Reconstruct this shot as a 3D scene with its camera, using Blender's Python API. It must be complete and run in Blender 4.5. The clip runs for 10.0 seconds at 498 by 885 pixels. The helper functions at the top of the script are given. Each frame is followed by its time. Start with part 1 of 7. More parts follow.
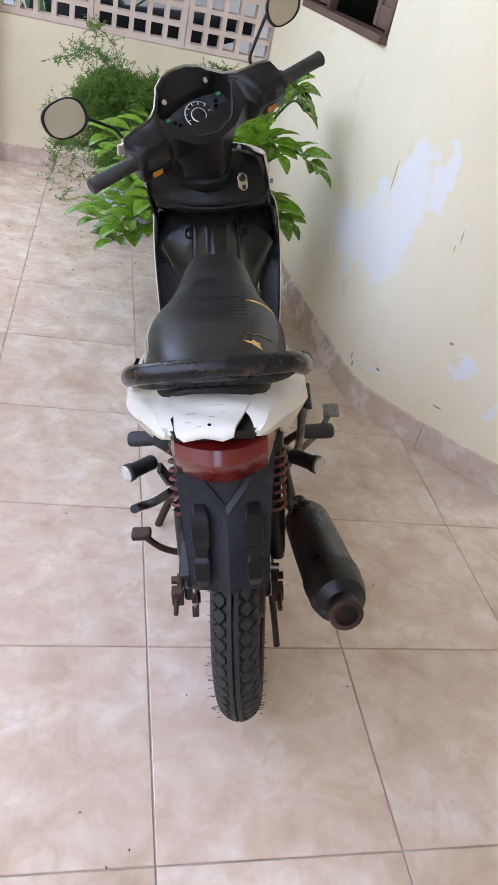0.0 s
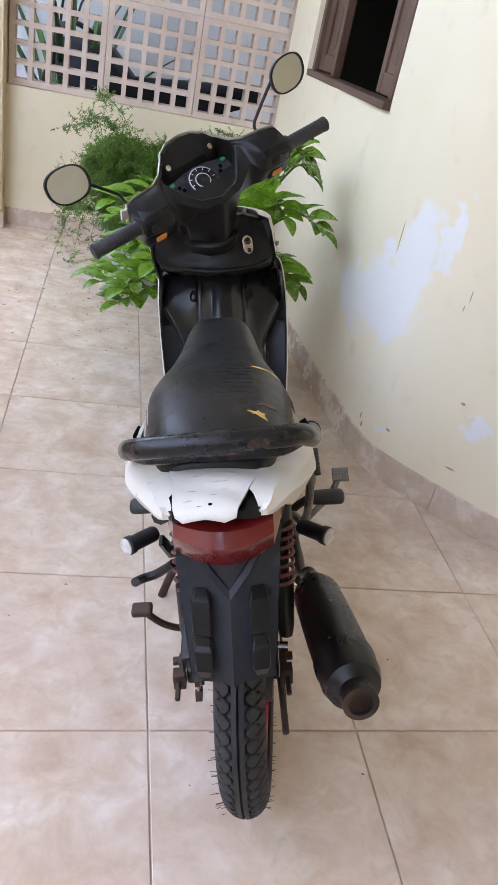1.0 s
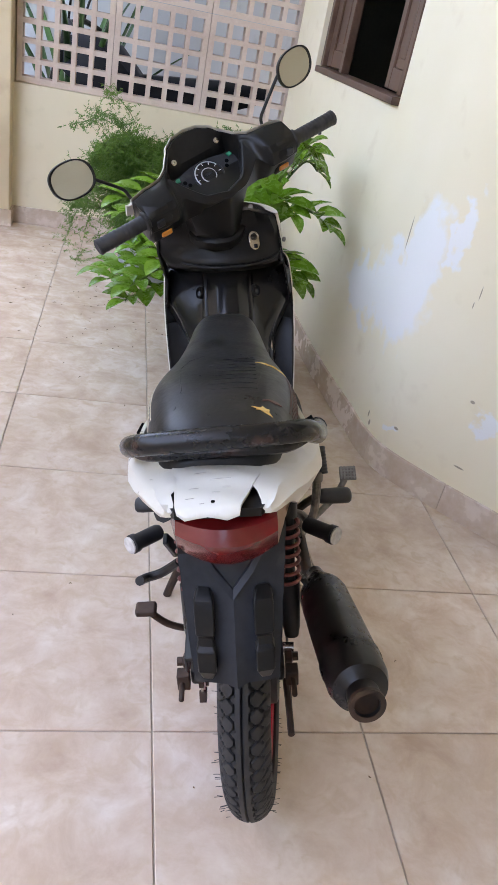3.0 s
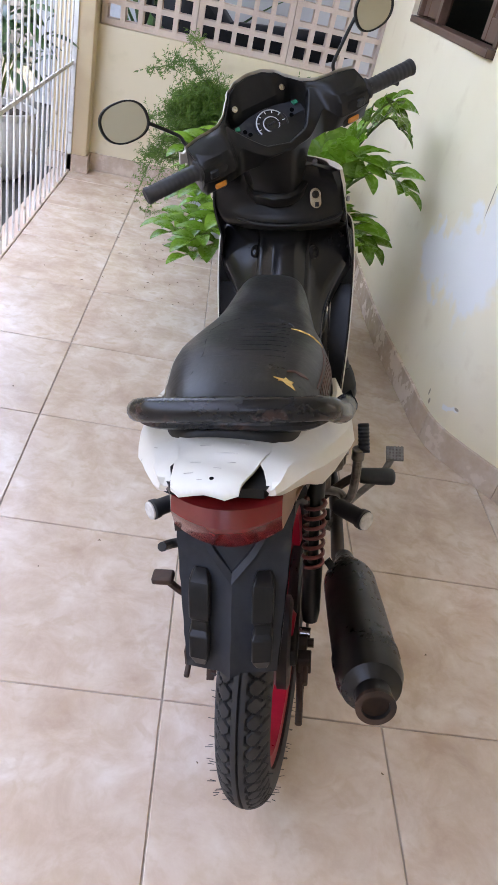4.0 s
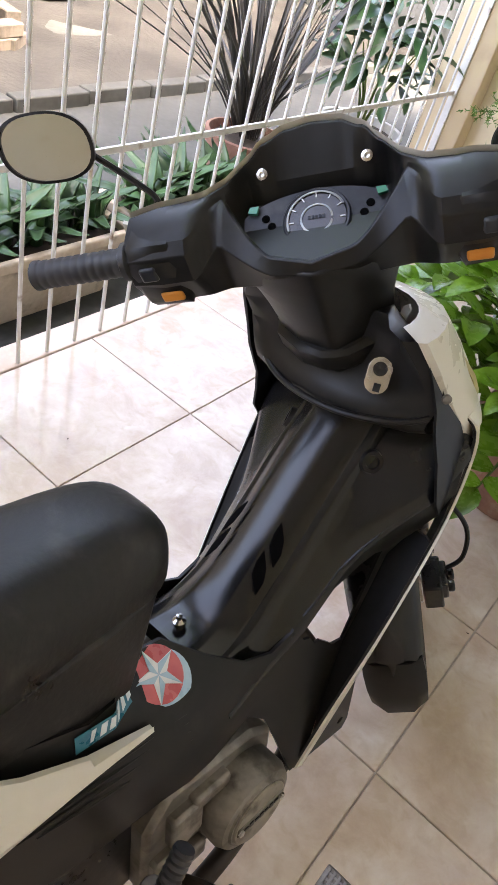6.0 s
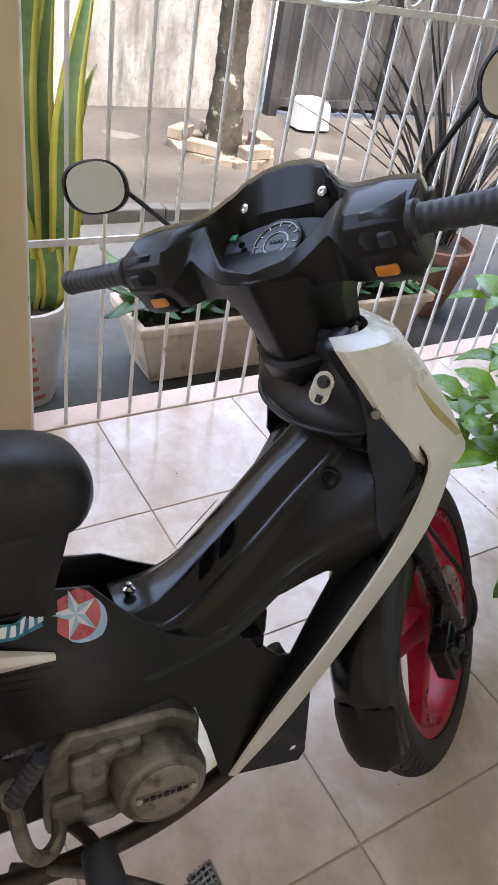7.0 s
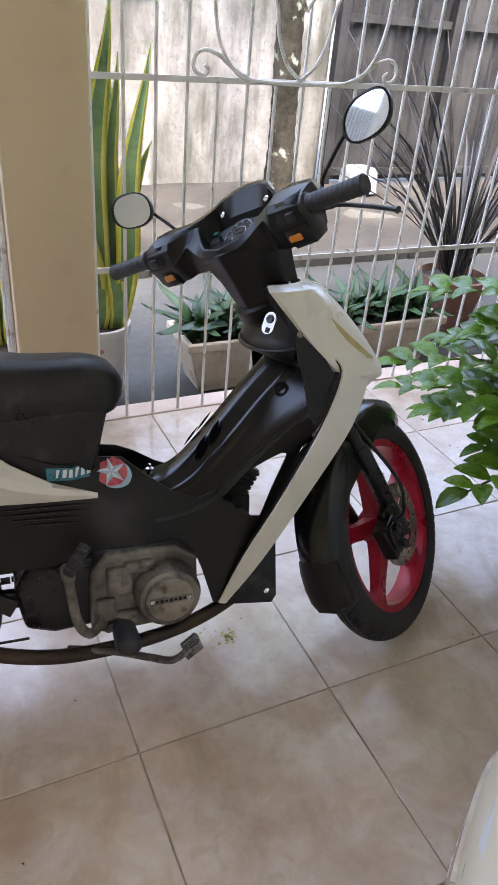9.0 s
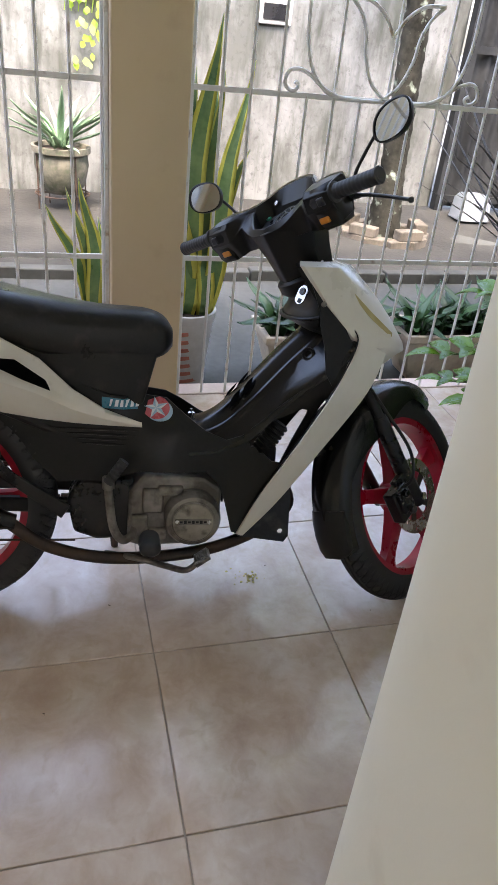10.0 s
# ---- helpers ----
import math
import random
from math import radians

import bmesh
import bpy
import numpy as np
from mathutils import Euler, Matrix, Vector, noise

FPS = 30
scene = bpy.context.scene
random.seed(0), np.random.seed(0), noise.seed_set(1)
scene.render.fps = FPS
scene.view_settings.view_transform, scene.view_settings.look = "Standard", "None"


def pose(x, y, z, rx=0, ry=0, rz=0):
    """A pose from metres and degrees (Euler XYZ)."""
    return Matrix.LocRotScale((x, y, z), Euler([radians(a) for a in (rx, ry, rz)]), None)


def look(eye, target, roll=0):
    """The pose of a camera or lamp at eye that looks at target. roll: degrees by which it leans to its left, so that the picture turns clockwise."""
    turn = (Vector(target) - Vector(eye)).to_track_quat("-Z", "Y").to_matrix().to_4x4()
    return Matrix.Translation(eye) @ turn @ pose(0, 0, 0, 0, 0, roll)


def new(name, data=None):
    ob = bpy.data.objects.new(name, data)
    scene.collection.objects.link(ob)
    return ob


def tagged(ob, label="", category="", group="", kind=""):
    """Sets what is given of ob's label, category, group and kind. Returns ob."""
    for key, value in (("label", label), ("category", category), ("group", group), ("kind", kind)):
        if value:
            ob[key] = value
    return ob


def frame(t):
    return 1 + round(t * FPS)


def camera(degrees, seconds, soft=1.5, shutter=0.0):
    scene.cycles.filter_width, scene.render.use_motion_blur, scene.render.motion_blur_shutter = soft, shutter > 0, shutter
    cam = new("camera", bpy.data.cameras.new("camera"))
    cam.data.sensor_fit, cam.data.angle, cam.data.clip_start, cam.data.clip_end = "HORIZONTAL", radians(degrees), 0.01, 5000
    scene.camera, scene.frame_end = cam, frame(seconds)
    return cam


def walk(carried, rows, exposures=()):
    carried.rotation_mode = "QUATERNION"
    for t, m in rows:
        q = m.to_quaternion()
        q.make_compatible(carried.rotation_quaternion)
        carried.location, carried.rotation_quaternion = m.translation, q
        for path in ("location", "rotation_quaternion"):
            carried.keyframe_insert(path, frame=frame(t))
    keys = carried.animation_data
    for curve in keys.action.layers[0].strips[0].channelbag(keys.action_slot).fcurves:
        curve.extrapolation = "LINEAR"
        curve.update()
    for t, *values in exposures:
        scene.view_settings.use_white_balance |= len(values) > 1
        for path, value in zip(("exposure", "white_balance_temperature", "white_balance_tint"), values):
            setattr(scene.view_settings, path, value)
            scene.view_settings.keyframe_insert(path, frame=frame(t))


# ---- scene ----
cam = camera(38.4, 10.0)
PATH = [
    (0, (-0.181, -1.004, 1.271), (0.285, 0.584, 0.149), 13.8),
    (0.5, (-0.172, -0.972, 1.256), (0.256, 0.636, 0.146), 13.0),
    (1, (-0.163, -0.939, 1.263), (0.266, 0.738, 0.26), 12.4),
    (1.5, (-0.159, -0.929, 1.254), (0.232, 0.775, 0.282), 11.1),
    (2, (-0.159, -0.926, 1.252), (0.255, 0.756, 0.253), 12.0),
    (3.5, (-0.14, -0.926, 1.248), (0.247, 0.752, 0.232), 12.3),
    (4, (-0.076, -0.861, 1.234), (0.153, 0.775, 0.107), 13.9),
    (4.3, (-0.023, -0.735, 1.217), (0.192, 0.88, 0.056), 16.3),
    (4.5, (0.023, -0.612, 1.207), (0.164, 0.848, -0.153), 17.7),
    (4.7, (0.081, -0.52, 1.217), (0.122, 0.968, -0.119), 16.7),
    (5, (0.2, -0.385, 1.219), (0.006, 1.099, -0.108), 17.5),
    (5.2, (0.281, -0.283, 1.247), (-0.106, 1.138, -0.106), 15.9),
    (5.5, (0.344, -0.138, 1.235), (-0.144, 1.297, -0.07), 17.9),
    (5.7, (0.376, -0.012, 1.242), (-0.204, 1.334, -0.12), 18.3),
    (6, (0.396, 0.11, 1.242), (-0.308, 1.458, -0.058), 18.3),
    (6.2, (0.446, 0.222, 1.242), (-0.5, 1.438, -0.033), 16.5),
    (7.3, (0.89, 0.277, 1.291), (-0.453, 1.2, 0.13), 9.8),
    (7.5, (0.986, 0.252, 1.314), (-0.415, 1.175, 0.225), 9.1),
    (8, (1.202, 0.239, 1.311), (-0.298, 1.008, 0.234), 9.4),
    (8.5, (1.302, 0.224, 1.326), (-0.206, 0.995, 0.262), 6.4),
    (9, (1.318, 0.183, 1.328), (-0.186, 0.966, 0.268), 5.4),
    (9.5, (1.451, 0.216, 1.32), (-0.14, 0.938, 0.347), 6.4),
    (10, (1.641, 0.258, 1.327), (0.004, 0.767, 0.298), 6.4),
]
walk(cam, [(t, look(eye, target, roll)) for t, eye, target, roll in PATH],
     [(0.0, 4.44, 7850, 19), (3.5, 4.40, 7850, 19), (4.5, 4.40, 8000, 21), (5.0, 4.58, 8250, 19), (6.0, 4.66, 8250, 19), (6.2, 4.56, 8050, 19), (7.5, 4.38, 7500, 18), (9.0, 4.22, 7300, 18), (9.5, 4.18, 7300, 18), (10.0, 3.90, 7200, 16)])

# ---- world, sun, exposure ----
sky_world = bpy.data.worlds.new("sky")
scene.world = sky_world
sky_world.use_nodes = True
wn = sky_world.node_tree.nodes
sky = wn.new("ShaderNodeTexSky")
sky.sky_type = 'NISHITA'
sky.sun_disc = False
sky.sun_elevation = radians(63)
sky.sun_rotation = radians(98)
sky.air_density, sky.dust_density = 0.9, 3.6
bg = wn["Background"]
bg.inputs["Strength"].default_value = 0.15
sky_world.node_tree.links.new(sky.outputs["Color"], bg.inputs["Color"])

sun_data = bpy.data.lights.new("sun", 'SUN')
sun_data.energy, sun_data.angle, sun_data.color = 0.5, radians(1.2), (1.0, 0.95, 0.86)
sun = new("sun", sun_data)
sun.matrix_world = look((4.5, -0.6, 9), (0, 0, 0))

# ---- materials ----
def nodes_of(name):
    m = bpy.data.materials.new(name)
    m.use_nodes = True
    return m, m.node_tree.nodes, m.node_tree.links, m.node_tree.nodes["Principled BSDF"]


def ramp(nd, stops):
    r = nd.new("ShaderNodeValToRGB")
    e = r.color_ramp.elements
    while len(e) < len(stops):
        e.new(0.5)
    for k, (p, c) in enumerate(stops):
        e[k].position = p
        e[k].color = (*c, 1) if len(c) == 3 else c
    return r


def surface(name, a, b, rough=0.5, metal=0.0, big=3.0, fine=60.0, bump=0.1, vary=0.5, rough_vary=0.12,
            coat=0.0, dust=None, dust_amount=0.0, ior=1.5, distance=0.002, island=False):
    """Two base colours mixed by a large and a fine noise, with relief and uneven gloss."""
    m, nd, lk, p = nodes_of(name)
    tc = nd.new("ShaderNodeTexCoord")
    n1 = nd.new("ShaderNodeTexNoise")
    n1.inputs["Scale"].default_value, n1.inputs["Detail"].default_value = big, 5
    n2 = nd.new("ShaderNodeTexNoise")
    n2.inputs["Scale"].default_value, n2.inputs["Detail"].default_value = fine, 4
    for n in (n1, n2):
        lk.new(tc.outputs["Object"], n.inputs["Vector"])
    add = nd.new("ShaderNodeMath")
    add.operation = 'MULTIPLY_ADD'
    lk.new(n2.outputs["Fac"], add.inputs[0])
    add.inputs[1].default_value = 0.35
    lk.new(n1.outputs["Fac"], add.inputs[2])
    r = ramp(nd, [(0.675 - 0.3 * vary, a), (0.675 + 0.3 * vary, b)])
    fac = add.outputs[0]
    if island:
        geo = nd.new("ShaderNodeNewGeometry")
        a2 = nd.new("ShaderNodeMath")
        a2.operation = 'MULTIPLY_ADD'
        lk.new(geo.outputs["Random Per Island"], a2.inputs[0])
        a2.inputs[1].default_value = 0.5
        lk.new(fac, a2.inputs[2])
        a3 = nd.new("ShaderNodeMath")
        a3.operation = 'SUBTRACT'
        lk.new(a2.outputs[0], a3.inputs[0])
        a3.inputs[1].default_value = 0.25
        fac = a3.outputs[0]
    lk.new(fac, r.inputs["Fac"])
    col = r.outputs["Color"]
    if dust:
        n3 = nd.new("ShaderNodeTexNoise")
        n3.inputs["Scale"].default_value, n3.inputs["Detail"].default_value = big * 2.3, 8
        lk.new(tc.outputs["Object"], n3.inputs["Vector"])
        r3 = ramp(nd, [(0.62 - 0.3 * dust_amount, (0, 0, 0)), (0.75, (1, 1, 1))])
        lk.new(n3.outputs["Fac"], r3.inputs["Fac"])
        mx = nd.new("ShaderNodeMix")
        mx.data_type = 'RGBA'
        lk.new(r3.outputs["Color"], mx.inputs["Factor"])
        lk.new(col, mx.inputs[6])
        mx.inputs[7].default_value = (*dust, 1)
        col = mx.outputs[2]
    lk.new(col, p.inputs["Base Color"])
    rr = nd.new("ShaderNodeMapRange")
    lk.new(add.outputs[0], rr.inputs["Value"])
    rr.inputs["From Min"].default_value, rr.inputs["From Max"].default_value = 0.4, 0.95
    rr.inputs["To Min"].default_value = max(0.02, rough - rough_vary)
    rr.inputs["To Max"].default_value = min(1.0, rough + rough_vary)
    lk.new(rr.outputs["Result"], p.inputs["Roughness"])
    p.inputs["Metallic"].default_value = metal
    p.inputs["IOR"].default_value = ior
    p.inputs["Coat Weight"].default_value = coat
    if bump:
        bp = nd.new("ShaderNodeBump")
        bp.inputs["Strength"].default_value, bp.inputs["Distance"].default_value = bump, distance
        lk.new(add.outputs[0], bp.inputs["Height"])
        lk.new(bp.outputs["Normal"], p.inputs["Normal"])
    return m


def blotch(nd, lk, vec, centre, size, edge=0.04):
    """A ragged oval stain: 1 inside, 0 outside."""
    mp = nd.new("ShaderNodeVectorMath")
    mp.operation = 'SUBTRACT'
    lk.new(vec, mp.inputs[0])
    mp.inputs[1].default_value = centre
    sc = nd.new("ShaderNodeVectorMath")
    sc.operation = 'DIVIDE'
    lk.new(mp.outputs[0], sc.inputs[0])
    sc.inputs[1].default_value = size
    ln = nd.new("ShaderNodeVectorMath")
    ln.operation = 'LENGTH'
    lk.new(sc.outputs[0], ln.inputs[0])
    mr = nd.new("ShaderNodeMapRange")
    lk.new(ln.outputs["Value"], mr.inputs["Value"])
    mr.inputs["From Min"].default_value, mr.inputs["From Max"].default_value = 1.0 + edge, 1.0 - edge
    return mr.outputs["Result"]


def plaster_material(name, a, b, stain, patches=(), chips=()):
    m, nd, lk, p = nodes_of(name)
    tc = nd.new("ShaderNodeTexCoord")
    n1 = nd.new("ShaderNodeTexNoise")
    n1.inputs["Scale"].default_value, n1.inputs["Detail"].default_value = 1.6, 6
    lk.new(tc.outputs["Object"], n1.inputs["Vector"])
    n2 = nd.new("ShaderNodeTexNoise")
    n2.inputs["Scale"].default_value, n2.inputs["Detail"].default_value = 9.0, 8
    lk.new(tc.outputs["Object"], n2.inputs["Vector"])
    n3 = nd.new("ShaderNodeTexNoise")
    n3.inputs["Scale"].default_value, n3.inputs["Detail"].default_value = 140.0, 3
    lk.new(tc.outputs["Object"], n3.inputs["Vector"])
    r1 = ramp(nd, [(0.35, a), (0.68, b)])
    lk.new(n1.outputs["Fac"], r1.inputs["Fac"])
    r2 = ramp(nd, [(0.60, (0, 0, 0)), (0.80, (0.55, 0.55, 0.55))])
    lk.new(n2.outputs["Fac"], r2.inputs["Fac"])
    mx = nd.new("ShaderNodeMix")
    mx.data_type = 'RGBA'
    lk.new(r2.outputs["Color"], mx.inputs["Factor"])
    lk.new(r1.outputs["Color"], mx.inputs[6])
    mx.inputs[7].default_value = (*stain, 1)
    col = mx.outputs[2]
    if patches:
        wob = nd.new("ShaderNodeTexNoise")
        wob.inputs["Scale"].default_value, wob.inputs["Detail"].default_value = 17.0, 6
        lk.new(tc.outputs["Object"], wob.inputs["Vector"])
        half = nd.new("ShaderNodeVectorMath")
        half.operation = 'MULTIPLY_ADD'
        lk.new(wob.outputs["Color"], half.inputs[0])
        half.inputs[1].default_value = (0.16, 0.16, 0.26)
        half.inputs[2].default_value = (-0.08, -0.08, -0.13)
        moved = nd.new("ShaderNodeVectorMath")
        moved.operation = 'ADD'
        lk.new(tc.outputs["Object"], moved.inputs[0])
        lk.new(half.outputs[0], moved.inputs[1])
        total = None
        for c, s in patches:
            o = blotch(nd, lk, moved.outputs[0], c, s, 0.16)
            if total is None:
                total = o
            else:
                mm = nd.new("ShaderNodeMath")
                mm.operation = 'MAXIMUM'
                lk.new(total, mm.inputs[0])
                lk.new(o, mm.inputs[1])
                total = mm.outputs[0]
        m2 = nd.new("ShaderNodeMix")
        m2.data_type = 'RGBA'
        lk.new(total, m2.inputs["Factor"])
        lk.new(col, m2.inputs[6])
        m2.inputs[7].default_value = (0.78, 0.762, 0.725, 1)
        col = m2.outputs[2]
    for c, s in chips:
        m3 = nd.new("ShaderNodeMix")
        m3.data_type = 'RGBA'
        lk.new(blotch(nd, lk, tc.outputs["Object"], c, s, 0.25), m3.inputs["Factor"])
        lk.new(col, m3.inputs[6])
        m3.inputs[7].default_value = (0.34, 0.28, 0.20, 1)
        col = m3.outputs[2]
    lk.new(col, p.inputs["Base Color"])
    p.inputs["Roughness"].default_value = 0.62
    bp = nd.new("ShaderNodeBump")
    bp.inputs["Strength"].default_value, bp.inputs["Distance"].default_value = 0.25, 0.003
    ad = nd.new("ShaderNodeMath")
    ad.operation = 'MULTIPLY_ADD'
    lk.new(n3.outputs["Fac"], ad.inputs[0])
    ad.inputs[1].default_value = 0.3
    lk.new(n2.outputs["Fac"], ad.inputs[2])
    lk.new(ad.outputs[0], bp.inputs["Height"])
    lk.new(bp.outputs["Normal"], p.inputs["Normal"])
    return m


def tile_material():
    """Cream ceramic with cloudy pink-brown marbling, each tile with its own cut of the pattern."""
    m, nd, lk, p = nodes_of("floor_tile_glaze")
    tc = nd.new("ShaderNodeTexCoord")
    oi = nd.new("ShaderNodeObjectInfo")
    mul = nd.new("ShaderNodeMath")
    mul.operation = 'MULTIPLY'
    lk.new(oi.outputs["Random"], mul.inputs[0])
    mul.inputs[1].default_value = 37.0
    cx = nd.new("ShaderNodeCombineXYZ")
    lk.new(mul.outputs[0], cx.inputs["Z"])
    sh = nd.new("ShaderNodeVectorMath")
    lk.new(tc.outputs["Object"], sh.inputs[0])
    lk.new(cx.outputs[0], sh.inputs[1])
    n1 = nd.new("ShaderNodeTexNoise")
    n1.inputs["Scale"].default_value, n1.inputs["Detail"].default_value = 8.5, 8
    n1.inputs["Roughness"].default_value, n1.inputs["Distortion"].default_value = 0.62, 0.35
    n2 = nd.new("ShaderNodeTexNoise")
    n2.inputs["Scale"].default_value, n2.inputs["Detail"].default_value = 24.0, 8
    n2.inputs["Distortion"].default_value = 0.6
    n3 = nd.new("ShaderNodeTexNoise")
    n3.inputs["Scale"].default_value, n3.inputs["Detail"].default_value = 2.2, 4
    for n in (n1, n2):
        lk.new(sh.outputs[0], n.inputs["Vector"])
    geo = nd.new("ShaderNodeNewGeometry")
    lk.new(geo.outputs["Position"], n3.inputs["Vector"])
    r1 = ramp(nd, [(0.30, (0.50, 0.365, 0.27)), (0.45, (0.60, 0.465, 0.36)), (0.56, (0.66, 0.54, 0.435)), (0.70, (0.74, 0.65, 0.565))])
    lk.new(n1.outputs["Fac"], r1.inputs["Fac"])
    r2 = ramp(nd, [(0.52, (0, 0, 0)), (0.68, (0.55, 0.55, 0.55))])
    lk.new(n2.outputs["Fac"], r2.inputs["Fac"])
    mx = nd.new("ShaderNodeMix")
    mx.data_type = 'RGBA'
    lk.new(r2.outputs["Color"], mx.inputs["Factor"])
    lk.new(r1.outputs["Color"], mx.inputs[6])
    mx.inputs[7].default_value = (0.54, 0.40, 0.28, 1)
    r3 = ramp(nd, [(0.52, (0, 0, 0)), (0.75, (0.35, 0.35, 0.35))])
    lk.new(n3.outputs["Fac"], r3.inputs["Fac"])
    mx2 = nd.new("ShaderNodeMix")
    mx2.data_type = 'RGBA'
    lk.new(r3.outputs["Color"], mx2.inputs["Factor"])
    lk.new(mx.outputs[2], mx2.inputs[6])
    mx2.inputs[7].default_value = (0.53, 0.435, 0.345, 1)
    lk.new(mx2.outputs[2], p.inputs["Base Color"])
    rr = nd.new("ShaderNodeMapRange")
    lk.new(n3.outputs["Fac"], rr.inputs["Value"])
    rr.inputs["To Min"].default_value, rr.inputs["To Max"].default_value = 0.10, 0.22
    p.inputs["IOR"].default_value = 1.52
    lk.new(rr.outputs["Result"], p.inputs["Roughness"])
    bp = nd.new("ShaderNodeBump")
    bp.inputs["Strength"].default_value, bp.inputs["Distance"].default_value = 0.06, 0.002
    lk.new(n3.outputs["Fac"], bp.inputs["Height"])
    lk.new(bp.outputs["Normal"], p.inputs["Normal"])
    return m


def streaked_render():
    """Old white render with grey-green run-off streaks, mould blotches and bare grit."""
    m, nd, lk, p = nodes_of("weathered_render")
    tc = nd.new("ShaderNodeTexCoord")
    found = []
    for stretch_, scale, detail, rough in (((1.0, 1.0, 0.16), 7.0, 6, 0.6), ((1.0, 1.0, 0.7), 2.1, 8, 0.66), ((1.0, 1.0, 1.0), 26.0, 6, 0.6)):
        mp = nd.new("ShaderNodeMapping")
        mp.inputs["Scale"].default_value = stretch_
        lk.new(tc.outputs["Object"], mp.inputs["Vector"])
        n = nd.new("ShaderNodeTexNoise")
        n.inputs["Scale"].default_value, n.inputs["Detail"].default_value, n.inputs["Roughness"].default_value = scale, detail, rough
        lk.new(mp.outputs["Vector"], n.inputs["Vector"])
        found.append(n.outputs["Fac"])
    col = None
    for fac, stops, tone in ((found[1], ((0.40, 0.0), (0.58, 0.8)), (0.075, 0.08, 0.07)), (found[0], ((0.48, 0.0), (0.68, 0.85)), (0.032, 0.038, 0.027)), (found[2], ((0.55, 0.0), (0.68, 0.5)), (0.05, 0.053, 0.047))):
        r = ramp(nd, [(q, (v, v, v)) for q, v in stops])
        lk.new(fac, r.inputs["Fac"])
        mx = nd.new("ShaderNodeMix")
        mx.data_type = 'RGBA'
        lk.new(r.outputs["Color"], mx.inputs["Factor"])
        if col is None:
            mx.inputs[6].default_value = (0.20, 0.208, 0.205, 1)
        else:
            lk.new(col, mx.inputs[6])
        mx.inputs[7].default_value = (*tone, 1)
        col = mx.outputs[2]
    lk.new(col, p.inputs["Base Color"])
    p.inputs["Roughness"].default_value = 0.9
    bp = nd.new("ShaderNodeBump")
    bp.inputs["Strength"].default_value, bp.inputs["Distance"].default_value = 0.3, 0.01
    lk.new(found[2], bp.inputs["Height"])
    lk.new(bp.outputs["Normal"], p.inputs["Normal"])
    return m


M_TILE = tile_material()
M_GROUT = surface("grout", (0.34, 0.28, 0.225), (0.53, 0.46, 0.385), 0.9, big=8, bump=0.3)
M_WALL = plaster_material("cream_wall_paint", (0.80, 0.70, 0.50), (0.85, 0.765, 0.585), (0.66, 0.54, 0.36),
                          (((0.73, 1.49, 0.49), (0.3, 0.15, 0.105)), ((0.75, 1.27, 0.56), (0.3, 0.18, 0.15)), ((0.77, 1.15, 0.71), (0.3, 0.10, 0.19)), ((0.80, 1.03, 0.84), (0.3, 0.035, 0.10)),
                           ((0.965, 0.817, 0.333), (0.042, 0.042, 0.045)), ((0.789, 1.058, 0.164), (0.035, 0.03, 0.028)), ((1.057, 0.708, 0.236), (0.02, 0.02, 0.03))),
                          (((0.762, 1.161, 0.126), (0.02, 0.006, 0.010)), ((0.93, 0.858, 0.391), (0.02, 0.006, 0.005)), ((0.874, 0.932, 0.70), (0.006, 0.0015, 0.020)), ((0.868, 0.94, 0.66), (0.006, 0.0015, 0.010)),
                           ((0.952, 0.833, 0.173), (0.02, 0.015, 0.003)), ((0.805, 1.033, 0.181), (0.02, 0.008, 0.005)), ((0.750, 1.27, 0.76), (0.03, 0.004, 0.05)), ((0.757, 1.18, 0.15), (0.03, 0.004, 0.012))))
M_WALL_BACK = plaster_material("yellow_wall_paint", (0.76, 0.66, 0.46), (0.81, 0.73, 0.55), (0.60, 0.52, 0.34))
M_PILLAR = plaster_material("beige_pillar_paint", (0.66, 0.52, 0.33), (0.72, 0.58, 0.38), (0.55, 0.40, 0.25))
M_SKIRT = surface("skirting_tile_glaze", (0.55, 0.42, 0.32), (0.66, 0.55, 0.46), 0.25, big=9, fine=40, bump=0.03)
M_LATTICE = surface("lattice_block_paint", (0.56, 0.43, 0.35), (0.66, 0.54, 0.46), 0.75, big=4, fine=80, bump=0.15)
M_BAR = surface("white_bar_paint", (0.70, 0.69, 0.66), (0.82, 0.81, 0.79), 0.35, big=9, fine=90, bump=0.06, dust=(0.30, 0.18, 0.10), dust_amount=0.05)
# Concrete and soil far below their own tone: the yard's shade is in the colour.
M_CONCRETE = surface("shaded_yard_concrete", (0.030, 0.034, 0.031), (0.078, 0.083, 0.077), 0.85, big=1.2, fine=25, bump=0.25, distance=0.01)
M_SOIL = surface("shaded_dry_soil", (0.010, 0.0105, 0.0095), (0.030, 0.030, 0.027), 0.95, big=2.5, fine=30, bump=0.6, distance=0.02)
M_YARDWALL = streaked_render()
M_CEILING = surface("white_ceiling_paint", (0.74, 0.72, 0.66), (0.80, 0.78, 0.73), 0.7, big=2, fine=60, bump=0.05)
M_WOOD = surface("brown_painted_wood", (0.085, 0.045, 0.030), (0.15, 0.085, 0.06), 0.4, big=7, fine=60, bump=0.12)
# Near black in place of an unlit interior.
M_ROOM = surface("unlit_room_tone", (0.020, 0.024, 0.018), (0.045, 0.05, 0.04), 0.6)
M_GATE = surface("corrugated_sheet", (0.010, 0.011, 0.012), (0.028, 0.030, 0.031), 0.6, metal=0.0, ior=1.3, big=3, fine=30, bump=0.15)

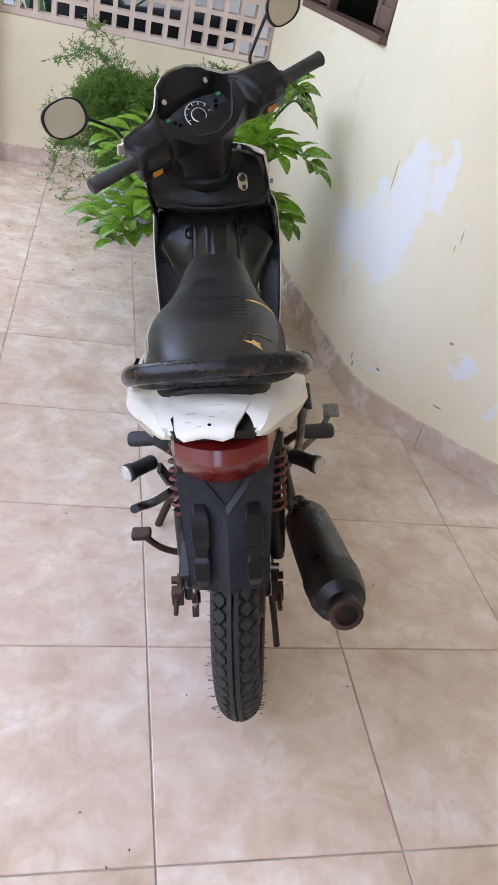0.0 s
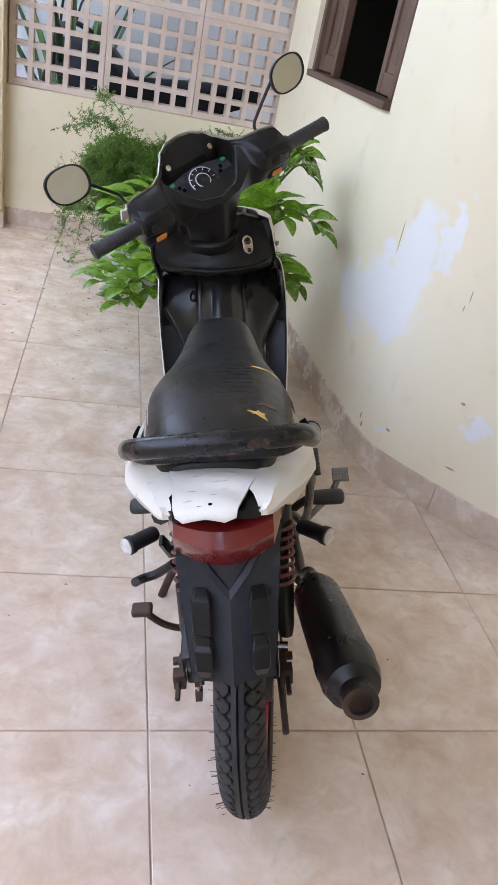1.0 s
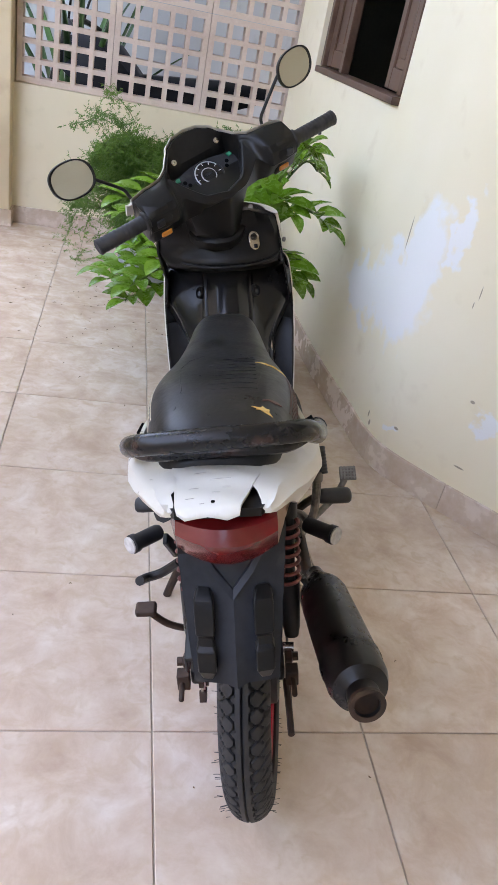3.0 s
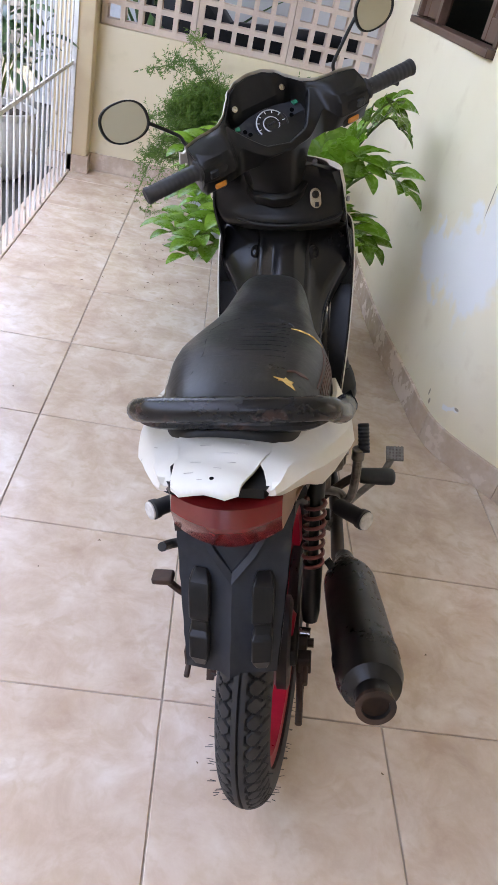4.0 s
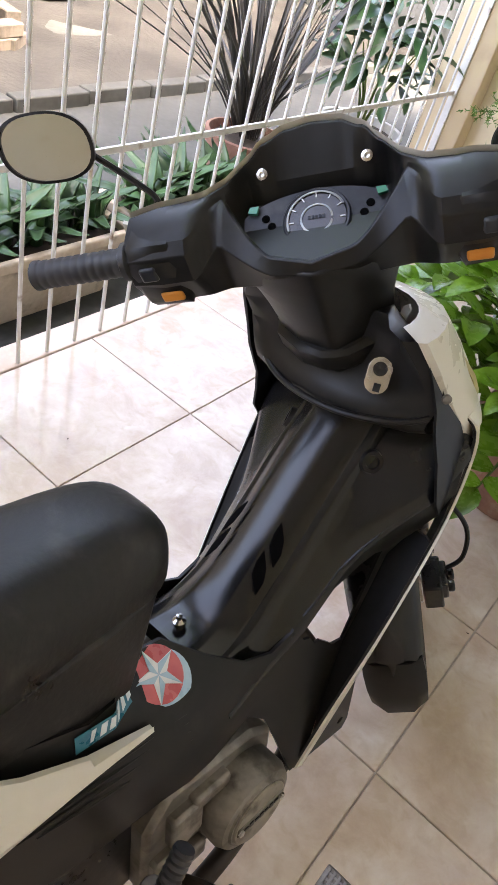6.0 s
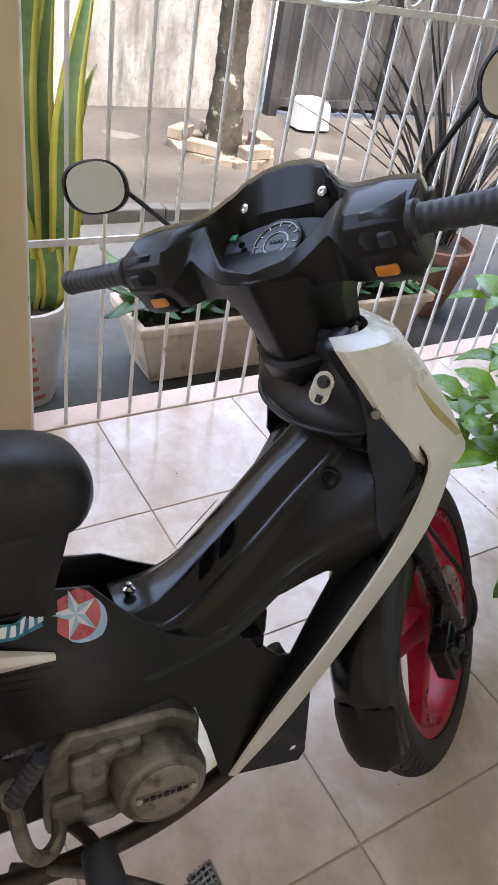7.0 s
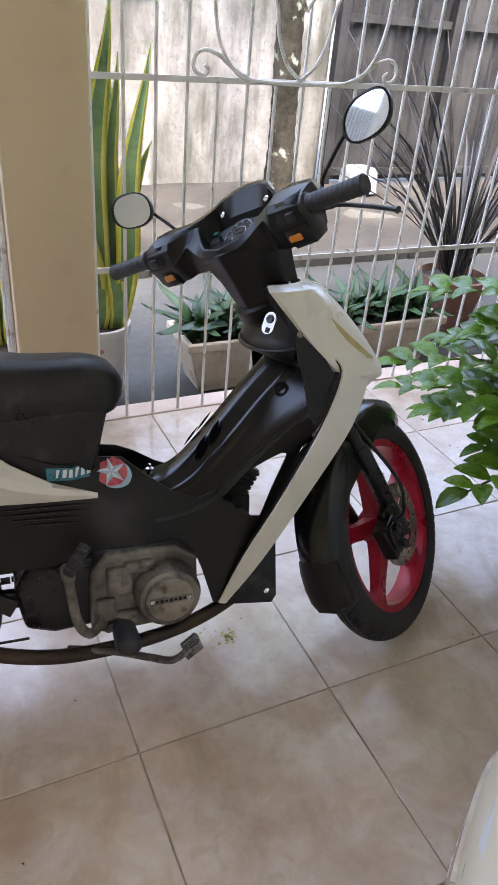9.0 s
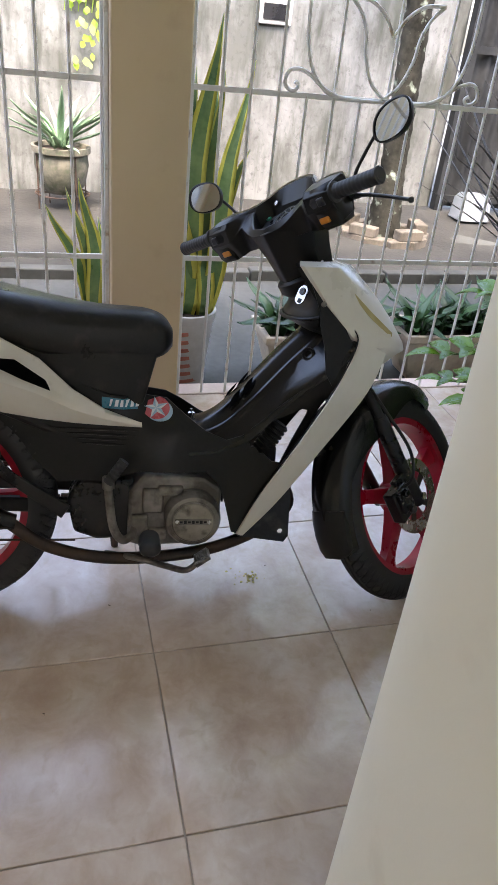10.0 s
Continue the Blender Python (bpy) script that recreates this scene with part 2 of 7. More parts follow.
# ---- mesh helpers ----
from mathutils.geometry import delaunay_2d_cdt


def box(bm, c, s, m=None):
    mt = Matrix.Translation(c) @ Matrix.Diagonal((*s, 1))
    return bmesh.ops.create_cube(bm, size=1, matrix=(m @ mt) if m else mt)["verts"]


def tube(bm, pts, radii, n=10, flat=1.0, side=None):
    """A round bar along points; radii may be one number or one for each point; flat squashes it towards `side`."""
    pts = [Vector(p) for p in pts]
    if not hasattr(radii, "__len__"):
        radii = [radii] * len(pts)
    rings, u = [], None
    for k, p in enumerate(pts):
        d = (pts[min(k + 1, len(pts) - 1)] - pts[max(k - 1, 0)]).normalized()
        if u is None:
            u = Vector(side) if side else (Vector((0, 0, 1)) if abs(d.z) < 0.9 else Vector((1, 0, 0)))
        u = (u - d * u.dot(d)).normalized()
        w = d.cross(u)
        rings.append([bm.verts.new(p + (u * math.cos(a) * flat + w * math.sin(a)) * radii[k])
                      for a in (2 * math.pi * j / n for j in range(n))])
    skin(bm, rings)


def skin(bm, rings, closed=True, caps=True):
    n = len(rings[0])
    for a, b in zip(rings, rings[1:]):
        for j in range(n if closed else n - 1):
            k = (j + 1) % n
            bm.faces.new((a[j], a[k], b[k], b[j]))
    if caps and closed:
        bm.faces.new(rings[0][::-1])
        bm.faces.new(rings[-1])


def loft(bm, rings, closed=True, caps=True):
    skin(bm, [[bm.verts.new(p) for p in r] for r in rings], closed, caps)


def lathe(bm, profile, m=None, n=24):
    """profile: (radius, height) pairs turned round the z axis, then placed by m."""
    m = m or Matrix()
    rings = [[bm.verts.new(m @ Vector((r * math.cos(a), r * math.sin(a), z))) for a in (2 * math.pi * j / n for j in range(n))]
             for r, z in profile]
    skin(bm, rings)


def within(u, v, loop):
    """Whether a point lies inside an outline."""
    hit = False
    for (a, b), (c, d) in zip(loop, loop[1:] + loop[:1]):
        if (b > v) != (d > v) and u < (c - a) * (v - b) / (d - b) + a:
            hit = not hit
    return hit


def prism(bm, poly, place, depth, holes=(), cuts=0):
    """A flat outline with holes, thickened: place(u, v, w) gives the point; w runs from 0 to depth; cuts refines the skin so that it can bend."""
    us, vs = [p[0] for p in poly], [p[1] for p in poly]
    span = max(max(us) - min(us), max(vs) - min(vs))
    step = span / (9 * cuts) if cuts else span * 9
    pts, edges = [], []
    loops = [list(poly)] + [list(h) for h in holes]
    for loop in loops:
        first = len(pts)
        for (a, b), (c, d) in zip(loop, loop[1:] + loop[:1]):
            n = max(1, int(math.hypot(c - a, d - b) / step))
            pts += [Vector((a + (c - a) * k / n, b + (d - b) * k / n)) for k in range(n)]
        edges += [(k, k + 1) for k in range(first, len(pts) - 1)] + [(len(pts) - 1, first)]
    if cuts:
        for i in range(int((max(us) - min(us)) / step) + 1):
            for j in range(int((max(vs) - min(vs)) / step) + 1):
                u, v = min(us) + (i + 0.5) * step, min(vs) + (j + 0.5) * step
                if within(u, v, loops[0]) and not any(within(u, v, h) for h in loops[1:]):
                    pts.append(Vector((u, v)))
    co, _, tris, *_ = delaunay_2d_cdt(pts, edges, [], 0, 1e-7)
    keep = []
    for t in tris:
        u, v = sum(co[i].x for i in t) / 3, sum(co[i].y for i in t) / 3
        if within(u, v, loops[0]) and not any(within(u, v, h) for h in loops[1:]):
            keep.append(t)
    used = sorted({i for t in keep for i in t})
    low = {i: bm.verts.new(place(co[i].x, co[i].y, 0.0)) for i in used}
    top = {i: bm.verts.new(place(co[i].x, co[i].y, depth)) for i in used}
    count = {}
    for t in keep:
        bm.faces.new([top[i] for i in t])
        bm.faces.new([low[i] for i in reversed(t)])
        for a, b in zip(t, (*t[1:], t[0])):
            count.setdefault((min(a, b), max(a, b)), []).append((a, b))
    for way in count.values():
        if len(way) == 1:
            a, b = way[0]
            bm.faces.new((low[a], low[b], top[b], top[a]))


def curve_points(pts, steps=8, closed=False):
    """A smooth run of points through the given ones."""
    P = [Vector(p) for p in pts]
    out, n = [], len(P)
    for i in range(n if closed else n - 1):
        p0 = P[(i - 1) % n] if closed or i else P[0]
        p1, p2 = P[i], P[(i + 1) % n]
        p3 = P[(i + 2) % n] if closed or i + 2 < n else P[-1]
        for s in range(steps):
            t = s / steps
            out.append(0.5 * ((2 * p1) + (p2 - p0) * t + (2 * p0 - 5 * p1 + 4 * p2 - p3) * t * t + (3 * p1 - p0 - 3 * p2 + p3) * t ** 3))
    if not closed:
        out.append(P[-1])
    return out


def mesh_of(name, bm, material, angle=35, m=None):
    if m:
        bmesh.ops.transform(bm, matrix=m, verts=bm.verts[:])
    bmesh.ops.recalc_face_normals(bm, faces=bm.faces[:])
    me = bpy.data.meshes.new(name)
    bm.to_mesh(me)
    bm.free()
    for p in me.polygons:
        p.use_smooth = True
    me.set_sharp_from_angle(angle=radians(angle))
    if material:
        me.materials.append(material)
    return me


def part(name, bm, material, parent=None, label="", bevel=0.0, angle=35, m=None):
    ob = new(name, mesh_of(name, bm, material, angle, m))
    ob.parent = parent
    if bevel:
        b = ob.modifiers.new("bevel", 'BEVEL')
        b.width, b.segments, b.limit_method, b.angle_limit = bevel, 2, 'ANGLE', radians(40)
    if label:
        ob["label"] = label
    return ob


def base(name, m, label, category, group=""):
    ob = new(name)
    ob.empty_display_size = 0.1
    ob.matrix_world = m
    return tagged(ob, label, category, group)


def structure(name, bm, material, label, category, bevel=0.0, angle=35):
    return tagged(part(name, bm, material, bevel=bevel, angle=angle), label, category, kind="structure")


def boxes(*items):
    bm = bmesh.new()
    for c, s in items:
        box(bm, c, s)
    return bm


# ---- house: floor, walls, ceiling ----
TILE = 0.45
GROUND = -0.12
floor = structure("floor", boxes(((1.22, -0.6, -0.0635), (4.16, 8.4, 0.119))), M_GROUT, "porch floor of cream ceramic tiles with dark joints", "floor")

wall_line = curve_points([(0.69, 3.4, 0), (0.695, 2.6, 0), (0.70, 1.95, 0), (0.722, 1.58, 0), (0.745, 1.33, 0), (0.755, 1.19, 0), (0.79, 1.055, 0), (0.90, 0.895, 0),
                          (1.02, 0.75, 0), (1.12, 0.635, 0), (1.20, 0.57, 0), (1.33, 0.535, 0), (1.7, 0.52, 0), (3.3, 0.52, 0)], 6)
WIN_Y0, WIN_Y1, WIN_Z0, WIN_Z1 = 1.61, 2.86, 1.085, 2.15


def offset_line(line, d):
    out = []
    for k, p in enumerate(line):
        t = (line[min(k + 1, len(line) - 1)] - line[max(k - 1, 0)]).normalized()
        out.append(p + Vector((-t.y, t.x, 0)) * d)
    return out


def wall_strip(line, z0, z1, thick):
    inner = offset_line(line, thick)
    bm = bmesh.new()
    loft(bm, [[(a.x, a.y, z0), (a.x, a.y, z1), (b.x, b.y, z1), (b.x, b.y, z0)] for a, b in zip(line, inner)])
    return bm


def stretch(y0, y1):
    """The wall line between two y, y0 > y1, with points at both ends."""
    line = [p for p in wall_line if y1 < p.y < y0]
    out = []
    for y, far in ((y0, False), (y1, True)):
        for p, q in zip(wall_line, wall_line[1:]):
            if (p.y - y) * (q.y - y) <= 0 and p.y != q.y:
                f_ = (p.y - y) / (p.y - q.y)
                out.append(p + (q - p) * f_)
                break
    return [out[0]] + line + ([out[1]] if len(out) > 1 else [])


low_line = [p for p in stretch(WIN_Y0, 0.0)]
structure("wall_east_curved", wall_strip(low_line, 0, 3.0, 0.15), M_WALL, "cream painted wall with rounded bends and white filler patches", "wall", angle=60)
structure("wall_east", wall_strip(stretch(3.39, WIN_Y0), 0, WIN_Z0, 0.15), M_WALL, "cream painted house wall below the window", "wall", angle=60)
structure("wall_east_head", wall_strip(stretch(3.39, WIN_Y0), WIN_Z1, 3.0, 0.15), M_WALL, "cream painted house wall above the window", "wall", angle=60)
structure("wall_east_pier", wall_strip(stretch(3.39, WIN_Y1), WIN_Z0, WIN_Z1, 0.15), M_WALL, "cream painted wall beside the window", "wall", angle=60)
structure("wall_north", boxes(((-0.05, 3.475, 0.3675), (1.75, 0.15, 0.735)), ((-0.05, 3.475, 2.65), (1.75, 0.15, 0.7))), M_WALL_BACK, "low yellow painted wall below the block lattice", "wall")
# The next two walls are unseen, added to limit the light from behind.
structure("wall_south", boxes(((1.22, -4.7, 1.5), (4.16, 0.15, 3.0))), M_WALL, "unseen plain cream wall added to close the south end", "wall")
structure("wall_east_far", boxes(((3.37, -2.1, 1.5), (0.15, 5.1, 3.0))), M_WALL, "unseen plain cream wall added to close the far east side", "wall")
# Out of view; carried on to y = 5.4 to shade the ground beyond the lattice.
structure("ceiling", boxes(((1.17, 0.30, 3.06), (4.56, 10.2, 0.12))), M_CEILING, "unseen white painted porch ceiling, extended north for shade", "ceiling")
# room behind the window; its lack of light is put into the wall colour
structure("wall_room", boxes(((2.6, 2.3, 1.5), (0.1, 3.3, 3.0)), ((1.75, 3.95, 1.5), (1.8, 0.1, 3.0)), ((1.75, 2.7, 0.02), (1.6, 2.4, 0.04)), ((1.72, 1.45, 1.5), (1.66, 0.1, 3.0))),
          M_ROOM, "walls of the unlit room behind the window, coloured near black", "wall")

# lattice of concrete blocks above the low wall: five by five holes a block
def lattice_block():
    bm = bmesh.new()
    size, hole, pitch, deep = 0.487, 0.066, 0.0905, 0.09
    edges = [0.0]
    for k in range(5):
        mid = size / 2 + (k - 2) * pitch
        edges += [mid - hole / 2, mid + hole / 2]
    edges.append(size)
    rail = [(edges[2 * k] + edges[2 * k + 1]) / 2 for k in range(6)], [edges[2 * k + 1] - edges[2 * k] for k in range(6)]
    for c, w in zip(*rail):
        box(bm, (c, 0, size / 2), (w, deep, size))
    for c, w in zip(*rail):
        for k in range(5):
            box(bm, ((edges[2 * k + 1] + edges[2 * k + 2]) / 2, 0, c), (hole + 0.002, deep - 0.004, w))
    return mesh_of("lattice_block", bm, M_LATTICE, 30)


lattice = tagged(new("lattice_wall"), "pierced concrete block screen with small square holes above the yellow wall", "lattice", kind="structure")
block_mesh = lattice_block()
for row in range(4):
    for col in range(3):
        ob = new("lattice_block", block_mesh)
        ob.parent = lattice
        ob.location = (-0.757 + col * 0.490, 3.47, 0.738 + row * 0.49)

# pillars of the open side
def pillar(y0, y1, x0, x1):
    bm = boxes((((x0 + x1) / 2, (y0 + y1) / 2, 1.5), (x1 - x0, y1 - y0, 3.0)))
    return structure("pillar", bm, M_PILLAR, "beige painted square porch pillar", "pillar", bevel=0.006)


pillar(0.452, 0.700, -1.04, -0.795)
pillar(-2.05, -1.80, -1.04, -0.795)
pillar(-4.62, -4.37, -1.04, -0.795)
pillar(3.30, 3.55, -0.97, -0.765)
structure("sill", boxes(((-0.895, -0.55, -0.062), (0.09, 8.1, 0.132))), M_LATTICE, "pale rendered sill under the bars", "sill", bevel=0.004)
structure("baseboard_pillar", boxes(((-0.868, 3.425, 0.045), (0.225, 0.27, 0.09)), ((-0.05, 3.394, 0.046), (1.44, 0.012, 0.092))), M_SKIRT, "tile skirting at the foot of the yellow wall", "baseboard")

# ---- white bar screens between the pillars ----
FX, RAIL1, RAIL2, RAIL3 = -0.862, 0.548, 1.104, 1.74


def bar_screen(y0, y1, ornament):
    g = base("bar_screen", Matrix.Translation((FX, y0, 0)), "white painted iron bar screen with flat rails" + (" and tulip scrollwork" if ornament else ""), "bar screen", "bar screens of the porch")
    n = int((y1 - y0) / 0.0965)
    for z in (RAIL1, RAIL2, RAIL3):
        b = bmesh.new()
        box(b, (0, (y1 - y0) / 2, z), (0.007, y1 - y0, 0.017))
        part("rail", b, M_BAR, g)
    for k in range(n + 1):
        y = k * 0.0965 + 0.012
        stop = RAIL2 if ornament and 1.03 < y + y0 < 1.70 and min(abs(y + y0 - q) for q in (1.18, 1.37, 1.57)) > 0.03 else 2.98
        b = bmesh.new()
        tube(b, [(0.0, y, 0.004), (0.0, y, stop)], 0.0056, 8)
        part("bar", b, M_BAR, g)
    for y in (0.004, y1 - y0 - 0.004):
        b = bmesh.new()
        box(b, (0, y, 1.49), (0.03, 0.012, 2.98))
        part("jamb", b, M_BAR, g)
    return g


def scroll(g, pts, r=0.006):
    b = bmesh.new()
    oy = g.matrix_world.translation.y
    tube(b, [(0.010, p.x - oy, p.y) for p in curve_points([(y, z, 0) for y, z in pts], 7)], r, 8)
    part("scroll", b, M_BAR, g)


screen = bar_screen(0.704, 3.30, True)

for mir in (1, -1):
    f = lambda q: (1.371 + mir * 1.03 * (q[0] - 1.395), q[1] + 0.012)
    scroll(screen, [f(q) for q in [(1.085, 1.132), (1.097, 1.122), (1.088, 1.106), (1.068, 1.108), (1.052, 1.128), (1.062, 1.160), (1.090, 1.170), (1.130, 1.158), (1.180, 1.122), (1.235, 1.098), (1.300, 1.091)]])
    scroll(screen, [f(q) for q in [(1.12, 1.66), (1.108, 1.50), (1.108, 1.38), (1.112, 1.27), (1.135, 1.18), (1.18, 1.12), (1.24, 1.096), (1.395, 1.091)]])
    scroll(screen, [f(q) for q in [(1.235, 1.385), (1.275, 1.345), (1.300, 1.29), (1.312, 1.22), (1.345, 1.145), (1.395, 1.101)]])
    scroll(screen, [f(q) for q in [(1.235, 1.385), (1.30, 1.380), (1.355, 1.345), (1.395, 1.285)]])
bar_screen(-1.80, 0.448, False)
bar_screen(-4.37, -2.05, False)

# ---- window with brown shutters ----
win = tagged(new("window_1"), "brown wooden window with panelled shutters standing ajar", "window", kind="structure")
def board(name, c, s, parent, bevel=0.003):
    return part(name, boxes((c, s)), M_WOOD, parent, bevel=bevel)


ym, zm = (WIN_Y0 + WIN_Y1) / 2, (WIN_Z0 + WIN_Z1) / 2
board("window_sill", (0.735, ym, WIN_Z0 + 0.014), (0.085, WIN_Y1 - WIN_Y0 - 0.004, 0.026), win)
board("window_head", (0.745, ym, WIN_Z1 - 0.03), (0.06, WIN_Y1 - WIN_Y0 - 0.004, 0.05), win)
for y in (WIN_Y0 + 0.022, WIN_Y1 - 0.022):
    board("window_frame", (0.745, y, zm), (0.06, 0.04, WIN_Z1 - WIN_Z0 - 0.06), win)


def shutter(hinge_y, width, angle, sign):
    m = Matrix.Translation((0.735, hinge_y, WIN_Z0 + 0.035)) @ Matrix.Rotation(radians(angle), 4, 'Z')
    h = WIN_Z1 - WIN_Z0 - 0.10
    b = bmesh.new()
    for y in (0.03, width - 0.03):
        box(b, (0.016, sign * y, h / 2), (0.032, 0.06, h))
    for z in (0.035, h * 0.36, h * 0.70, h - 0.035):
        box(b, (0.016, sign * width / 2, z), (0.030, width - 0.12, 0.07))
    s = part("shutter", b, M_WOOD, win, bevel=0.004)
    s.matrix_local = m
    for z0, z1 in ((0.07, h * 0.36 - 0.035), (h * 0.36 + 0.035, h * 0.70 - 0.035), (h * 0.70 + 0.035, h - 0.07)):
        part("panel", boxes(((0.015, sign * width / 2, (z0 + z1) / 2), (0.012, width - 0.118, z1 - z0)), ((0.012, sign * width / 2, (z0 + z1) / 2), (0.014, width - 0.18, z1 - z0 - 0.06))), M_WOOD, s, bevel=0.003)


shutter(WIN_Y0 + 0.044, 0.27, -4, 1)
shutter(WIN_Y1 - 0.044, 0.24, 6, -1)
part("window_frame", boxes(((0.75, 2.53, zm - 0.02), (0.035, 0.05, WIN_Z1 - WIN_Z0 - 0.09))), M_WOOD, win, bevel=0.003)

# ---- yard beyond the bars ----
bm = bmesh.new()
rnd = random.Random(5)
NX, NY = 40, 40
xs = [-60 + 120 * k / NX for k in range(NX + 1)]
grid = [[bm.verts.new((x, y, GROUND)) for y in xs] for x in xs]
for i in range(NX):
    for j in range(NY):
        bm.faces.new((grid[i][j], grid[i + 1][j], grid[i + 1][j + 1], grid[i][j + 1]))
structure("ground", bm, M_CONCRETE, "weathered concrete yard, darkened for the shade over it", "ground")
bm = bmesh.new()
NX, NY = 24, 80
grid = []
for i in range(NX + 1):
    row = []
    for j in range(NY + 1):
        x, y = -4.72 + 2.1 * i / NX, -4.5 + 12.0 * j / NY
        edge = min(1, (NX - i) / 2.0)
        row.append(bm.verts.new((x, y, GROUND + 0.004 + edge * (0.012 + 0.03 * noise.noise((x * 2.1, y * 2.1, 0))))))
    grid.append(row)
for i in range(NX):
    for j in range(NY):
        bm.faces.new((grid[i][j], grid[i + 1][j], grid[i + 1][j + 1], grid[i][j + 1]))
tagged(part("soil", bm, M_SOIL), "dry bare earth strip along the yard wall, darkened for shade", "soil", kind="stuff")
bm = bmesh.new()
for k in range(26):
    y = -4.3 + k * 0.46
    box(bm, (-2.60 + rnd.uniform(-0.01, 0.01), y, GROUND + 0.02), (0.09, 0.45, 0.09 + rnd.uniform(-0.01, 0.01)))
structure("kerb", bm, M_CONCRETE, "low concrete kerb between paving and earth, darkened for shade", "kerb", bevel=0.008)
structure("yard_wall", boxes(((-4.82, -1.1, 1.25), (0.2, 9.7, 2.8))), M_YARDWALL, "tall white rendered yard wall with grey weather stains", "wall")
structure("yard_wall_end", boxes(((-3.0, 7.2, 1.25), (4.2, 0.2, 2.8)), ((-3.0, -6.0, 1.25), (4.2, 0.2, 2.8))), M_YARDWALL, "rendered wall closing the yard", "wall")
# White paint drawn grey-blue: the dim light beyond the lattice is in its colour.
structure("neighbour_wall", boxes(((0.6, 5.3, 1.4), (4.2, 0.2, 3.0))), plaster_material("dimmed_white_wall_paint", (0.36, 0.385, 0.41), (0.43, 0.455, 0.48), (0.26, 0.28, 0.29)), "white wall seen through the lattice, toned down to grey-blue", "wall")

# corrugated gate in the yard wall
gate = base("corrugated_gate", Matrix.Translation((-4.66, 3.74, GROUND)), "dark corrugated metal gate in a rusty frame", "gate")
bm = bmesh.new()
rows = []
for j in range(161):
    y = j * 0.02
    x = 0.018 * math.sin(y * 2 * math.pi / 0.16)
    rows.append([(x, y + 0.05, 0.04), (x, y + 0.05, 3.0), (x - 0.004, y + 0.05, 3.0), (x - 0.004, y + 0.05, 0.04)])
loft(bm, rows)
part("sheet", bm, M_GATE, gate, angle=60)
for y in (0.03, 1.2, 3.28):
    part("post", boxes(((0.06, y, 1.36), (0.09, 0.09, 2.72))), M_GATE, gate, bevel=0.005)
for z in (0.12, 1.35, 2.6):
    part("rail", boxes(((0.045, 1.65, z), (0.035, 3.2, 0.06))), M_GATE, gate)

# ---- motorcycle ----
M_BLACK = surface("black_plastic", (0.0075, 0.0072, 0.0070), (0.014, 0.0135, 0.013), 0.36, big=6, fine=90, bump=0.04, rough_vary=0.10, ior=1.32, dust=(0.02, 0.018, 0.016), dust_amount=0.0)
M_GREY = surface("faded_grey_plastic", (0.012, 0.014, 0.018), (0.026, 0.029, 0.036), 0.42, big=7, fine=110, bump=0.08, ior=1.36, dust=(0.06, 0.06, 0.06), dust_amount=0.1)
M_GLOSS = surface("glossy_black_fender", (0.005, 0.005, 0.0052), (0.010, 0.010, 0.0102), 0.22, big=5, fine=60, bump=0.02, ior=1.42, rough_vary=0.08)
M_SEAT = surface("black_vinyl", (0.009, 0.0088, 0.0085), (0.016, 0.0155, 0.015), 0.40, big=9, fine=130, bump=0.34, ior=1.34, distance=0.0028, rough_vary=0.16, dust=(0.035, 0.032, 0.03), dust_amount=0.12)
M_BODY = surface("aged_white_body_paint", (0.63, 0.59, 0.50), (0.70, 0.67, 0.60), 0.34, big=4, fine=50, bump=0.03, vary=0.8)
M_RED = surface("red_rim_paint", (0.30, 0.004, 0.018), (0.46, 0.010, 0.035), 0.33, big=9, fine=80, bump=0.05, dust=(0.13, 0.03, 0.03), dust_amount=0.05)
M_RUBBER = surface("tyre_rubber", (0.010, 0.010, 0.011), (0.022, 0.022, 0.023), 0.62, big=6, fine=60, bump=0.2, distance=0.001)
M_GRIP = surface("grip_rubber", (0.012, 0.012, 0.013), (0.03, 0.03, 0.032), 0.55, big=9, fine=90, bump=0.1)
M_ALLOY = surface("dirty_cast_alloy", (0.11, 0.10, 0.085), (0.27, 0.25, 0.225), 0.5, metal=0.6, big=14, fine=70, bump=0.25, dust=(0.06, 0.05, 0.04), dust_amount=0.25)
M_STEEL = surface("bright_steel", (0.45, 0.44, 0.42), (0.62, 0.61, 0.60), 0.25, metal=1.0, big=12, fine=80, bump=0.1, dust=(0.18, 0.13, 0.09), dust_amount=0.1)
M_PEDAL = surface("dull_worn_steel", (0.17, 0.165, 0.155), (0.30, 0.29, 0.275), 0.4, metal=0.8, big=14, fine=80, bump=0.15)
M_RUST = surface("rusty_dark_steel", (0.022, 0.016, 0.013), (0.075, 0.043, 0.029), 0.62, metal=0.35, big=12, fine=70, bump=0.25)
M_SOOT = surface("matt_black_exhaust", (0.004, 0.004, 0.0045), (0.014, 0.013, 0.0125), 0.36, metal=0.0, big=8, fine=90, bump=0.15, ior=1.42, rough_vary=0.2, dust=(0.03, 0.022, 0.018), dust_amount=0.06)
M_RAILP = surface("worn_black_rail_paint", (0.004, 0.004, 0.0045), (0.013, 0.012, 0.012), 0.26, big=14, fine=150, bump=0.2, ior=1.42, rough_vary=0.2, dust=(0.07, 0.035, 0.028), dust_amount=0.12)
M_AMBER = surface("orange_switch_plastic", (0.60, 0.20, 0.02), (0.75, 0.30, 0.05), 0.4)
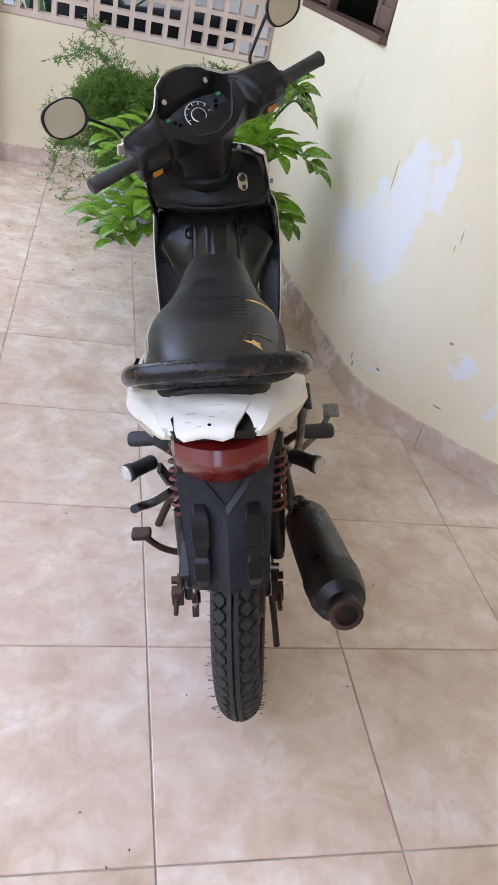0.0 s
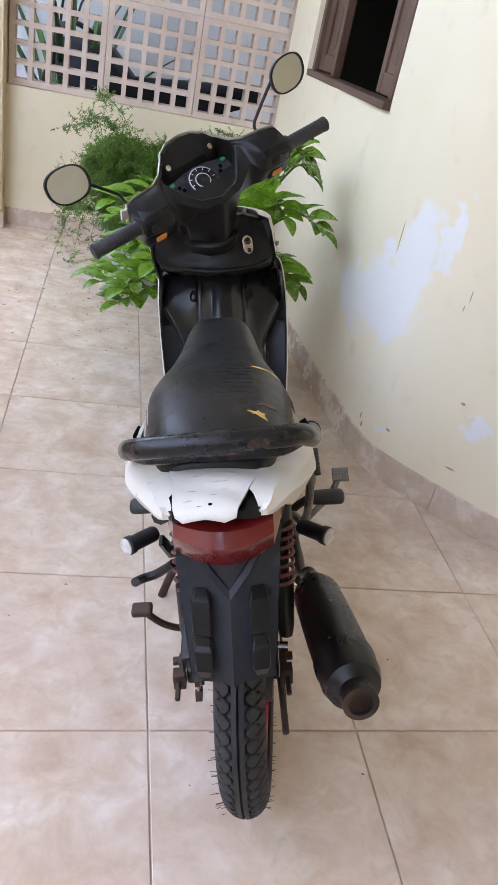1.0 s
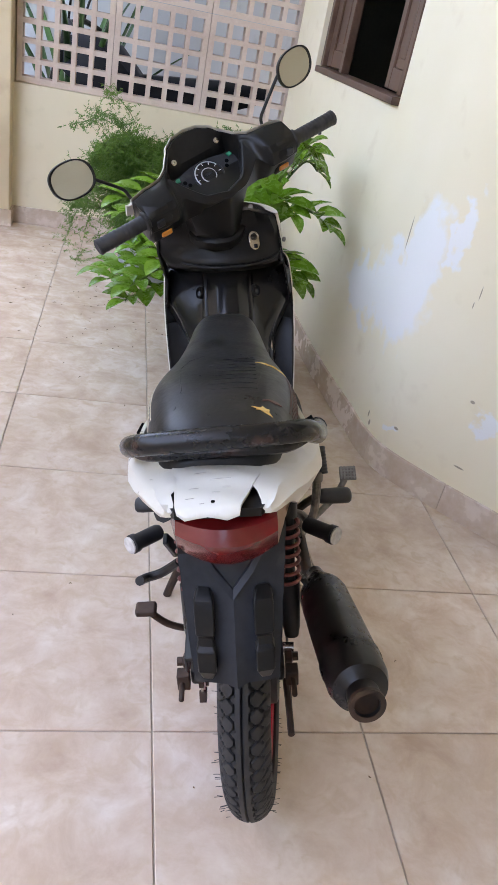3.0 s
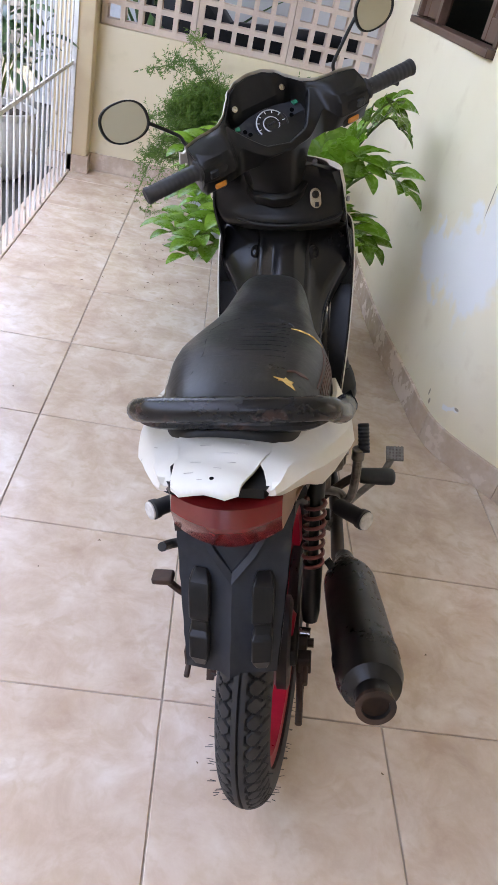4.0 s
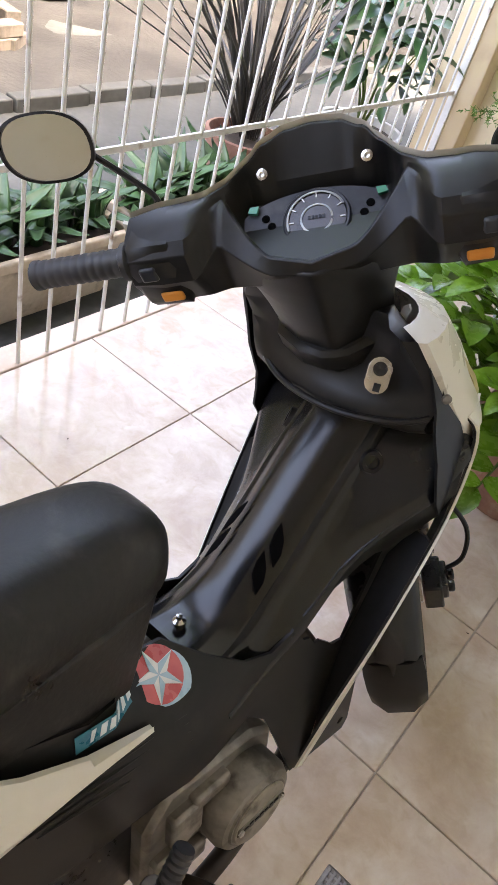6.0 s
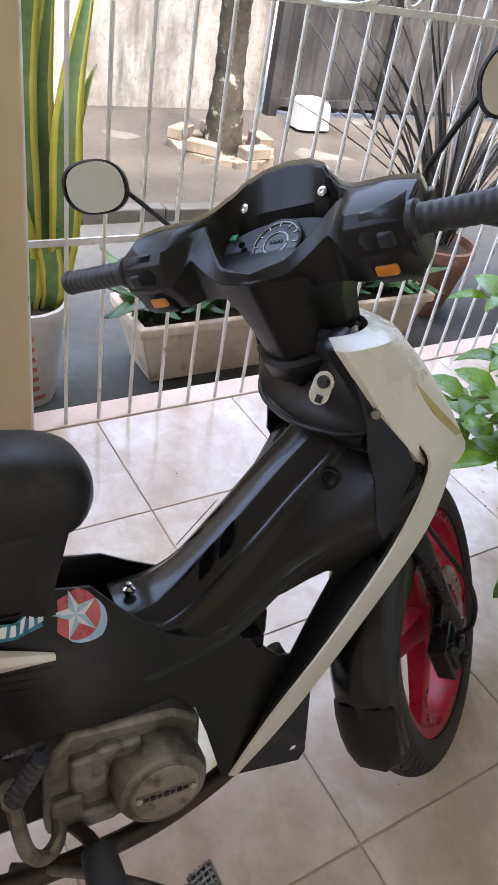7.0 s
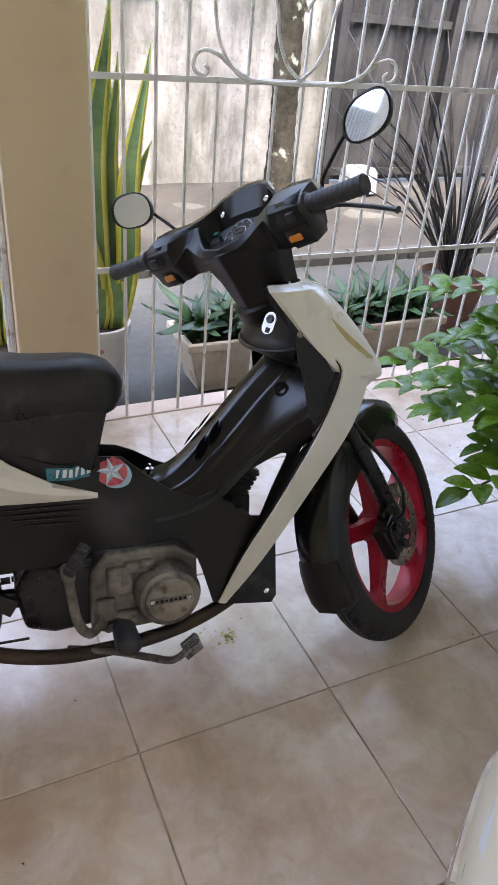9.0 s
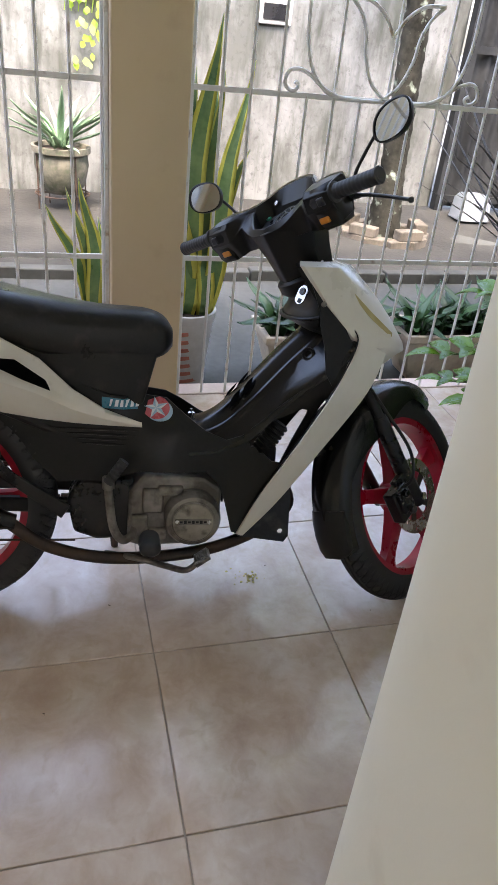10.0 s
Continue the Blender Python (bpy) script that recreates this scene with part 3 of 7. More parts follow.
M_LENS = surface("red_lamp_lens", (0.10, 0.004, 0.006), (0.19, 0.012, 0.012), 0.22, big=7, fine=40, bump=0.05, dust=(0.10, 0.03, 0.02), dust_amount=0.05, coat=0.3)
M_LENS_BROWN = surface("dull_indicator_lens", (0.10, 0.045, 0.018), (0.20, 0.10, 0.04), 0.35, big=9, fine=40, bump=0.05)
M_SCUFF = surface("scuffed_grey", (0.40, 0.36, 0.31), (0.54, 0.50, 0.44), 0.7, big=60)
M_FOAM = surface("torn_yellow_foam", (0.50, 0.26, 0.05), (0.75, 0.52, 0.18), 0.9, big=40, fine=200, bump=0.6)
M_BROWN = surface("faded_brown_print", (0.06, 0.028, 0.022), (0.12, 0.05, 0.04), 0.55, big=40, fine=200)
M_MIRROR, nd_, lk_, p_ = nodes_of("mirror_glass")
p_.inputs["Metallic"].default_value, p_.inputs["Roughness"].default_value, p_.inputs["Base Color"].default_value = 1.0, 0.03, (0.46, 0.475, 0.49, 1)
# Near-black tone painting the shade in vents, slot and hole; also tell-tale lenses.
M_VOID = surface("recess_shade_and_dark_lens", (0.0008, 0.0008, 0.0009), (0.0015, 0.0015, 0.0016), 0.9, bump=0, ior=1.12)
M_TEAL = surface("teal_sticker", (0.012, 0.14, 0.21), (0.02, 0.19, 0.27), 0.3, big=20)
M_STICK_W = surface("white_sticker", (0.66, 0.70, 0.74), (0.78, 0.80, 0.82), 0.3, big=20)
M_STICK_R = surface("red_sticker", (0.50, 0.08, 0.10), (0.62, 0.14, 0.16), 0.3, big=20)
M_STICK_B = surface("pale_blue_sticker", (0.30, 0.48, 0.62), (0.40, 0.58, 0.70), 0.3, big=20)
M_DIAL = surface("dial_face", (0.010, 0.010, 0.012), (0.02, 0.02, 0.022), 0.3)
M_GREEN = surface("green_tell_tale", (0.01, 0.20, 0.11), (0.02, 0.28, 0.16), 0.3)

bike = base("motorcycle", pose(0.183, -0.061, 0.001, 0, -12.84, -6.19), "worn black and white motorcycle with red wheels and torn seat", "motorcycle")


def both(name, make, material, label="", bevel=0.0, angle=35):
    for s in (1, -1):
        b = bmesh.new()
        make(b, s)
        part(name, b, material, bike, label, bevel, angle)


def tyre_mesh(b, R, half, section):
    """Tyre of radius R round the x axis, with a centre groove and rows of six-sided blocks cut into its tread."""
    per = round(2 * math.pi * R / 0.026)
    na, prof = per * 12, []
    for k in range(-36, 37):
        a = k / 36 * radians(118)
        prof.append((half * math.sin(a) / math.sin(radians(90)), (R - section) + section * math.cos(a)))
    rings = []
    for i in range(na):
        th = 2 * math.pi * i / na
        ring = []
        for x, r in prof:
            u = x / half
            g = 0.0
            if abs(x) < half * 0.97 and r > R - section * 0.9:
                w = ((i + (6 if u > 0 else 0)) % 12) / 12.0
                zig = abs(w - 0.5) * 2
                slant = max(0.0, zig - 0.35) / 0.65
                if abs(abs(u) - 0.27 - 0.20 * slant) < 0.042 or abs(abs(u) - 0.80 + 0.22 * slant) < 0.04 or (abs(u) > 0.80 and zig < 0.18) or abs(u) < 0.028:
                    g = 0.005
            q = r - g
            ring.append(b.verts.new((x, q * math.cos(th), q * math.sin(th))))
        rings.append(ring)
    for i in range(na):
        a, c = rings[i], rings[(i + 1) % na]
        for j in range(len(prof) - 1):
            b.faces.new((a[j], a[j + 1], c[j + 1], c[j]))
        b.faces.new((a[-1], a[0], c[0], c[-1]))


def rim_mesh(b, r_out, half):
    mx = Matrix.Rotation(radians(90), 4, 'Y')
    n = 72
    prof = [(r_out, -half), (r_out + 0.006, -half - 0.003), (r_out + 0.006, -half + 0.006), (r_out - 0.012, -half + 0.010), (r_out - 0.016, 0), (r_out - 0.012, half - 0.010),
            (r_out + 0.006, half - 0.006), (r_out + 0.006, half + 0.003), (r_out, half), (r_out - 0.030, half - 0.004), (r_out - 0.034, 0), (r_out - 0.030, -half + 0.004)]
    rings = [[b.verts.new(mx @ Vector((r * math.cos(2 * math.pi * j / n), r * math.sin(2 * math.pi * j / n), z))) for j in range(n)] for r, z in prof]
    rings.append(rings[0])
    for p, q in zip(rings, rings[1:]):
        for j in range(n):
            k = (j + 1) % n
            b.faces.new((p[j], p[k], q[k], q[j]))


def spoke_mesh(b, r_out, angle):
        m = Matrix.Rotation(angle, 4, 'X')
        rows = []
        for t, w, d in ((0.03, 0.026, 0.020), (0.08, 0.020, 0.016), (0.15, 0.017, 0.012), (r_out - 0.05, 0.020, 0.012), (r_out - 0.022, 0.032, 0.014)):
            rows.append([m @ Vector(q) for q in ((-d, -w, t), (d, -w, t), (d * 1.25, -w * 0.4, t), (d * 1.25, w * 0.4, t), (d, w, t), (-d, w, t), (-d * 1.25, w * 0.4, t), (-d * 1.25, -w * 0.4, t))])
        loft(b, rows)


def wheel(name, m, R, half, section, hub_extra):
    b = bmesh.new()
    rim_mesh(b, R - section - 0.008, half * 0.80)
    w = part(name, b, M_RED, bike, "red painted five-spoke cast wheel", angle=40, m=m)
    b = bmesh.new()
    lathe(b, [(0.0, -0.045), (0.030, -0.045), (0.045, -0.03), (0.05, 0), (0.045, 0.03), (0.030, 0.045), (0.0, 0.045)], m @ Matrix.Rotation(radians(90), 4, 'Y'), 28)
    part("hub", b, M_RED, w, angle=40)
    for k in range(5):
        b = bmesh.new()
        spoke_mesh(b, R - section - 0.008, 2 * math.pi * k / 5 + 0.95)
        part("spoke", b, M_RED, w, angle=40, m=m)
    b = bmesh.new()
    tyre_mesh(b, R, half, section)
    part("tyre", b, M_RUBBER, w, "black rubber tyre with six-sided tread blocks", angle=50, m=m)
    b = bmesh.new()
    lathe(b, [(0.0, -hub_extra), (0.010, -hub_extra), (0.010, hub_extra), (0.0, hub_extra)], m @ Matrix.Rotation(radians(90), 4, 'Y'), 12)
    part("axle", b, M_STEEL, w)
    return w


RW = Matrix.Translation((0.030, 0.026, 0.283)) @ Matrix.Rotation(radians(-4.5), 4, 'Z')
rear_wheel = wheel("rear_wheel", RW, 0.283, 0.040, 0.043, 0.072)
# moulding hairs left on the new tyre
b = bmesh.new()
for k in range(150):
    th = rnd.uniform(0, 2 * math.pi)
    s = rnd.choice((-1, 1))
    r = 0.283 - rnd.uniform(0.006, 0.03)
    p = RW @ Vector((s * 0.035, r * math.cos(th), r * math.sin(th)))
    tube(b, [p, p + Vector((s * rnd.uniform(0.006, 0.013), rnd.uniform(-0.003, 0.003), rnd.uniform(-0.003, 0.003)))], 0.0006, 4)
tagged(part("rubber_hair", b, M_RUBBER, rear_wheel), kind="stuff")

# the steered parts share one frame: x along the bars, z up the fork
def steer_frame(x_axis, z_axis, origin):
    x = Vector(x_axis).normalized()
    z = Vector(z_axis)
    z = (z - x * z.dot(x)).normalized()
    y = z.cross(x)
    return Matrix(((x.x, y.x, z.x, origin[0]), (x.y, y.y, z.y, origin[1]), (x.z, y.z, z.z, origin[2]), (0, 0, 0, 1)))


ST = steer_frame((0.8122, 0.5051, 0.2917), (0.0, -0.5, 0.866), (0.0045, 0.7775, 0.954))
FT = steer_frame((0.8152, 0.5078, 0.2787), (0.0103, -0.4939, 0.8695), (-0.0064, 0.7834, 0.9517)) @ Matrix.Rotation(radians(5), 4, 'Z')
FW = FT @ Matrix.Translation((0, 0.015, -0.802))
front_wheel = wheel("front_wheel", FW, 0.277, 0.040, 0.046, 0.085)
# brake disc with holes
b = bmesh.new()
ring = [(0.1 * math.cos(2 * math.pi * k / 40), 0.1 * math.sin(2 * math.pi * k / 40)) for k in range(40)]
inner = [(0.066 * math.cos(2 * math.pi * k / 30), 0.066 * math.sin(2 * math.pi * k / 30)) for k in range(30)]
holes = [inner]
for k in range(12):
    a = 2 * math.pi * k / 12
    c = 0.083 + 0.006 * (-1) ** k
    holes.append([(c * math.cos(a) + 0.006 * math.cos(q), c * math.sin(a) + 0.006 * math.sin(q)) for q in (0, 1.05, 2.1, 3.14, 4.19, 5.24)])
prism(b, ring, lambda u, v, w: FW @ Vector((0.050 + w, u, v)), 0.004, holes)
disc = part("brake_disc", b, M_STEEL, front_wheel, "thin steel brake disc with drilled holes")
b = bmesh.new()
for k in range(5):
    m = FW @ Matrix.Rotation(2 * math.pi * k / 5, 4, 'X')
    box(b, (0.051, 0, 0.05), (0.004, 0.018, 0.045), m)
part("disc_carrier", b, M_RUST, front_wheel)

# fork, caliper, front mudguard
for s in (1, -1):
    b = bmesh.new()
    tube(b, [FT @ Vector((s * 0.062, 0.0, z)) for z in (-0.35, -0.56)], 0.0135, 14)
    tube(b, [FT @ Vector((s * 0.062, y, z)) for y, z in ((0.0, -0.545), (0.0, -0.56), (0.0, -0.70), (0.004, -0.775), (0.012, -0.82))], [0.017, 0.0205, 0.0205, 0.022, 0.018], 14)
    part("fork_leg", b, M_SOOT, bike)
b = bmesh.new()
box(b, (0.075, -0.075, -0.755), (0.034, 0.065, 0.085), FT)
box(b, (0.092, -0.075, -0.745), (0.020, 0.048, 0.06), FT)
box(b, (0.066, -0.035, -0.72), (0.02, 0.05, 0.03), FT)
for z in (-0.775, -0.725):
    lathe(b, [(0.0, 0.0), (0.011, 0.0), (0.011, 0.014), (0.0, 0.014)], FT @ Matrix.Translation((0.100, -0.075, z)) @ Matrix.Rotation(radians(90), 4, 'Y'), 12)
part("brake_caliper", b, M_SOOT, bike, "grimy dark brake caliper", bevel=0.004)
b = bmesh.new()
tube(b, curve_points([FT @ Vector(q) for q in ((0.102, -0.07, -0.71), (0.132, -0.06, -0.69), (0.142, -0.04, -0.62), (0.105, -0.02, -0.52), (0.075, -0.015, -0.40), (0.04, 0.0, -0.2))], 6), 0.0042, 8)
part("brake_hose", b, M_BLACK, bike)
b = bmesh.new()
tube(b, curve_points([FT @ Vector(q) for q in ((-0.07, 0.02, -0.78), (-0.10, 0.06, -0.62), (-0.09, 0.06, -0.45), (-0.03, 0.03, -0.25))], 6), 0.0035, 8)
part("speedometer_cable", b, M_BLACK, bike)

rows = []
for k in range(25):
    t = k / 24
    ang = radians(172) + (radians(28) - radians(172)) * t
    rr = 0.292 + 0.010 * math.sin(t * math.pi)
    c, s = math.cos(ang), math.sin(ang)
    low = 0.040 if t < 0.3 or t > 0.82 else 0.040 + 0.050 * math.sin((t - 0.3) / 0.52 * math.pi)
    if t < 0.28:
        low = 0.03
    hw = 0.046 + 0.012 * math.sin(t * math.pi)
    if t > 0.9:
        hw *= 1 - (t - 0.9) * 4
    sec = []
    for x, d in ((-hw, -low), (-hw * 1.02, -0.012), (-hw * 0.75, 0.008), (0, 0.016), (hw * 0.75, 0.008), (hw * 1.02, -0.012), (hw, -low),
                 (hw - 0.004, -low), (hw * 0.96 - 0.003, -0.014), (hw * 0.7, 0.003), (0, 0.011), (-hw * 0.7, 0.003), (-hw * 0.96 + 0.003, -0.014), (-hw + 0.004, -low)):
        q = rr + d
        sec.append(FW @ Vector((x, q * c, q * s)))
    rows.append(sec)
b = bmesh.new()
loft(b, rows)
part("front_mudguard", b, M_GLOSS, bike, "glossy black front mudguard", angle=50)
# long rear flap of the mudguard
b = bmesh.new()
rows = []
for t, hw in ((0.0, 0.048), (0.25, 0.050), (0.6, 0.049), (0.9, 0.046), (1.0, 0.036)):
    ang = radians(150 + 22 * t)
    rr = 0.297 + 0.004 * t
    c, s = math.cos(ang), math.sin(ang)
    rows.append([FW @ Vector((x, (rr + d) * c, (rr + d) * s)) for x, d in ((-hw, -0.025), (-hw, 0.0), (-hw * 0.6, 0.014), (hw * 0.6, 0.014), (hw, 0.0), (hw, -0.025), (hw - 0.004, -0.025), (hw - 0.005, -0.002), (hw * 0.58, 0.009), (-hw * 0.58, 0.009), (-hw + 0.005, -0.002), (-hw + 0.004, -0.025))])
loft(b, rows)
part("mud_flap", b, M_BLACK, bike, angle=50)

# handlebar cowl: a shell with a raised hood over a sunken dial panel and a faceted beak towards the rider
HOOD = [(0.0, 0.148, 0.037), (0.03, 0.144, 0.036), (0.055, 0.131, 0.033), (0.075, 0.108, 0.027), (0.095, 0.084, 0.023), (0.12, 0.066, 0.023), (0.15, 0.058, 0.026), (0.21, 0.053, 0.028)]


def hood_edge(a):
    for (p, y0, z0), (q, y1, z1) in zip(HOOD, HOOD[1:]):
        if a <= q:
            f = (a - p) / (q - p)
            f = f * f * (3 - 2 * f) if q <= 0.08 else f
            return y0 + (y1 - y0) * f, z0 + (z1 - z0) * f
    return HOOD[-1][1:]


def cowl_ring(x):
    a = abs(x)
    hy, hz = hood_edge(a)
    u = min(1.0, a / 0.1)
    v = min(1.0, 0.32 * u + 0.68 * max(0.0, (u - 0.45) / 0.55) ** 1.4)
    rim = (-0.026 + 0.084 * v, -0.017 + 0.032 * v)
    w = max(0.0, (u - 0.76) / 0.24)
    w = w * w * (3 - 2 * w)
    mid = [(-0.012 + 0.012 * u, -0.060), (-0.031 + 0.036 * v, -0.031 + 0.030 * v), rim, (rim[0] + 0.006, rim[1] - 0.0015), (rim[0] + 0.024 - 0.014 * w, (-0.056 + 0.016 * u) * (1 - w) + 0.013 * w), (0.093 - 0.026 * w, -0.026 * (1 - w) + 0.016 * w),
           (0.100 - 0.030 * w, -0.001 * (1 - w) + 0.018 * w), (hy - 0.007, hz - 0.001), (hy, hz - 0.004), (hy + 0.006, hz - 0.035), (0.085 - 0.04 * u, -0.062)]
    e = max(0.0, (a - 0.17) / 0.04)
    arm = [(0.0, -0.066), (-0.021, -0.022), (-0.017, 0.010), (-0.004, 0.021), (0.010, 0.024), (0.022, 0.0255), (0.034, 0.027), (hy - 0.007, hz), (hy, hz - 0.004), (0.066, -0.012), (0.045, -0.060)]
    arm = [(y * (1 - 0.12 * e), z * (1 - 0.12 * e)) for y, z in arm]
    k = min(1.0, max(0.0, (a - 0.098) / 0.036))
    k = k * k * (3 - 2 * k)
    return [(x, p[0] + (q[0] - p[0]) * k, p[1] + (q[1] - p[1]) * k) for p, q in zip(mid, arm)]


b = bmesh.new()
loft(b, [[ST @ Vector(p) for p in cowl_ring(-0.205 + 0.41 * k / 80)] for k in range(81)])
part("handlebar_cowl", b, M_BLACK, bike, "matt black handlebar cowl with a hooded dial recess", angle=27, bevel=0.002)
b = bmesh.new()
loft(b, [[ST @ Vector(q) for q in ((x, cowl_ring(x)[8][1] + 0.001, cowl_ring(x)[8][2] + 0.0065), (x, cowl_ring(x)[8][1] + 0.009, cowl_ring(x)[8][2] - 0.002), (x, cowl_ring(x)[9][1] + 0.012, cowl_ring(x)[9][2] - 0.03), (x, cowl_ring(x)[9][1] + 0.002, cowl_ring(x)[9][2] - 0.02))] for x in (-0.205 + 0.41 * k / 60 for k in range(61))])
part("front_cowl", b, M_BODY, bike, "white front half of the handlebar cowl", angle=50)
# dial panel
PM = ST @ Matrix.Translation((0, 0.055, -0.0335)) @ Matrix.Rotation(radians(20), 4, 'X')
b = bmesh.new()
out = [(0.092 * math.cos(a) * (1 - 0.30 * max(0, -math.sin(a))), 0.040 * math.sin(a) + (0.0 if math.sin(a) > 0 else -0.016 * (1 - abs(math.cos(a))))) for a in (2 * math.pi * k / 40 for k in range(40))]
prism(b, out, lambda u, v, w: PM @ Vector((u, v, w)), 0.008)
panel = part("instrument_panel", b, M_GREY, bike, "dark instrument panel with a round speedometer")
b = bmesh.new()
tube(b, [PM @ Vector((0.036 * math.cos(a), 0.036 * math.sin(a), 0.012)) for a in (2 * math.pi * k / 40 for k in range(41))], 0.0022, 6)
part("dial_rim", b, M_GREY, panel)
for a0, a1, rad, thick in ((25, 200, 0.0335, 0.0026), (225, 262, 0.033, 0.0016), (282, 312, 0.031, 0.0036), (0, 350, 0.0175, 0.0014)):
    b = bmesh.new()
    tube(b, [PM @ Vector((rad * math.cos(a), rad * math.sin(a), 0.0125)) for a in (radians(a0 + (a1 - a0) * k / 24) for k in range(25))], thick, 6, 0.4, (0, 0, 1))
    part("dial_arc", b, surface("pale_dial_print", (0.34, 0.37, 0.40), (0.48, 0.51, 0.54), 0.35, big=40), panel, "pale printed arc of the speedometer")
b = bmesh.new()
lathe(b, [(0.0, 0.008), (0.033, 0.008), (0.033, 0.012), (0.0, 0.012)], PM, 36)
part("dial_face", b, M_DIAL, panel)
b = bmesh.new()
for k in range(0, 17, 2):
    a = radians(215 - 250 * k / 16)
    m = PM @ Matrix.Rotation(a, 4, 'Z')
    box(b, (0.029, 0, 0.0128), (0.006 if k % 2 == 0 else 0.003, 0.0012, 0.0008), m)
part("dial_mark", b, M_STICK_W, panel)
b = bmesh.new()
for k in range(5):
    box(b, (-0.008 + 0.004 * k, 0.002, 0.0128), (0.0028, 0.004, 0.0008), PM)
part("odometer_bar", b, M_GREY, panel)
for s in (1, -1):
    for k in range(4):
        b = bmesh.new()
        lathe(b, [(0.0, 0.003), (0.0048, 0.003), (0.0048, 0.0062), (0.0, 0.0062)], PM @ Matrix.Translation((s * (0.046 + 0.004 * (k % 2) + 0.003 * k), -0.020 + 0.0105 * k, 0.003)), 12)
        part("tell_tale", b, M_VOID, panel)
    b = bmesh.new()
    prism(b, [(s * 0.068, 0.017), (s * 0.079, 0.019), (s * 0.076, 0.026), (s * 0.066, 0.026)], lambda u, v, w: PM @ Vector((u, v, w + 0.010)), 0.004)
    part("green_tell_tale", b, M_GREEN, panel)
    # bolts of the hood
    b = bmesh.new()
    lathe(b, [(0.0, 0.0), (0.0065, 0.0), (0.0065, 0.004), (0.003, 0.005), (0.0, 0.004)], ST @ Matrix.Translation((s * 0.059, 0.1035, 0.0075)) @ Matrix.Rotation(radians(42), 4, 'X'), 14)
    part("bolt", b, M_STEEL, bike)
    # switch pods, orange switches, grips
    b = bmesh.new()
    rows = []
    for x, hy, z0, z1 in ((0.146, 0.030, -0.058, 0.016), (0.152, 0.0345, -0.069, 0.0235), (0.198, 0.0335, -0.067, 0.0245), (0.206, 0.027, -0.052, 0.018)):
        rows.append([ST @ Vector((s * x, 0.012 + hy * cy, (z0 + z1) / 2 + (z1 - z0) / 2 * cz)) for cy, cz in ((-0.72, -0.72), (-0.45, -1), (0.8, -1), (1, -0.7), (1, 0.7), (0.8, 1), (-0.55, 0.95), (-1, 0.45))])
    loft(b, rows)
    pod = part("switch_pod", b, M_BLACK, bike, angle=45)
    b = bmesh.new()
    box(b, (s * 0.167, -0.0125, -0.045), (0.027, 0.012, 0.014), ST)
    part("orange_switch", b, M_AMBER, pod, "orange plastic switch", bevel=0.003)
    b = bmesh.new()
    box(b, (s * 0.180, -0.020, -0.006), (0.02, 0.008, 0.018), ST)
    part("black_switch", b, M_GREY, pod, bevel=0.003)
    b = bmesh.new()
    prof = [(0.0, 0.200), (0.0165, 0.200), (0.0215, 0.204), (0.0215, 0.210), (0.0165, 0.213)]
    x = 0.218
    while x < 0.315:
        prof += [(0.0165, x), (0.0158, x + 0.002), (0.0158, x + 0.004), (0.0165, x + 0.006)]
        x += 0.0105
    prof += [(0.017, 0.318), (0.0175, 0.325), (0.014, 0.328), (0.0, 0.328)]
    lathe(b, prof, ST @ Matrix.Rotation(radians(90 * s), 4, 'Y'), 18)
    part("grip", b, M_GRIP, bike, "ribbed black rubber grip", angle=30)
# brake lever, master cylinder
b = bmesh.new()
tube(b, curve_points([ST @ Vector(q) for q in ((0.175, 0.05, -0.028), (0.22, 0.062, -0.035), (0.28, 0.060, -0.055), (0.335, 0.050, -0.074))], 6), [0.008] * 6 + [0.0055] * 12 + [0.009], 10, 0.75)
part("brake_lever", b, M_GRIP, bike)
b = bmesh.new()
box(b, (0.185, 0.052, -0.012), (0.05, 0.034, 0.034), ST)
part("master_cylinder", b, M_BLACK, bike, bevel=0.006)
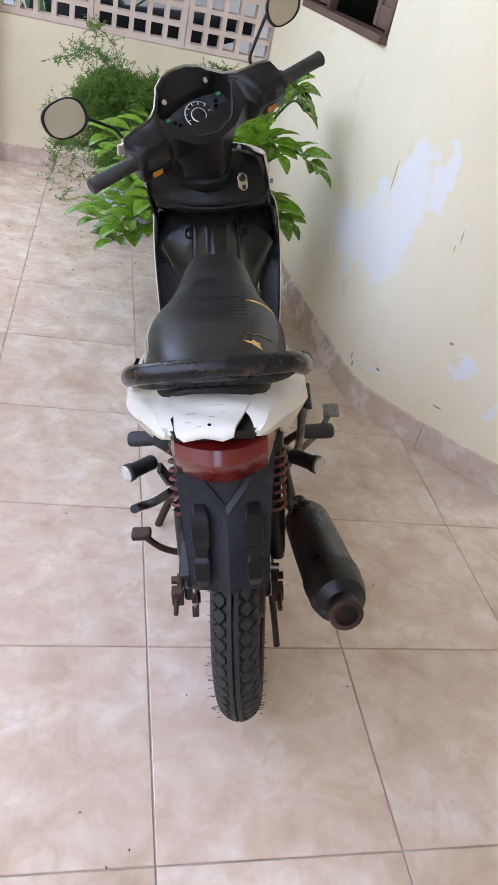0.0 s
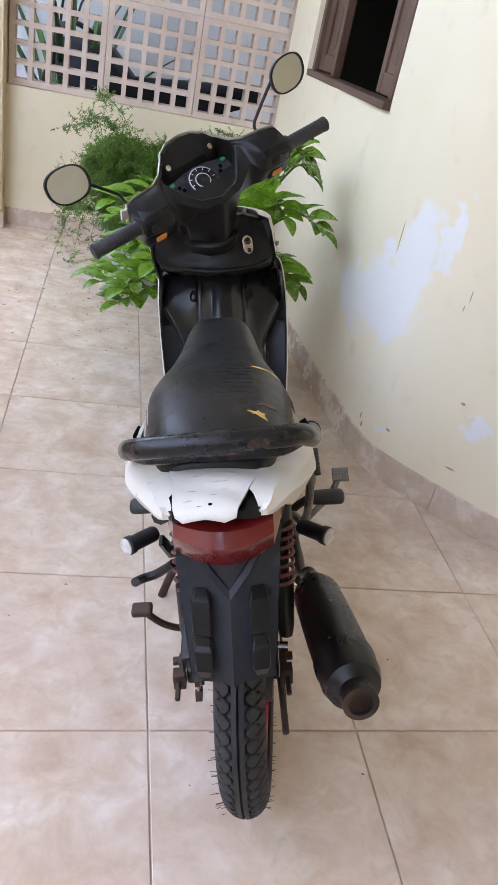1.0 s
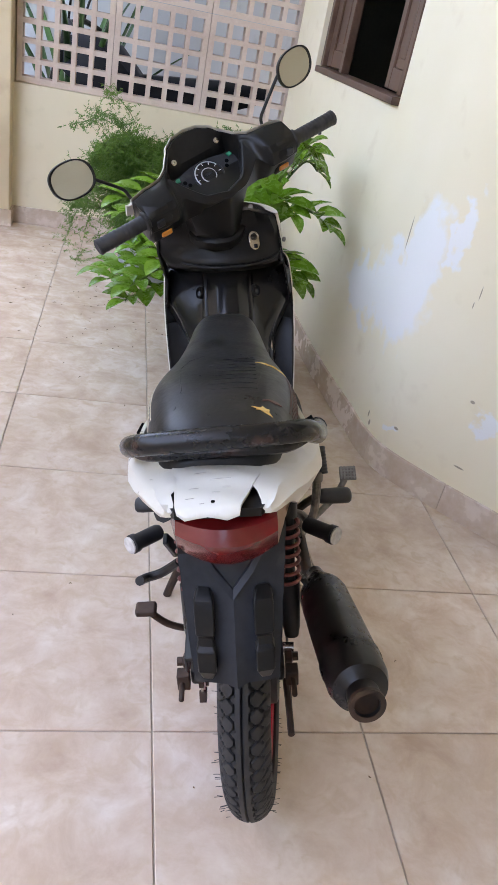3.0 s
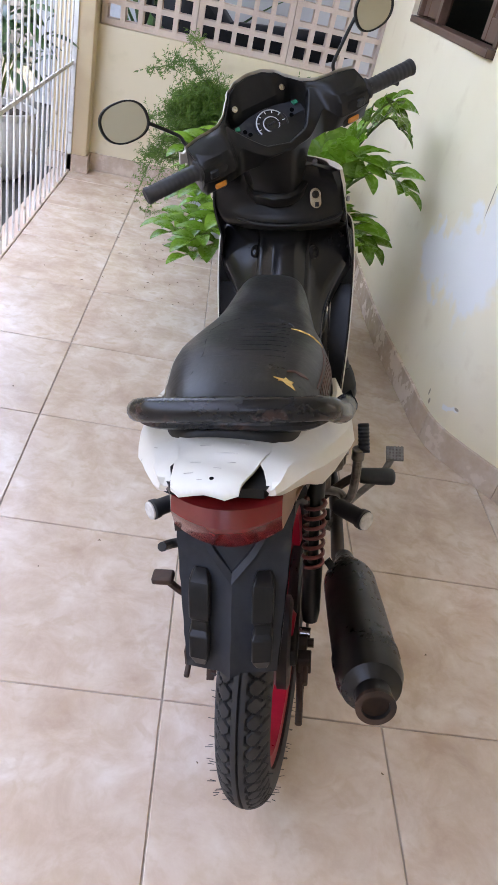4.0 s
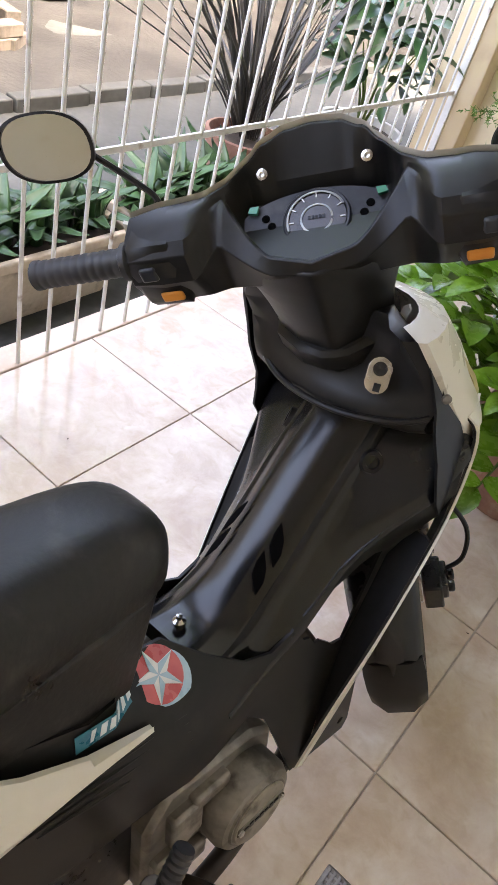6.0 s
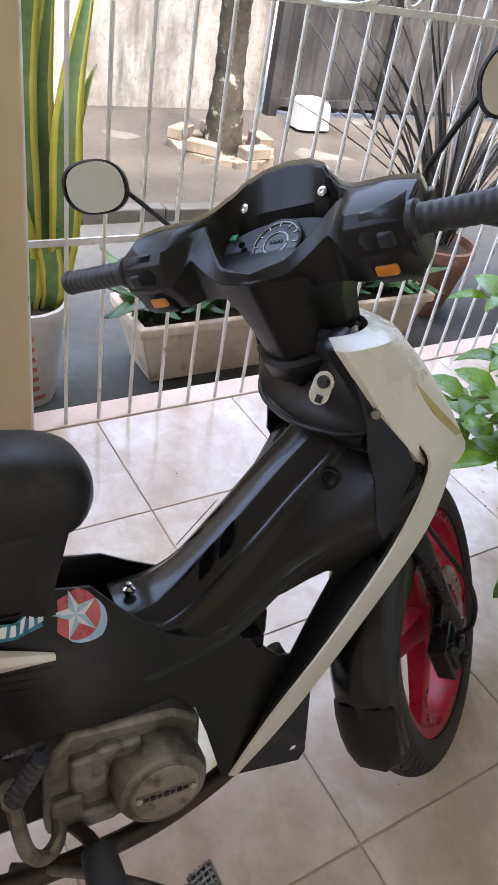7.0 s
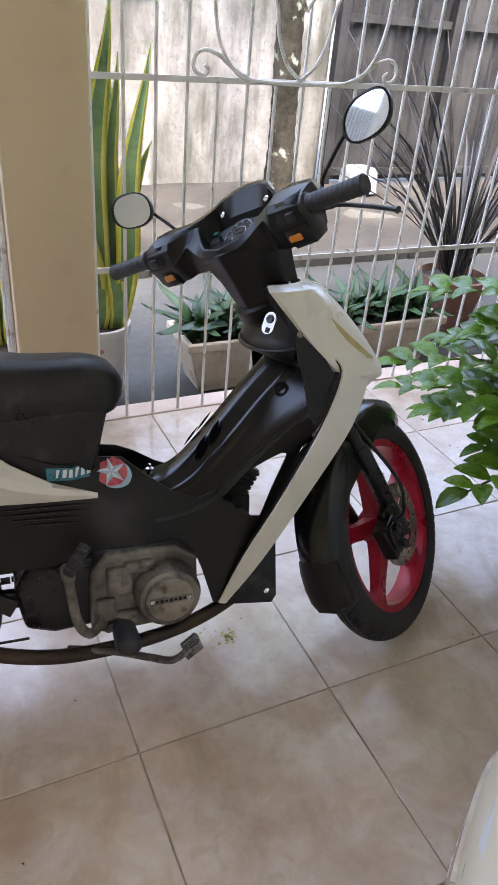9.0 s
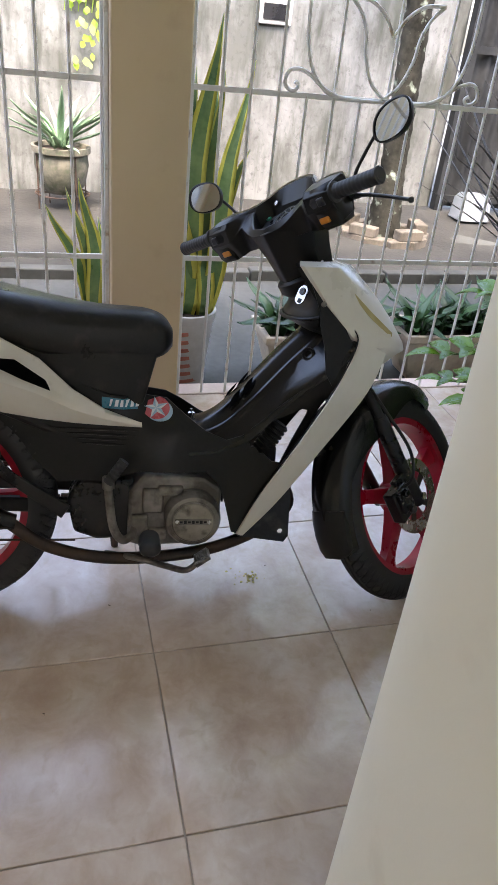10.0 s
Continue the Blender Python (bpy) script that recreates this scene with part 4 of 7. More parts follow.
# mirrors
for s in (1, -1):
    hold = Vector((0.308, 0.125, 0.072) if s == 1 else (-0.298, 0.116, 0.085))
    b = bmesh.new()
    tube(b, [ST @ q for q in curve_points([(s * 0.186, 0.064, -0.012), (s * 0.188, 0.092, -0.006), (s * 0.192, 0.102, 0.006), (s * 0.206, 0.108, 0.020), (s * 0.240, 0.121, 0.048), (s * 0.268, 0.132, 0.068)], 5)], 0.0038, 8)
    mirror = part("mirror", b, M_BLACK, bike, "oval rear-view mirror on a thin black stem")
    n_ = Vector((-0.02, -0.86, 0.51) if s == 1 else (0.22, -0.86, 0.44)).normalized()
    ux = Vector((1, 0, 0)) - n_ * n_.x
    ux.normalize()
    uy = n_.cross(ux)
    if uy.z < 0:
        uy = -uy
    mm = ST @ Matrix(((ux.x, uy.x, n_.x, hold.x), (ux.y, uy.y, n_.y, hold.y), (ux.z, uy.z, n_.z, hold.z), (0, 0, 0, 1)))
    def oval(k, r):
        a = 2 * math.pi * k / 36
        c, q = math.cos(a), math.sin(a)
        return ((0.047 if s == 1 else 0.052) * r * math.copysign(abs(c) ** 0.85, c), 0.037 * r * math.copysign(abs(q) ** 0.85, q) + 0.006 * c * s * r)
    b = bmesh.new()
    rows = []
    for r, z in ((0.3, -0.022), (0.75, -0.018), (0.97, -0.008), (1.05, 0.0), (1.05, 0.006), (0.97, 0.007), (0.96, 0.002)):
        rows.append([mm @ Vector((*oval(k, r), z)) for k in range(36)])
    loft(b, rows)
    part("mirror_case", b, M_BLACK, mirror, angle=50)
    b = bmesh.new()
    loft(b, [[mm @ Vector((*oval(k, 0.965), z)) for k in range(36)] for z in (0.0022, 0.004)])
    part("mirror_glass", b, M_MIRROR, mirror, "silver mirror glass")
# column cover below the dial
b = bmesh.new()
rows = []
for z, hw, y0, y1 in ((-0.026, 0.100, -0.0245, 0.085), (-0.042, 0.099, -0.0245, 0.085), (-0.064, 0.092, -0.0235, 0.084), (-0.084, 0.082, -0.0225, 0.080), (-0.11, 0.075, -0.022, 0.075), (-0.135, 0.071, -0.021, 0.070), (-0.165, 0.068, -0.019, 0.062), (-0.195, 0.066, -0.016, 0.055), (-0.24, 0.066, -0.012, 0.055)):
    rows.append([ST @ Vector(q) for q in ((-hw, y1, z), (-hw, y0 + 0.044, z), (-hw * 0.60, y0 + 0.011, z), (-0.006, y0 - 0.0085, z), (0, y0 - 0.0095, z), (0.006, y0 - 0.0085, z), (hw * 0.60, y0 + 0.011, z), (hw, y0 + 0.044, z), (hw, y1, z))])
loft(b, rows)
part("column_cover", b, M_BLACK, bike, angle=24, bevel=0.003)
b = bmesh.new()
rows = []
for z, hw, y0, y1 in ((-0.148, 0.068, -0.023, 0.05), (-0.154, 0.075, -0.029, 0.05), (-0.178, 0.074, -0.027, 0.05), (-0.184, 0.068, -0.022, 0.05)):
    rows.append([ST @ Vector(q) for q in ((-hw, y1, z), (-hw, y0 + 0.044, z), (-hw * 0.60, y0 + 0.008, z), (-0.016, y0 - 0.007, z), (0, y0 - 0.0085, z), (0.016, y0 - 0.007, z), (hw * 0.60, y0 + 0.008, z), (hw, y0 + 0.044, z), (hw, y1, z))])
loft(b, rows)
part("column_collar", b, M_BLACK, bike, angle=40)
b = bmesh.new()
prism(b, [(-0.02, -0.012), (0.006, -0.016), (0.014, 0.002), (0.004, 0.016), (-0.008, 0.010), (-0.016, 0.014)], lambda u, v, w: ST @ Vector((-0.203 + u, 0.050 + w, 0.0 + v)), 0.006)
part("broken_tab", b, M_BODY, bike, "broken white cowl corner")
# the cover sits skew on the frame: it stands out further on the left
def skew(q):
    return Vector((q.x * (1 + 0.24 * min(1.0, max(0.0, (q.z - 0.68) / 0.10)) * min(1.0, max(0.25, (0.90 - q.z) / 0.06))), q.y, q.z)) if q.x < 0 else q


# inner cowl round the steering column, with its rolled lip
b = bmesh.new()
rows = []
for h, hw, mid, edge in ((0.864, 0.100, 0.850, 0.848), (0.857, 0.122, 0.850, 0.845), (0.82, 0.137, 0.858, 0.870), (0.785, 0.1405, 0.860, 0.894), (0.758, 0.137, 0.846, 0.890), (0.744, 0.133, 0.836, 0.884),
                         (0.735, 0.131, 0.838, 0.884), (0.727, 0.131, 0.845, 0.892), (0.720, 0.133, 0.858, 0.910), (0.708, 0.142, 0.885, 0.955), (0.694, 0.152, 0.935, 0.985)):
    rows.append([skew(Vector(q)) for q in ((-hw, edge, h), (-hw * 0.88, edge - 0.016, h), (-hw * 0.62, mid + 0.016, h), (-hw * 0.3, mid + 0.003, h), (0, mid, h), (hw * 0.3, mid + 0.003, h), (hw * 0.62, mid + 0.016, h), (hw * 0.88, edge - 0.016, h), (hw, edge, h),
                                     (hw * 0.9, edge + 0.012, h), (hw * 0.4, mid + 0.055, h), (-hw * 0.4, mid + 0.055, h), (-hw * 0.9, edge + 0.012, h))])
loft(b, rows)
inner_cowl = part("inner_cowl", b, M_BLACK, bike, "black inner cowl with the ignition lock", angle=50)
b = bmesh.new()
tube(b, curve_points([(-0.133, 0.886, 0.752), (-0.115, 0.866, 0.745), (-0.08, 0.846, 0.740), (-0.04, 0.834, 0.737), (0, 0.831, 0.736), (0.04, 0.834, 0.737), (0.08, 0.846, 0.740), (0.115, 0.866, 0.745), (0.133, 0.886, 0.752)], 5), 0.0042, 10)
part("cowl_lip", b, M_BLACK, bike)
def cheek_make(b, s):
    prism(b, [(0.843, 0.860), (0.893, 0.796), (0.942, 0.736), (0.962, 0.700), (0.940, 0.650), (0.920, 0.606), (0.905, 0.630), (0.898, 0.69), (0.886, 0.735), (0.884, 0.765), (0.868, 0.81)],
          lambda u, v, w: skew(Vector((s * (0.1262 + 0.027 * min(1.4, max(0.0, (0.863 - v) / 0.17)) - w), u, v))), 0.004, cuts=1)


both("cowl_cheek", cheek_make, M_BLACK, angle=50)
# ignition lock plate
kz = Vector((0.50, -0.78, 0.36)).normalized()
ky = (Vector((0.0, 0.2, 1.0)) - kz * kz.dot(Vector((0.0, 0.2, 1.0)))).normalized()
kx = ky.cross(kz)
KM = Matrix(((kx.x, ky.x, kz.x, 0.071), (kx.y, ky.y, kz.y, 0.857), (kx.z, ky.z, kz.z, 0.792), (0, 0, 0, 1)))
b = bmesh.new()
out = [(0.0145 * math.cos(a), (0.008 if math.sin(a) > 0 else -0.008) + 0.0145 * math.sin(a)) for a in (2 * math.pi * (k + 0.5) / 24 for k in range(24))]
prism(b, out, lambda u, v, w: KM @ Vector((u, v, w)), 0.004)
lock = part("lock_plate", b, M_STEEL, inner_cowl, "scratched silver ignition lock plate", bevel=0.001)
b = bmesh.new()
lathe(b, [(0.0, 0.003), (0.0085, 0.003), (0.0085, 0.006), (0.006, 0.0065), (0.0, 0.0055)], KM @ Matrix.Translation((0, 0.008, 0)), 18)
part("keyhole", b, M_DIAL, lock)
b = bmesh.new()
box(b, (0.002, -0.014, 0.0045), (0.008, 0.010, 0.003), KM)
part("lock_shutter", b, M_GREY, lock)
for s in (1, -1):
    b = bmesh.new()
    lathe(b, [(0.0, 0.0), (0.006, 0.0), (0.006, 0.004), (0.0, 0.005)], Matrix.Translation((s * 0.1455, 0.890, 0.783)) @ Matrix.Rotation(radians(s * 55), 4, 'Z') @ Matrix.Rotation(radians(90), 4, 'X'), 12)
    part("bolt", b, M_ALLOY, inner_cowl)

# central spine between seat and column, falling in a hollow to the leg shields
LA, LD = Vector((0.987, 0.701)), Vector((-0.867, 0.499))


def flare(s, h):
    d = max(0.0, (Vector((s, h)) - LA).dot(LD))
    r = 0.086 + (0.030 + 0.056 * min(1.0, max(0.0, (h - 0.53) / 0.09)) + 0.022 * min(1.0, max(0.0, (0.40 - h) / 0.14))) * max(0.0, 1 - d / 0.14) ** 1.4
    if s < 0.3:
        r -= (0.3 - s) * 0.08
    slope = min(1.0, max(0.0, (s - 0.46) / 0.05), max(0.0, (0.66 - s) / 0.06))
    r -= 1.25 * slope * max(0.0, h - 0.498)
    return r + 0.034 * math.exp(-((s - 0.54) / 0.13) ** 2) * min(1.0, max(0.0, (0.50 - h) / 0.09))


SPINE = curve_points([(0, 0.925, 0.757), (0, 0.870, 0.696), (0, 0.823, 0.648), (0, 0.767, 0.585), (0, 0.715, 0.530), (0, 0.681, 0.499), (0, 0.645, 0.480), (0, 0.600, 0.476)], 3)


def spine_drop(p):
    f = min(1.0, max(0.0, (p.y - 0.62) / 0.08))
    return Vector((0, 0.006, -0.032)).lerp(Vector((0, 0.030, -0.034)), f)


b = bmesh.new()
rows = []
for p in SPINE:
    lo = spine_drop(p)
    end = p + lo * 1.85
    ro = min(flare(end.y, end.z) + 0.0008, 0.146 + 1.2 * max(0.0, 0.705 - end.z))
    f = min(1.0, max(0.0, (p.y - 0.60) / 0.1))
    top = 0.027 + 0.014 * (1 - f)
    half = [(0.0, -0.06), (top * 0.8, -0.04), (top, 0.02), (top + 0.004, 0.09), (0.050 + 0.012 * (1 - f), 0.40), (0.052 + 0.012 * (1 - f), 0.47), (0.058 + 0.012 * (1 - f), 0.50), (0.063 + 0.010 * (1 - f), 0.60), (0.066 + 0.010 * (1 - f), 0.80),
            (0.066 + (ro - 0.066) * 0.22, 1.02), (0.066 + (ro - 0.066) * 0.55, 1.25), (0.066 + (ro - 0.066) * 0.83, 1.47), (0.066 + (ro - 0.066) * 0.97, 1.68), (ro, 1.85), (ro - 0.006, 1.87), (0.05, 1.3)]
    rows.append([p + lo * k + Vector((r, 0, 0)) for r, k in half] + [p + lo * k - Vector((r, 0, 0)) for r, k in reversed(half[1:])])
loft(b, rows)
spine = part("spine_cover", b, M_GLOSS, bike, "glossy black spine cover with slanted vents", angle=34)
for s in (1, -1):
    # Vents are thin plates; the near black paints their shaded depth.
    for k in range(2):
        b = bmesh.new()
        def on_face(u, v, w):
            """u along the spine, v down its flank."""
            y = 0.700 + 0.72 * u
            z = 0.529 + 0.75 * u
            return Vector((s * (0.031 + (v / 0.045 - 0.09) * 0.061 + 0.0014 - w), y + 0.030 * v / 0.045, z - 0.034 * v / 0.045))
        o = 0.040 * k
        prism(b, [(o - 0.004, 0.0155), (o + 0.014, 0.0055), (o + 0.030, 0.0030), (o + 0.046, 0.0032), (o + 0.030, 0.0115), (o + 0.014, 0.0155)], on_face, 0.002)
        part("vent", b, M_VOID, spine)
    b = bmesh.new()
    lathe(b, [(0.0, -0.004), (0.008, -0.004), (0.010, 0.002), (0.0145, 0.002), (0.0165, -0.004), (0.0165, -0.010)], Matrix.Translation((s * 0.073, 0.882, 0.658)) @ Matrix.Rotation(radians(s * 66), 4, 'Y') @ Matrix.Rotation(radians(30), 4, 'X'), 20)
    part("bolt_cup", b, M_BLACK, spine)
b = bmesh.new()
lathe(b, [(0.006, 0.0), (0.006, 0.010), (0.009, 0.012), (0.009, 0.017), (0.004, 0.020), (0.004, 0.026), (0.0, 0.027)], Matrix.Translation((0.0, 0.622, 0.474)), 14)
part("seat_bolt", b, M_STEEL, bike)

# black side panels that flare into the leg shield
SIDE = [(0.950, 0.680), (0.956, 0.668), (0.929, 0.60), (0.909, 0.550), (0.898, 0.520), (0.864, 0.458), (0.794, 0.34), (0.738, 0.232), (0.715, 0.237), (0.70, 0.30), (0.685, 0.345), (0.655, 0.374), (0.50, 0.380), (0.41, 0.350), (0.31, 0.345), (0.23, 0.43),
        (0.10, 0.53), (0.02, 0.60), (0.10, 0.64), (0.28, 0.63), (0.36, 0.580), (0.43, 0.552), (0.5, 0.545), (0.56, 0.536), (0.60, 0.508), (0.65, 0.472), (0.70, 0.450), (0.735, 0.462), (0.775, 0.496), (0.84, 0.559), (0.895, 0.614)]
GAP = [(0.870, 0.536), (0.882, 0.535), (0.880, 0.524), (0.850, 0.462), (0.826, 0.404), (0.806, 0.406), (0.800, 0.412), (0.785, 0.424), (0.776, 0.422), (0.768, 0.436), (0.757, 0.438), (0.748, 0.452), (0.738, 0.462), (0.742, 0.472), (0.775, 0.490), (0.815, 0.506), (0.848, 0.524)]


def side_make(b, s):
    prism(b, SIDE, lambda u, v, w: Vector((s * (flare(u, v) - w), u, v)), 0.004, [GAP], cuts=3)


both("side_panel", side_make, M_BLACK, "black plastic side panel and leg shield", angle=50)
# ribs pressed into the side panels
for s in (1, -1):
    for k in range(4):
        b = bmesh.new()
        h = 0.475 - 0.011 * k
        tube(b, [(s * (flare(q, h) + 0.001), q, h - 0.02 * (q - 0.3)) for q in (0.30 + 0.02 * k, 0.42, 0.55)], [0.001, 0.0035, 0.001], 6)
        part("rib", b, M_BLACK, bike)
# small flaps below the shield
both("lower_flap", lambda b, s: prism(b, [(0.852, 0.355), (0.856, 0.223), (0.846, 0.207), (0.732, 0.224), (0.79, 0.29)], lambda u, v, w: Vector((s * (0.138 - w), u, v)), 0.004,
                                      [[(0.835 + 0.007 * math.cos(a), 0.236 + 0.007 * math.sin(a)) for a in (0, 1.05, 2.1, 3.14, 4.19, 5.24)]]), M_GREY, "drilled black plastic flap")

# white leg-shield edge and the black liner behind it
STRIP_IN = curve_points([(0.966, 0.732, 0.1475), (0.973, 0.700, 0.166), (0.93, 0.60, 0.174), (0.85, 0.458, 0.168), (0.78, 0.34, 0.156), (0.728, 0.232, 0.144)], 5)
STRIP_OUT = curve_points([(1.062, 0.718, 0.1145), (1.058, 0.684, 0.116), (1.016, 0.585, 0.134), (0.921, 0.451, 0.142), (0.822, 0.315, 0.142), (0.744, 0.226, 0.140)], 5)


def strip_sheet(b, s, deep, back, thick):
    rows = []
    for i, o in zip(STRIP_IN, STRIP_OUT):
        m = (i + o) / 2
        mid = Vector((m.x + 0.002, m.y, m.z + 0.003))
        rows.append([Vector((s * (q.z - deep), q.x - back, q.y)) for q in (i, mid, o)] + [Vector((s * (q.z - deep - thick), q.x - back - 0.002, q.y)) for q in (o, mid, i)])
    loft(b, rows)


def strip_make(b, s):
    strip_sheet(b, s, 0.0, 0.0, 0.003)


def liner_make(b, s):
    strip_sheet(b, s, 0.0034, 0.0026, 0.003)


def return_make(b, s):
    rows = []
    for p in curve_points([(0.910, 0.565, 0.173), (0.885, 0.520, 0.171), (0.85, 0.458, 0.168), (0.78, 0.34, 0.156), (0.728, 0.232, 0.144)], 6):
        r = flare(p.x + 0.008, p.y) + 0.001
        q = [(p.z - 0.003, p.x - 0.002), ((p.z + r) / 2, p.x + 0.008), (r, p.x + 0.011)]
        rows.append([Vector((s * x, y, p.y)) for x, y in q] + [Vector((s * x, y + 0.004, p.y)) for x, y in reversed(q)])
    loft(b, rows)


both("shield_return", return_make, M_BLACK, "black inner face of the leg shield", angle=50)
both("shield_liner", liner_make, M_BLACK, "black inner liner of the leg shield", angle=50)
both("leg_shield_edge", strip_make, M_BODY, "yellowed white leg-shield edge", angle=50)

# white front cover between the column and the wheel
b = bmesh.new()
rows = []
for h, hw, edge, front, pw in ((0.869, 0.106, 0.846, 0.945, 0.8), (0.860, 0.131, 0.842, 0.980, 0.8), (0.82, 0.1395, 0.872, 1.020, 0.8), (0.785, 0.143, 0.897, 1.053, 0.8), (0.745, 0.146, 0.932, 1.086, 0.82), (0.710, 0.150, 0.965, 1.110, 0.85), (0.690, 0.146, 0.995, 1.124, 0.9), (0.672, 0.120, 1.03, 1.132, 0.95), (0.662, 0.100, 1.045, 1.118, 0.95), (0.640, 0.085, 1.045, 1.09, 0.95)):
    line = []
    for k in range(17):
        a = math.pi * k / 16
        c, q = math.cos(a), math.sin(a)
        line.append((hw * math.copysign(abs(c) ** pw, c), edge + (front - edge) * q ** 1.1))
    rows.append([skew(Vector((x, y, h))) for x, y in line] + [skew(Vector((x * 0.95, y - 0.008, h))) for x, y in reversed(line)])
loft(b, rows)
front_cover = part("front_cover", b, M_BODY, bike, "aged white front cover with side slots", angle=40)
for s in (1, -1):
    b = bmesh.new()
    loft(b, [[Vector((s * x, y, z)) for x, y, z in q] for q in (((0.1215, 0.944, 0.818), (0.118, 0.950, 0.820), (0.100, 0.94, 0.815)), ((0.1265, 0.998, 0.762), (0.1225, 1.008, 0.767), (0.10, 0.995, 0.76)), ((0.1155, 1.054, 0.710), (0.108, 1.067, 0.720), (0.09, 1.045, 0.71)), ((0.113, 1.058, 0.703), (0.1065, 1.068, 0.708), (0.09, 1.05, 0.70)))])
    part("slot", b, surface("dull_yellow_insert", (0.36, 0.28, 0.10), (0.46, 0.38, 0.17), 0.4, big=20), front_cover, "dull yellow slot insert")
b = bmesh.new()
prism(b, [(0.0, 0.0), (0.010, -0.004), (0.013, 0.010), (0.009, 0.016), (0.003, 0.012)], lambda u, v, w: Vector((0.060 + u, 0.895 + w, 0.855 + v)), 0.004)
part("broken_tab", b, M_STICK_W, front_cover)

# seat
b = bmesh.new()
rows = []
stations = curve_points([(-0.135, 0.058, 0.0), (-0.105, 0.080, 0.0), (-0.05, 0.096, 0.0), (0.03, 0.112, 0.0), (0.12, 0.119, 0.0), (0.21, 0.110, 0.0), (0.30, 0.096, 0.0), (0.40, 0.084, 0.0), (0.50, 0.071, 0.0), (0.548, 0.058, 0.0), (0.570, 0.032, 0.0)], 3)
tops = curve_points([(-0.135, 0.785, 0.760), (-0.105, 0.808, 0.748), (-0.05, 0.815, 0.735), (0.03, 0.811, 0.705), (0.12, 0.795, 0.690), (0.21, 0.774, 0.678), (0.30, 0.757, 0.652), (0.40, 0.742, 0.645), (0.50, 0.738, 0.642), (0.548, 0.722, 0.652), (0.570, 0.694, 0.670)], 3)
for a, t in zip(stations, tops):
    hw, top, bot = a.y, t.y, t.z
    ring = []
    for k in range(20):
        an = math.pi * (k / 19)
        c, q = math.cos(an), math.sin(an)
        ring.append(Vector((hw * math.copysign(abs(c) ** 0.62, c), a.x, bot + (top - bot) * q ** 0.55)))
    ring.append(Vector((-hw * 0.9, a.x, bot - 0.012)))
    ring.append(Vector((hw * 0.9, a.x, bot - 0.012)))
    rows.append(ring)
loft(b, rows)
seat = part("seat", b, M_SEAT, bike, "worn black vinyl seat with tears showing yellow foam", angle=60)


def seat_top(r, s):
    """Height of the seat's skin at a point of its plan."""
    for a, c, t, u in zip(stations, stations[1:], tops, tops[1:]):
        if a.x <= s <= c.x:
            f = (s - a.x) / (c.x - a.x)
            hw, top, bot = a.y + (c.y - a.y) * f, t.y + (u.y - t.y) * f, t.z + (u.z - t.z) * f
            c_ = min(1.0, abs(r) / hw) ** (1 / 0.62)
            return bot + (top - bot) * math.sqrt(max(0.0, 1 - c_ * c_)) ** 0.55
    return 0.74


def seat_side(s, z):
    """Half width of the seat's skin at a height on its side."""
    for a, c, t, u in zip(stations, stations[1:], tops, tops[1:]):
        if a.x <= s <= c.x:
            f = (s - a.x) / (c.x - a.x)
            hw, top, bot = a.y + (c.y - a.y) * f, t.y + (u.y - t.y) * f, t.z + (u.z - t.z) * f
            q = min(1.0, max(0.0, (z - bot) / (top - bot))) ** (1 / 0.55)
            return hw * math.sqrt(max(0.0, 1 - q * q)) ** 0.62
    return 0.12


def seat_patch(name, poly, material, lift=0.0012, label=""):
    b = bmesh.new()
    prism(b, poly, lambda u, v, w: Vector((u, v, seat_top(u, v) + lift - 0.002 + w)), 0.002, cuts=2)
    part(name, b, material, seat, label)


seat_patch("tear", [(0.051, -0.047), (0.057, -0.046), (0.062, -0.051), (0.073, -0.056), (0.068, -0.047), (0.070, -0.041), (0.064, -0.041), (0.060, -0.036), (0.058, -0.041), (0.045, -0.040), (0.053, -0.044)], M_FOAM, label="ragged tear with yellow foam")
seat_patch("tear", [(0.060, -0.020), (0.070, -0.014), (0.078, -0.017), (0.088, -0.012), (0.082, -0.009), (0.070, -0.010), (0.062, -0.014)], M_BROWN)
seat_patch("tear", [(0.055, 0.174), (0.068, 0.172), (0.074, 0.168), (0.084, 0.166), (0.092, 0.158), (0.104, 0.153), (0.100, 0.162), (0.093, 0.166), (0.088, 0.173), (0.078, 0.174), (0.070, 0.178)], M_FOAM, label="slit with yellow foam")
# pressed seams and ribs across the seat
for k in range(9):
    s = 0.02 + 0.022 * k
    b = bmesh.new()
    tube(b, [(r, s + 0.003 * math.sin(40 * r), seat_top(r, s) - 0.0002) for r in (-0.055 + 0.011 * j for j in range(11))], 0.0005, 5)
    part("seam", b, M_SEAT, seat)
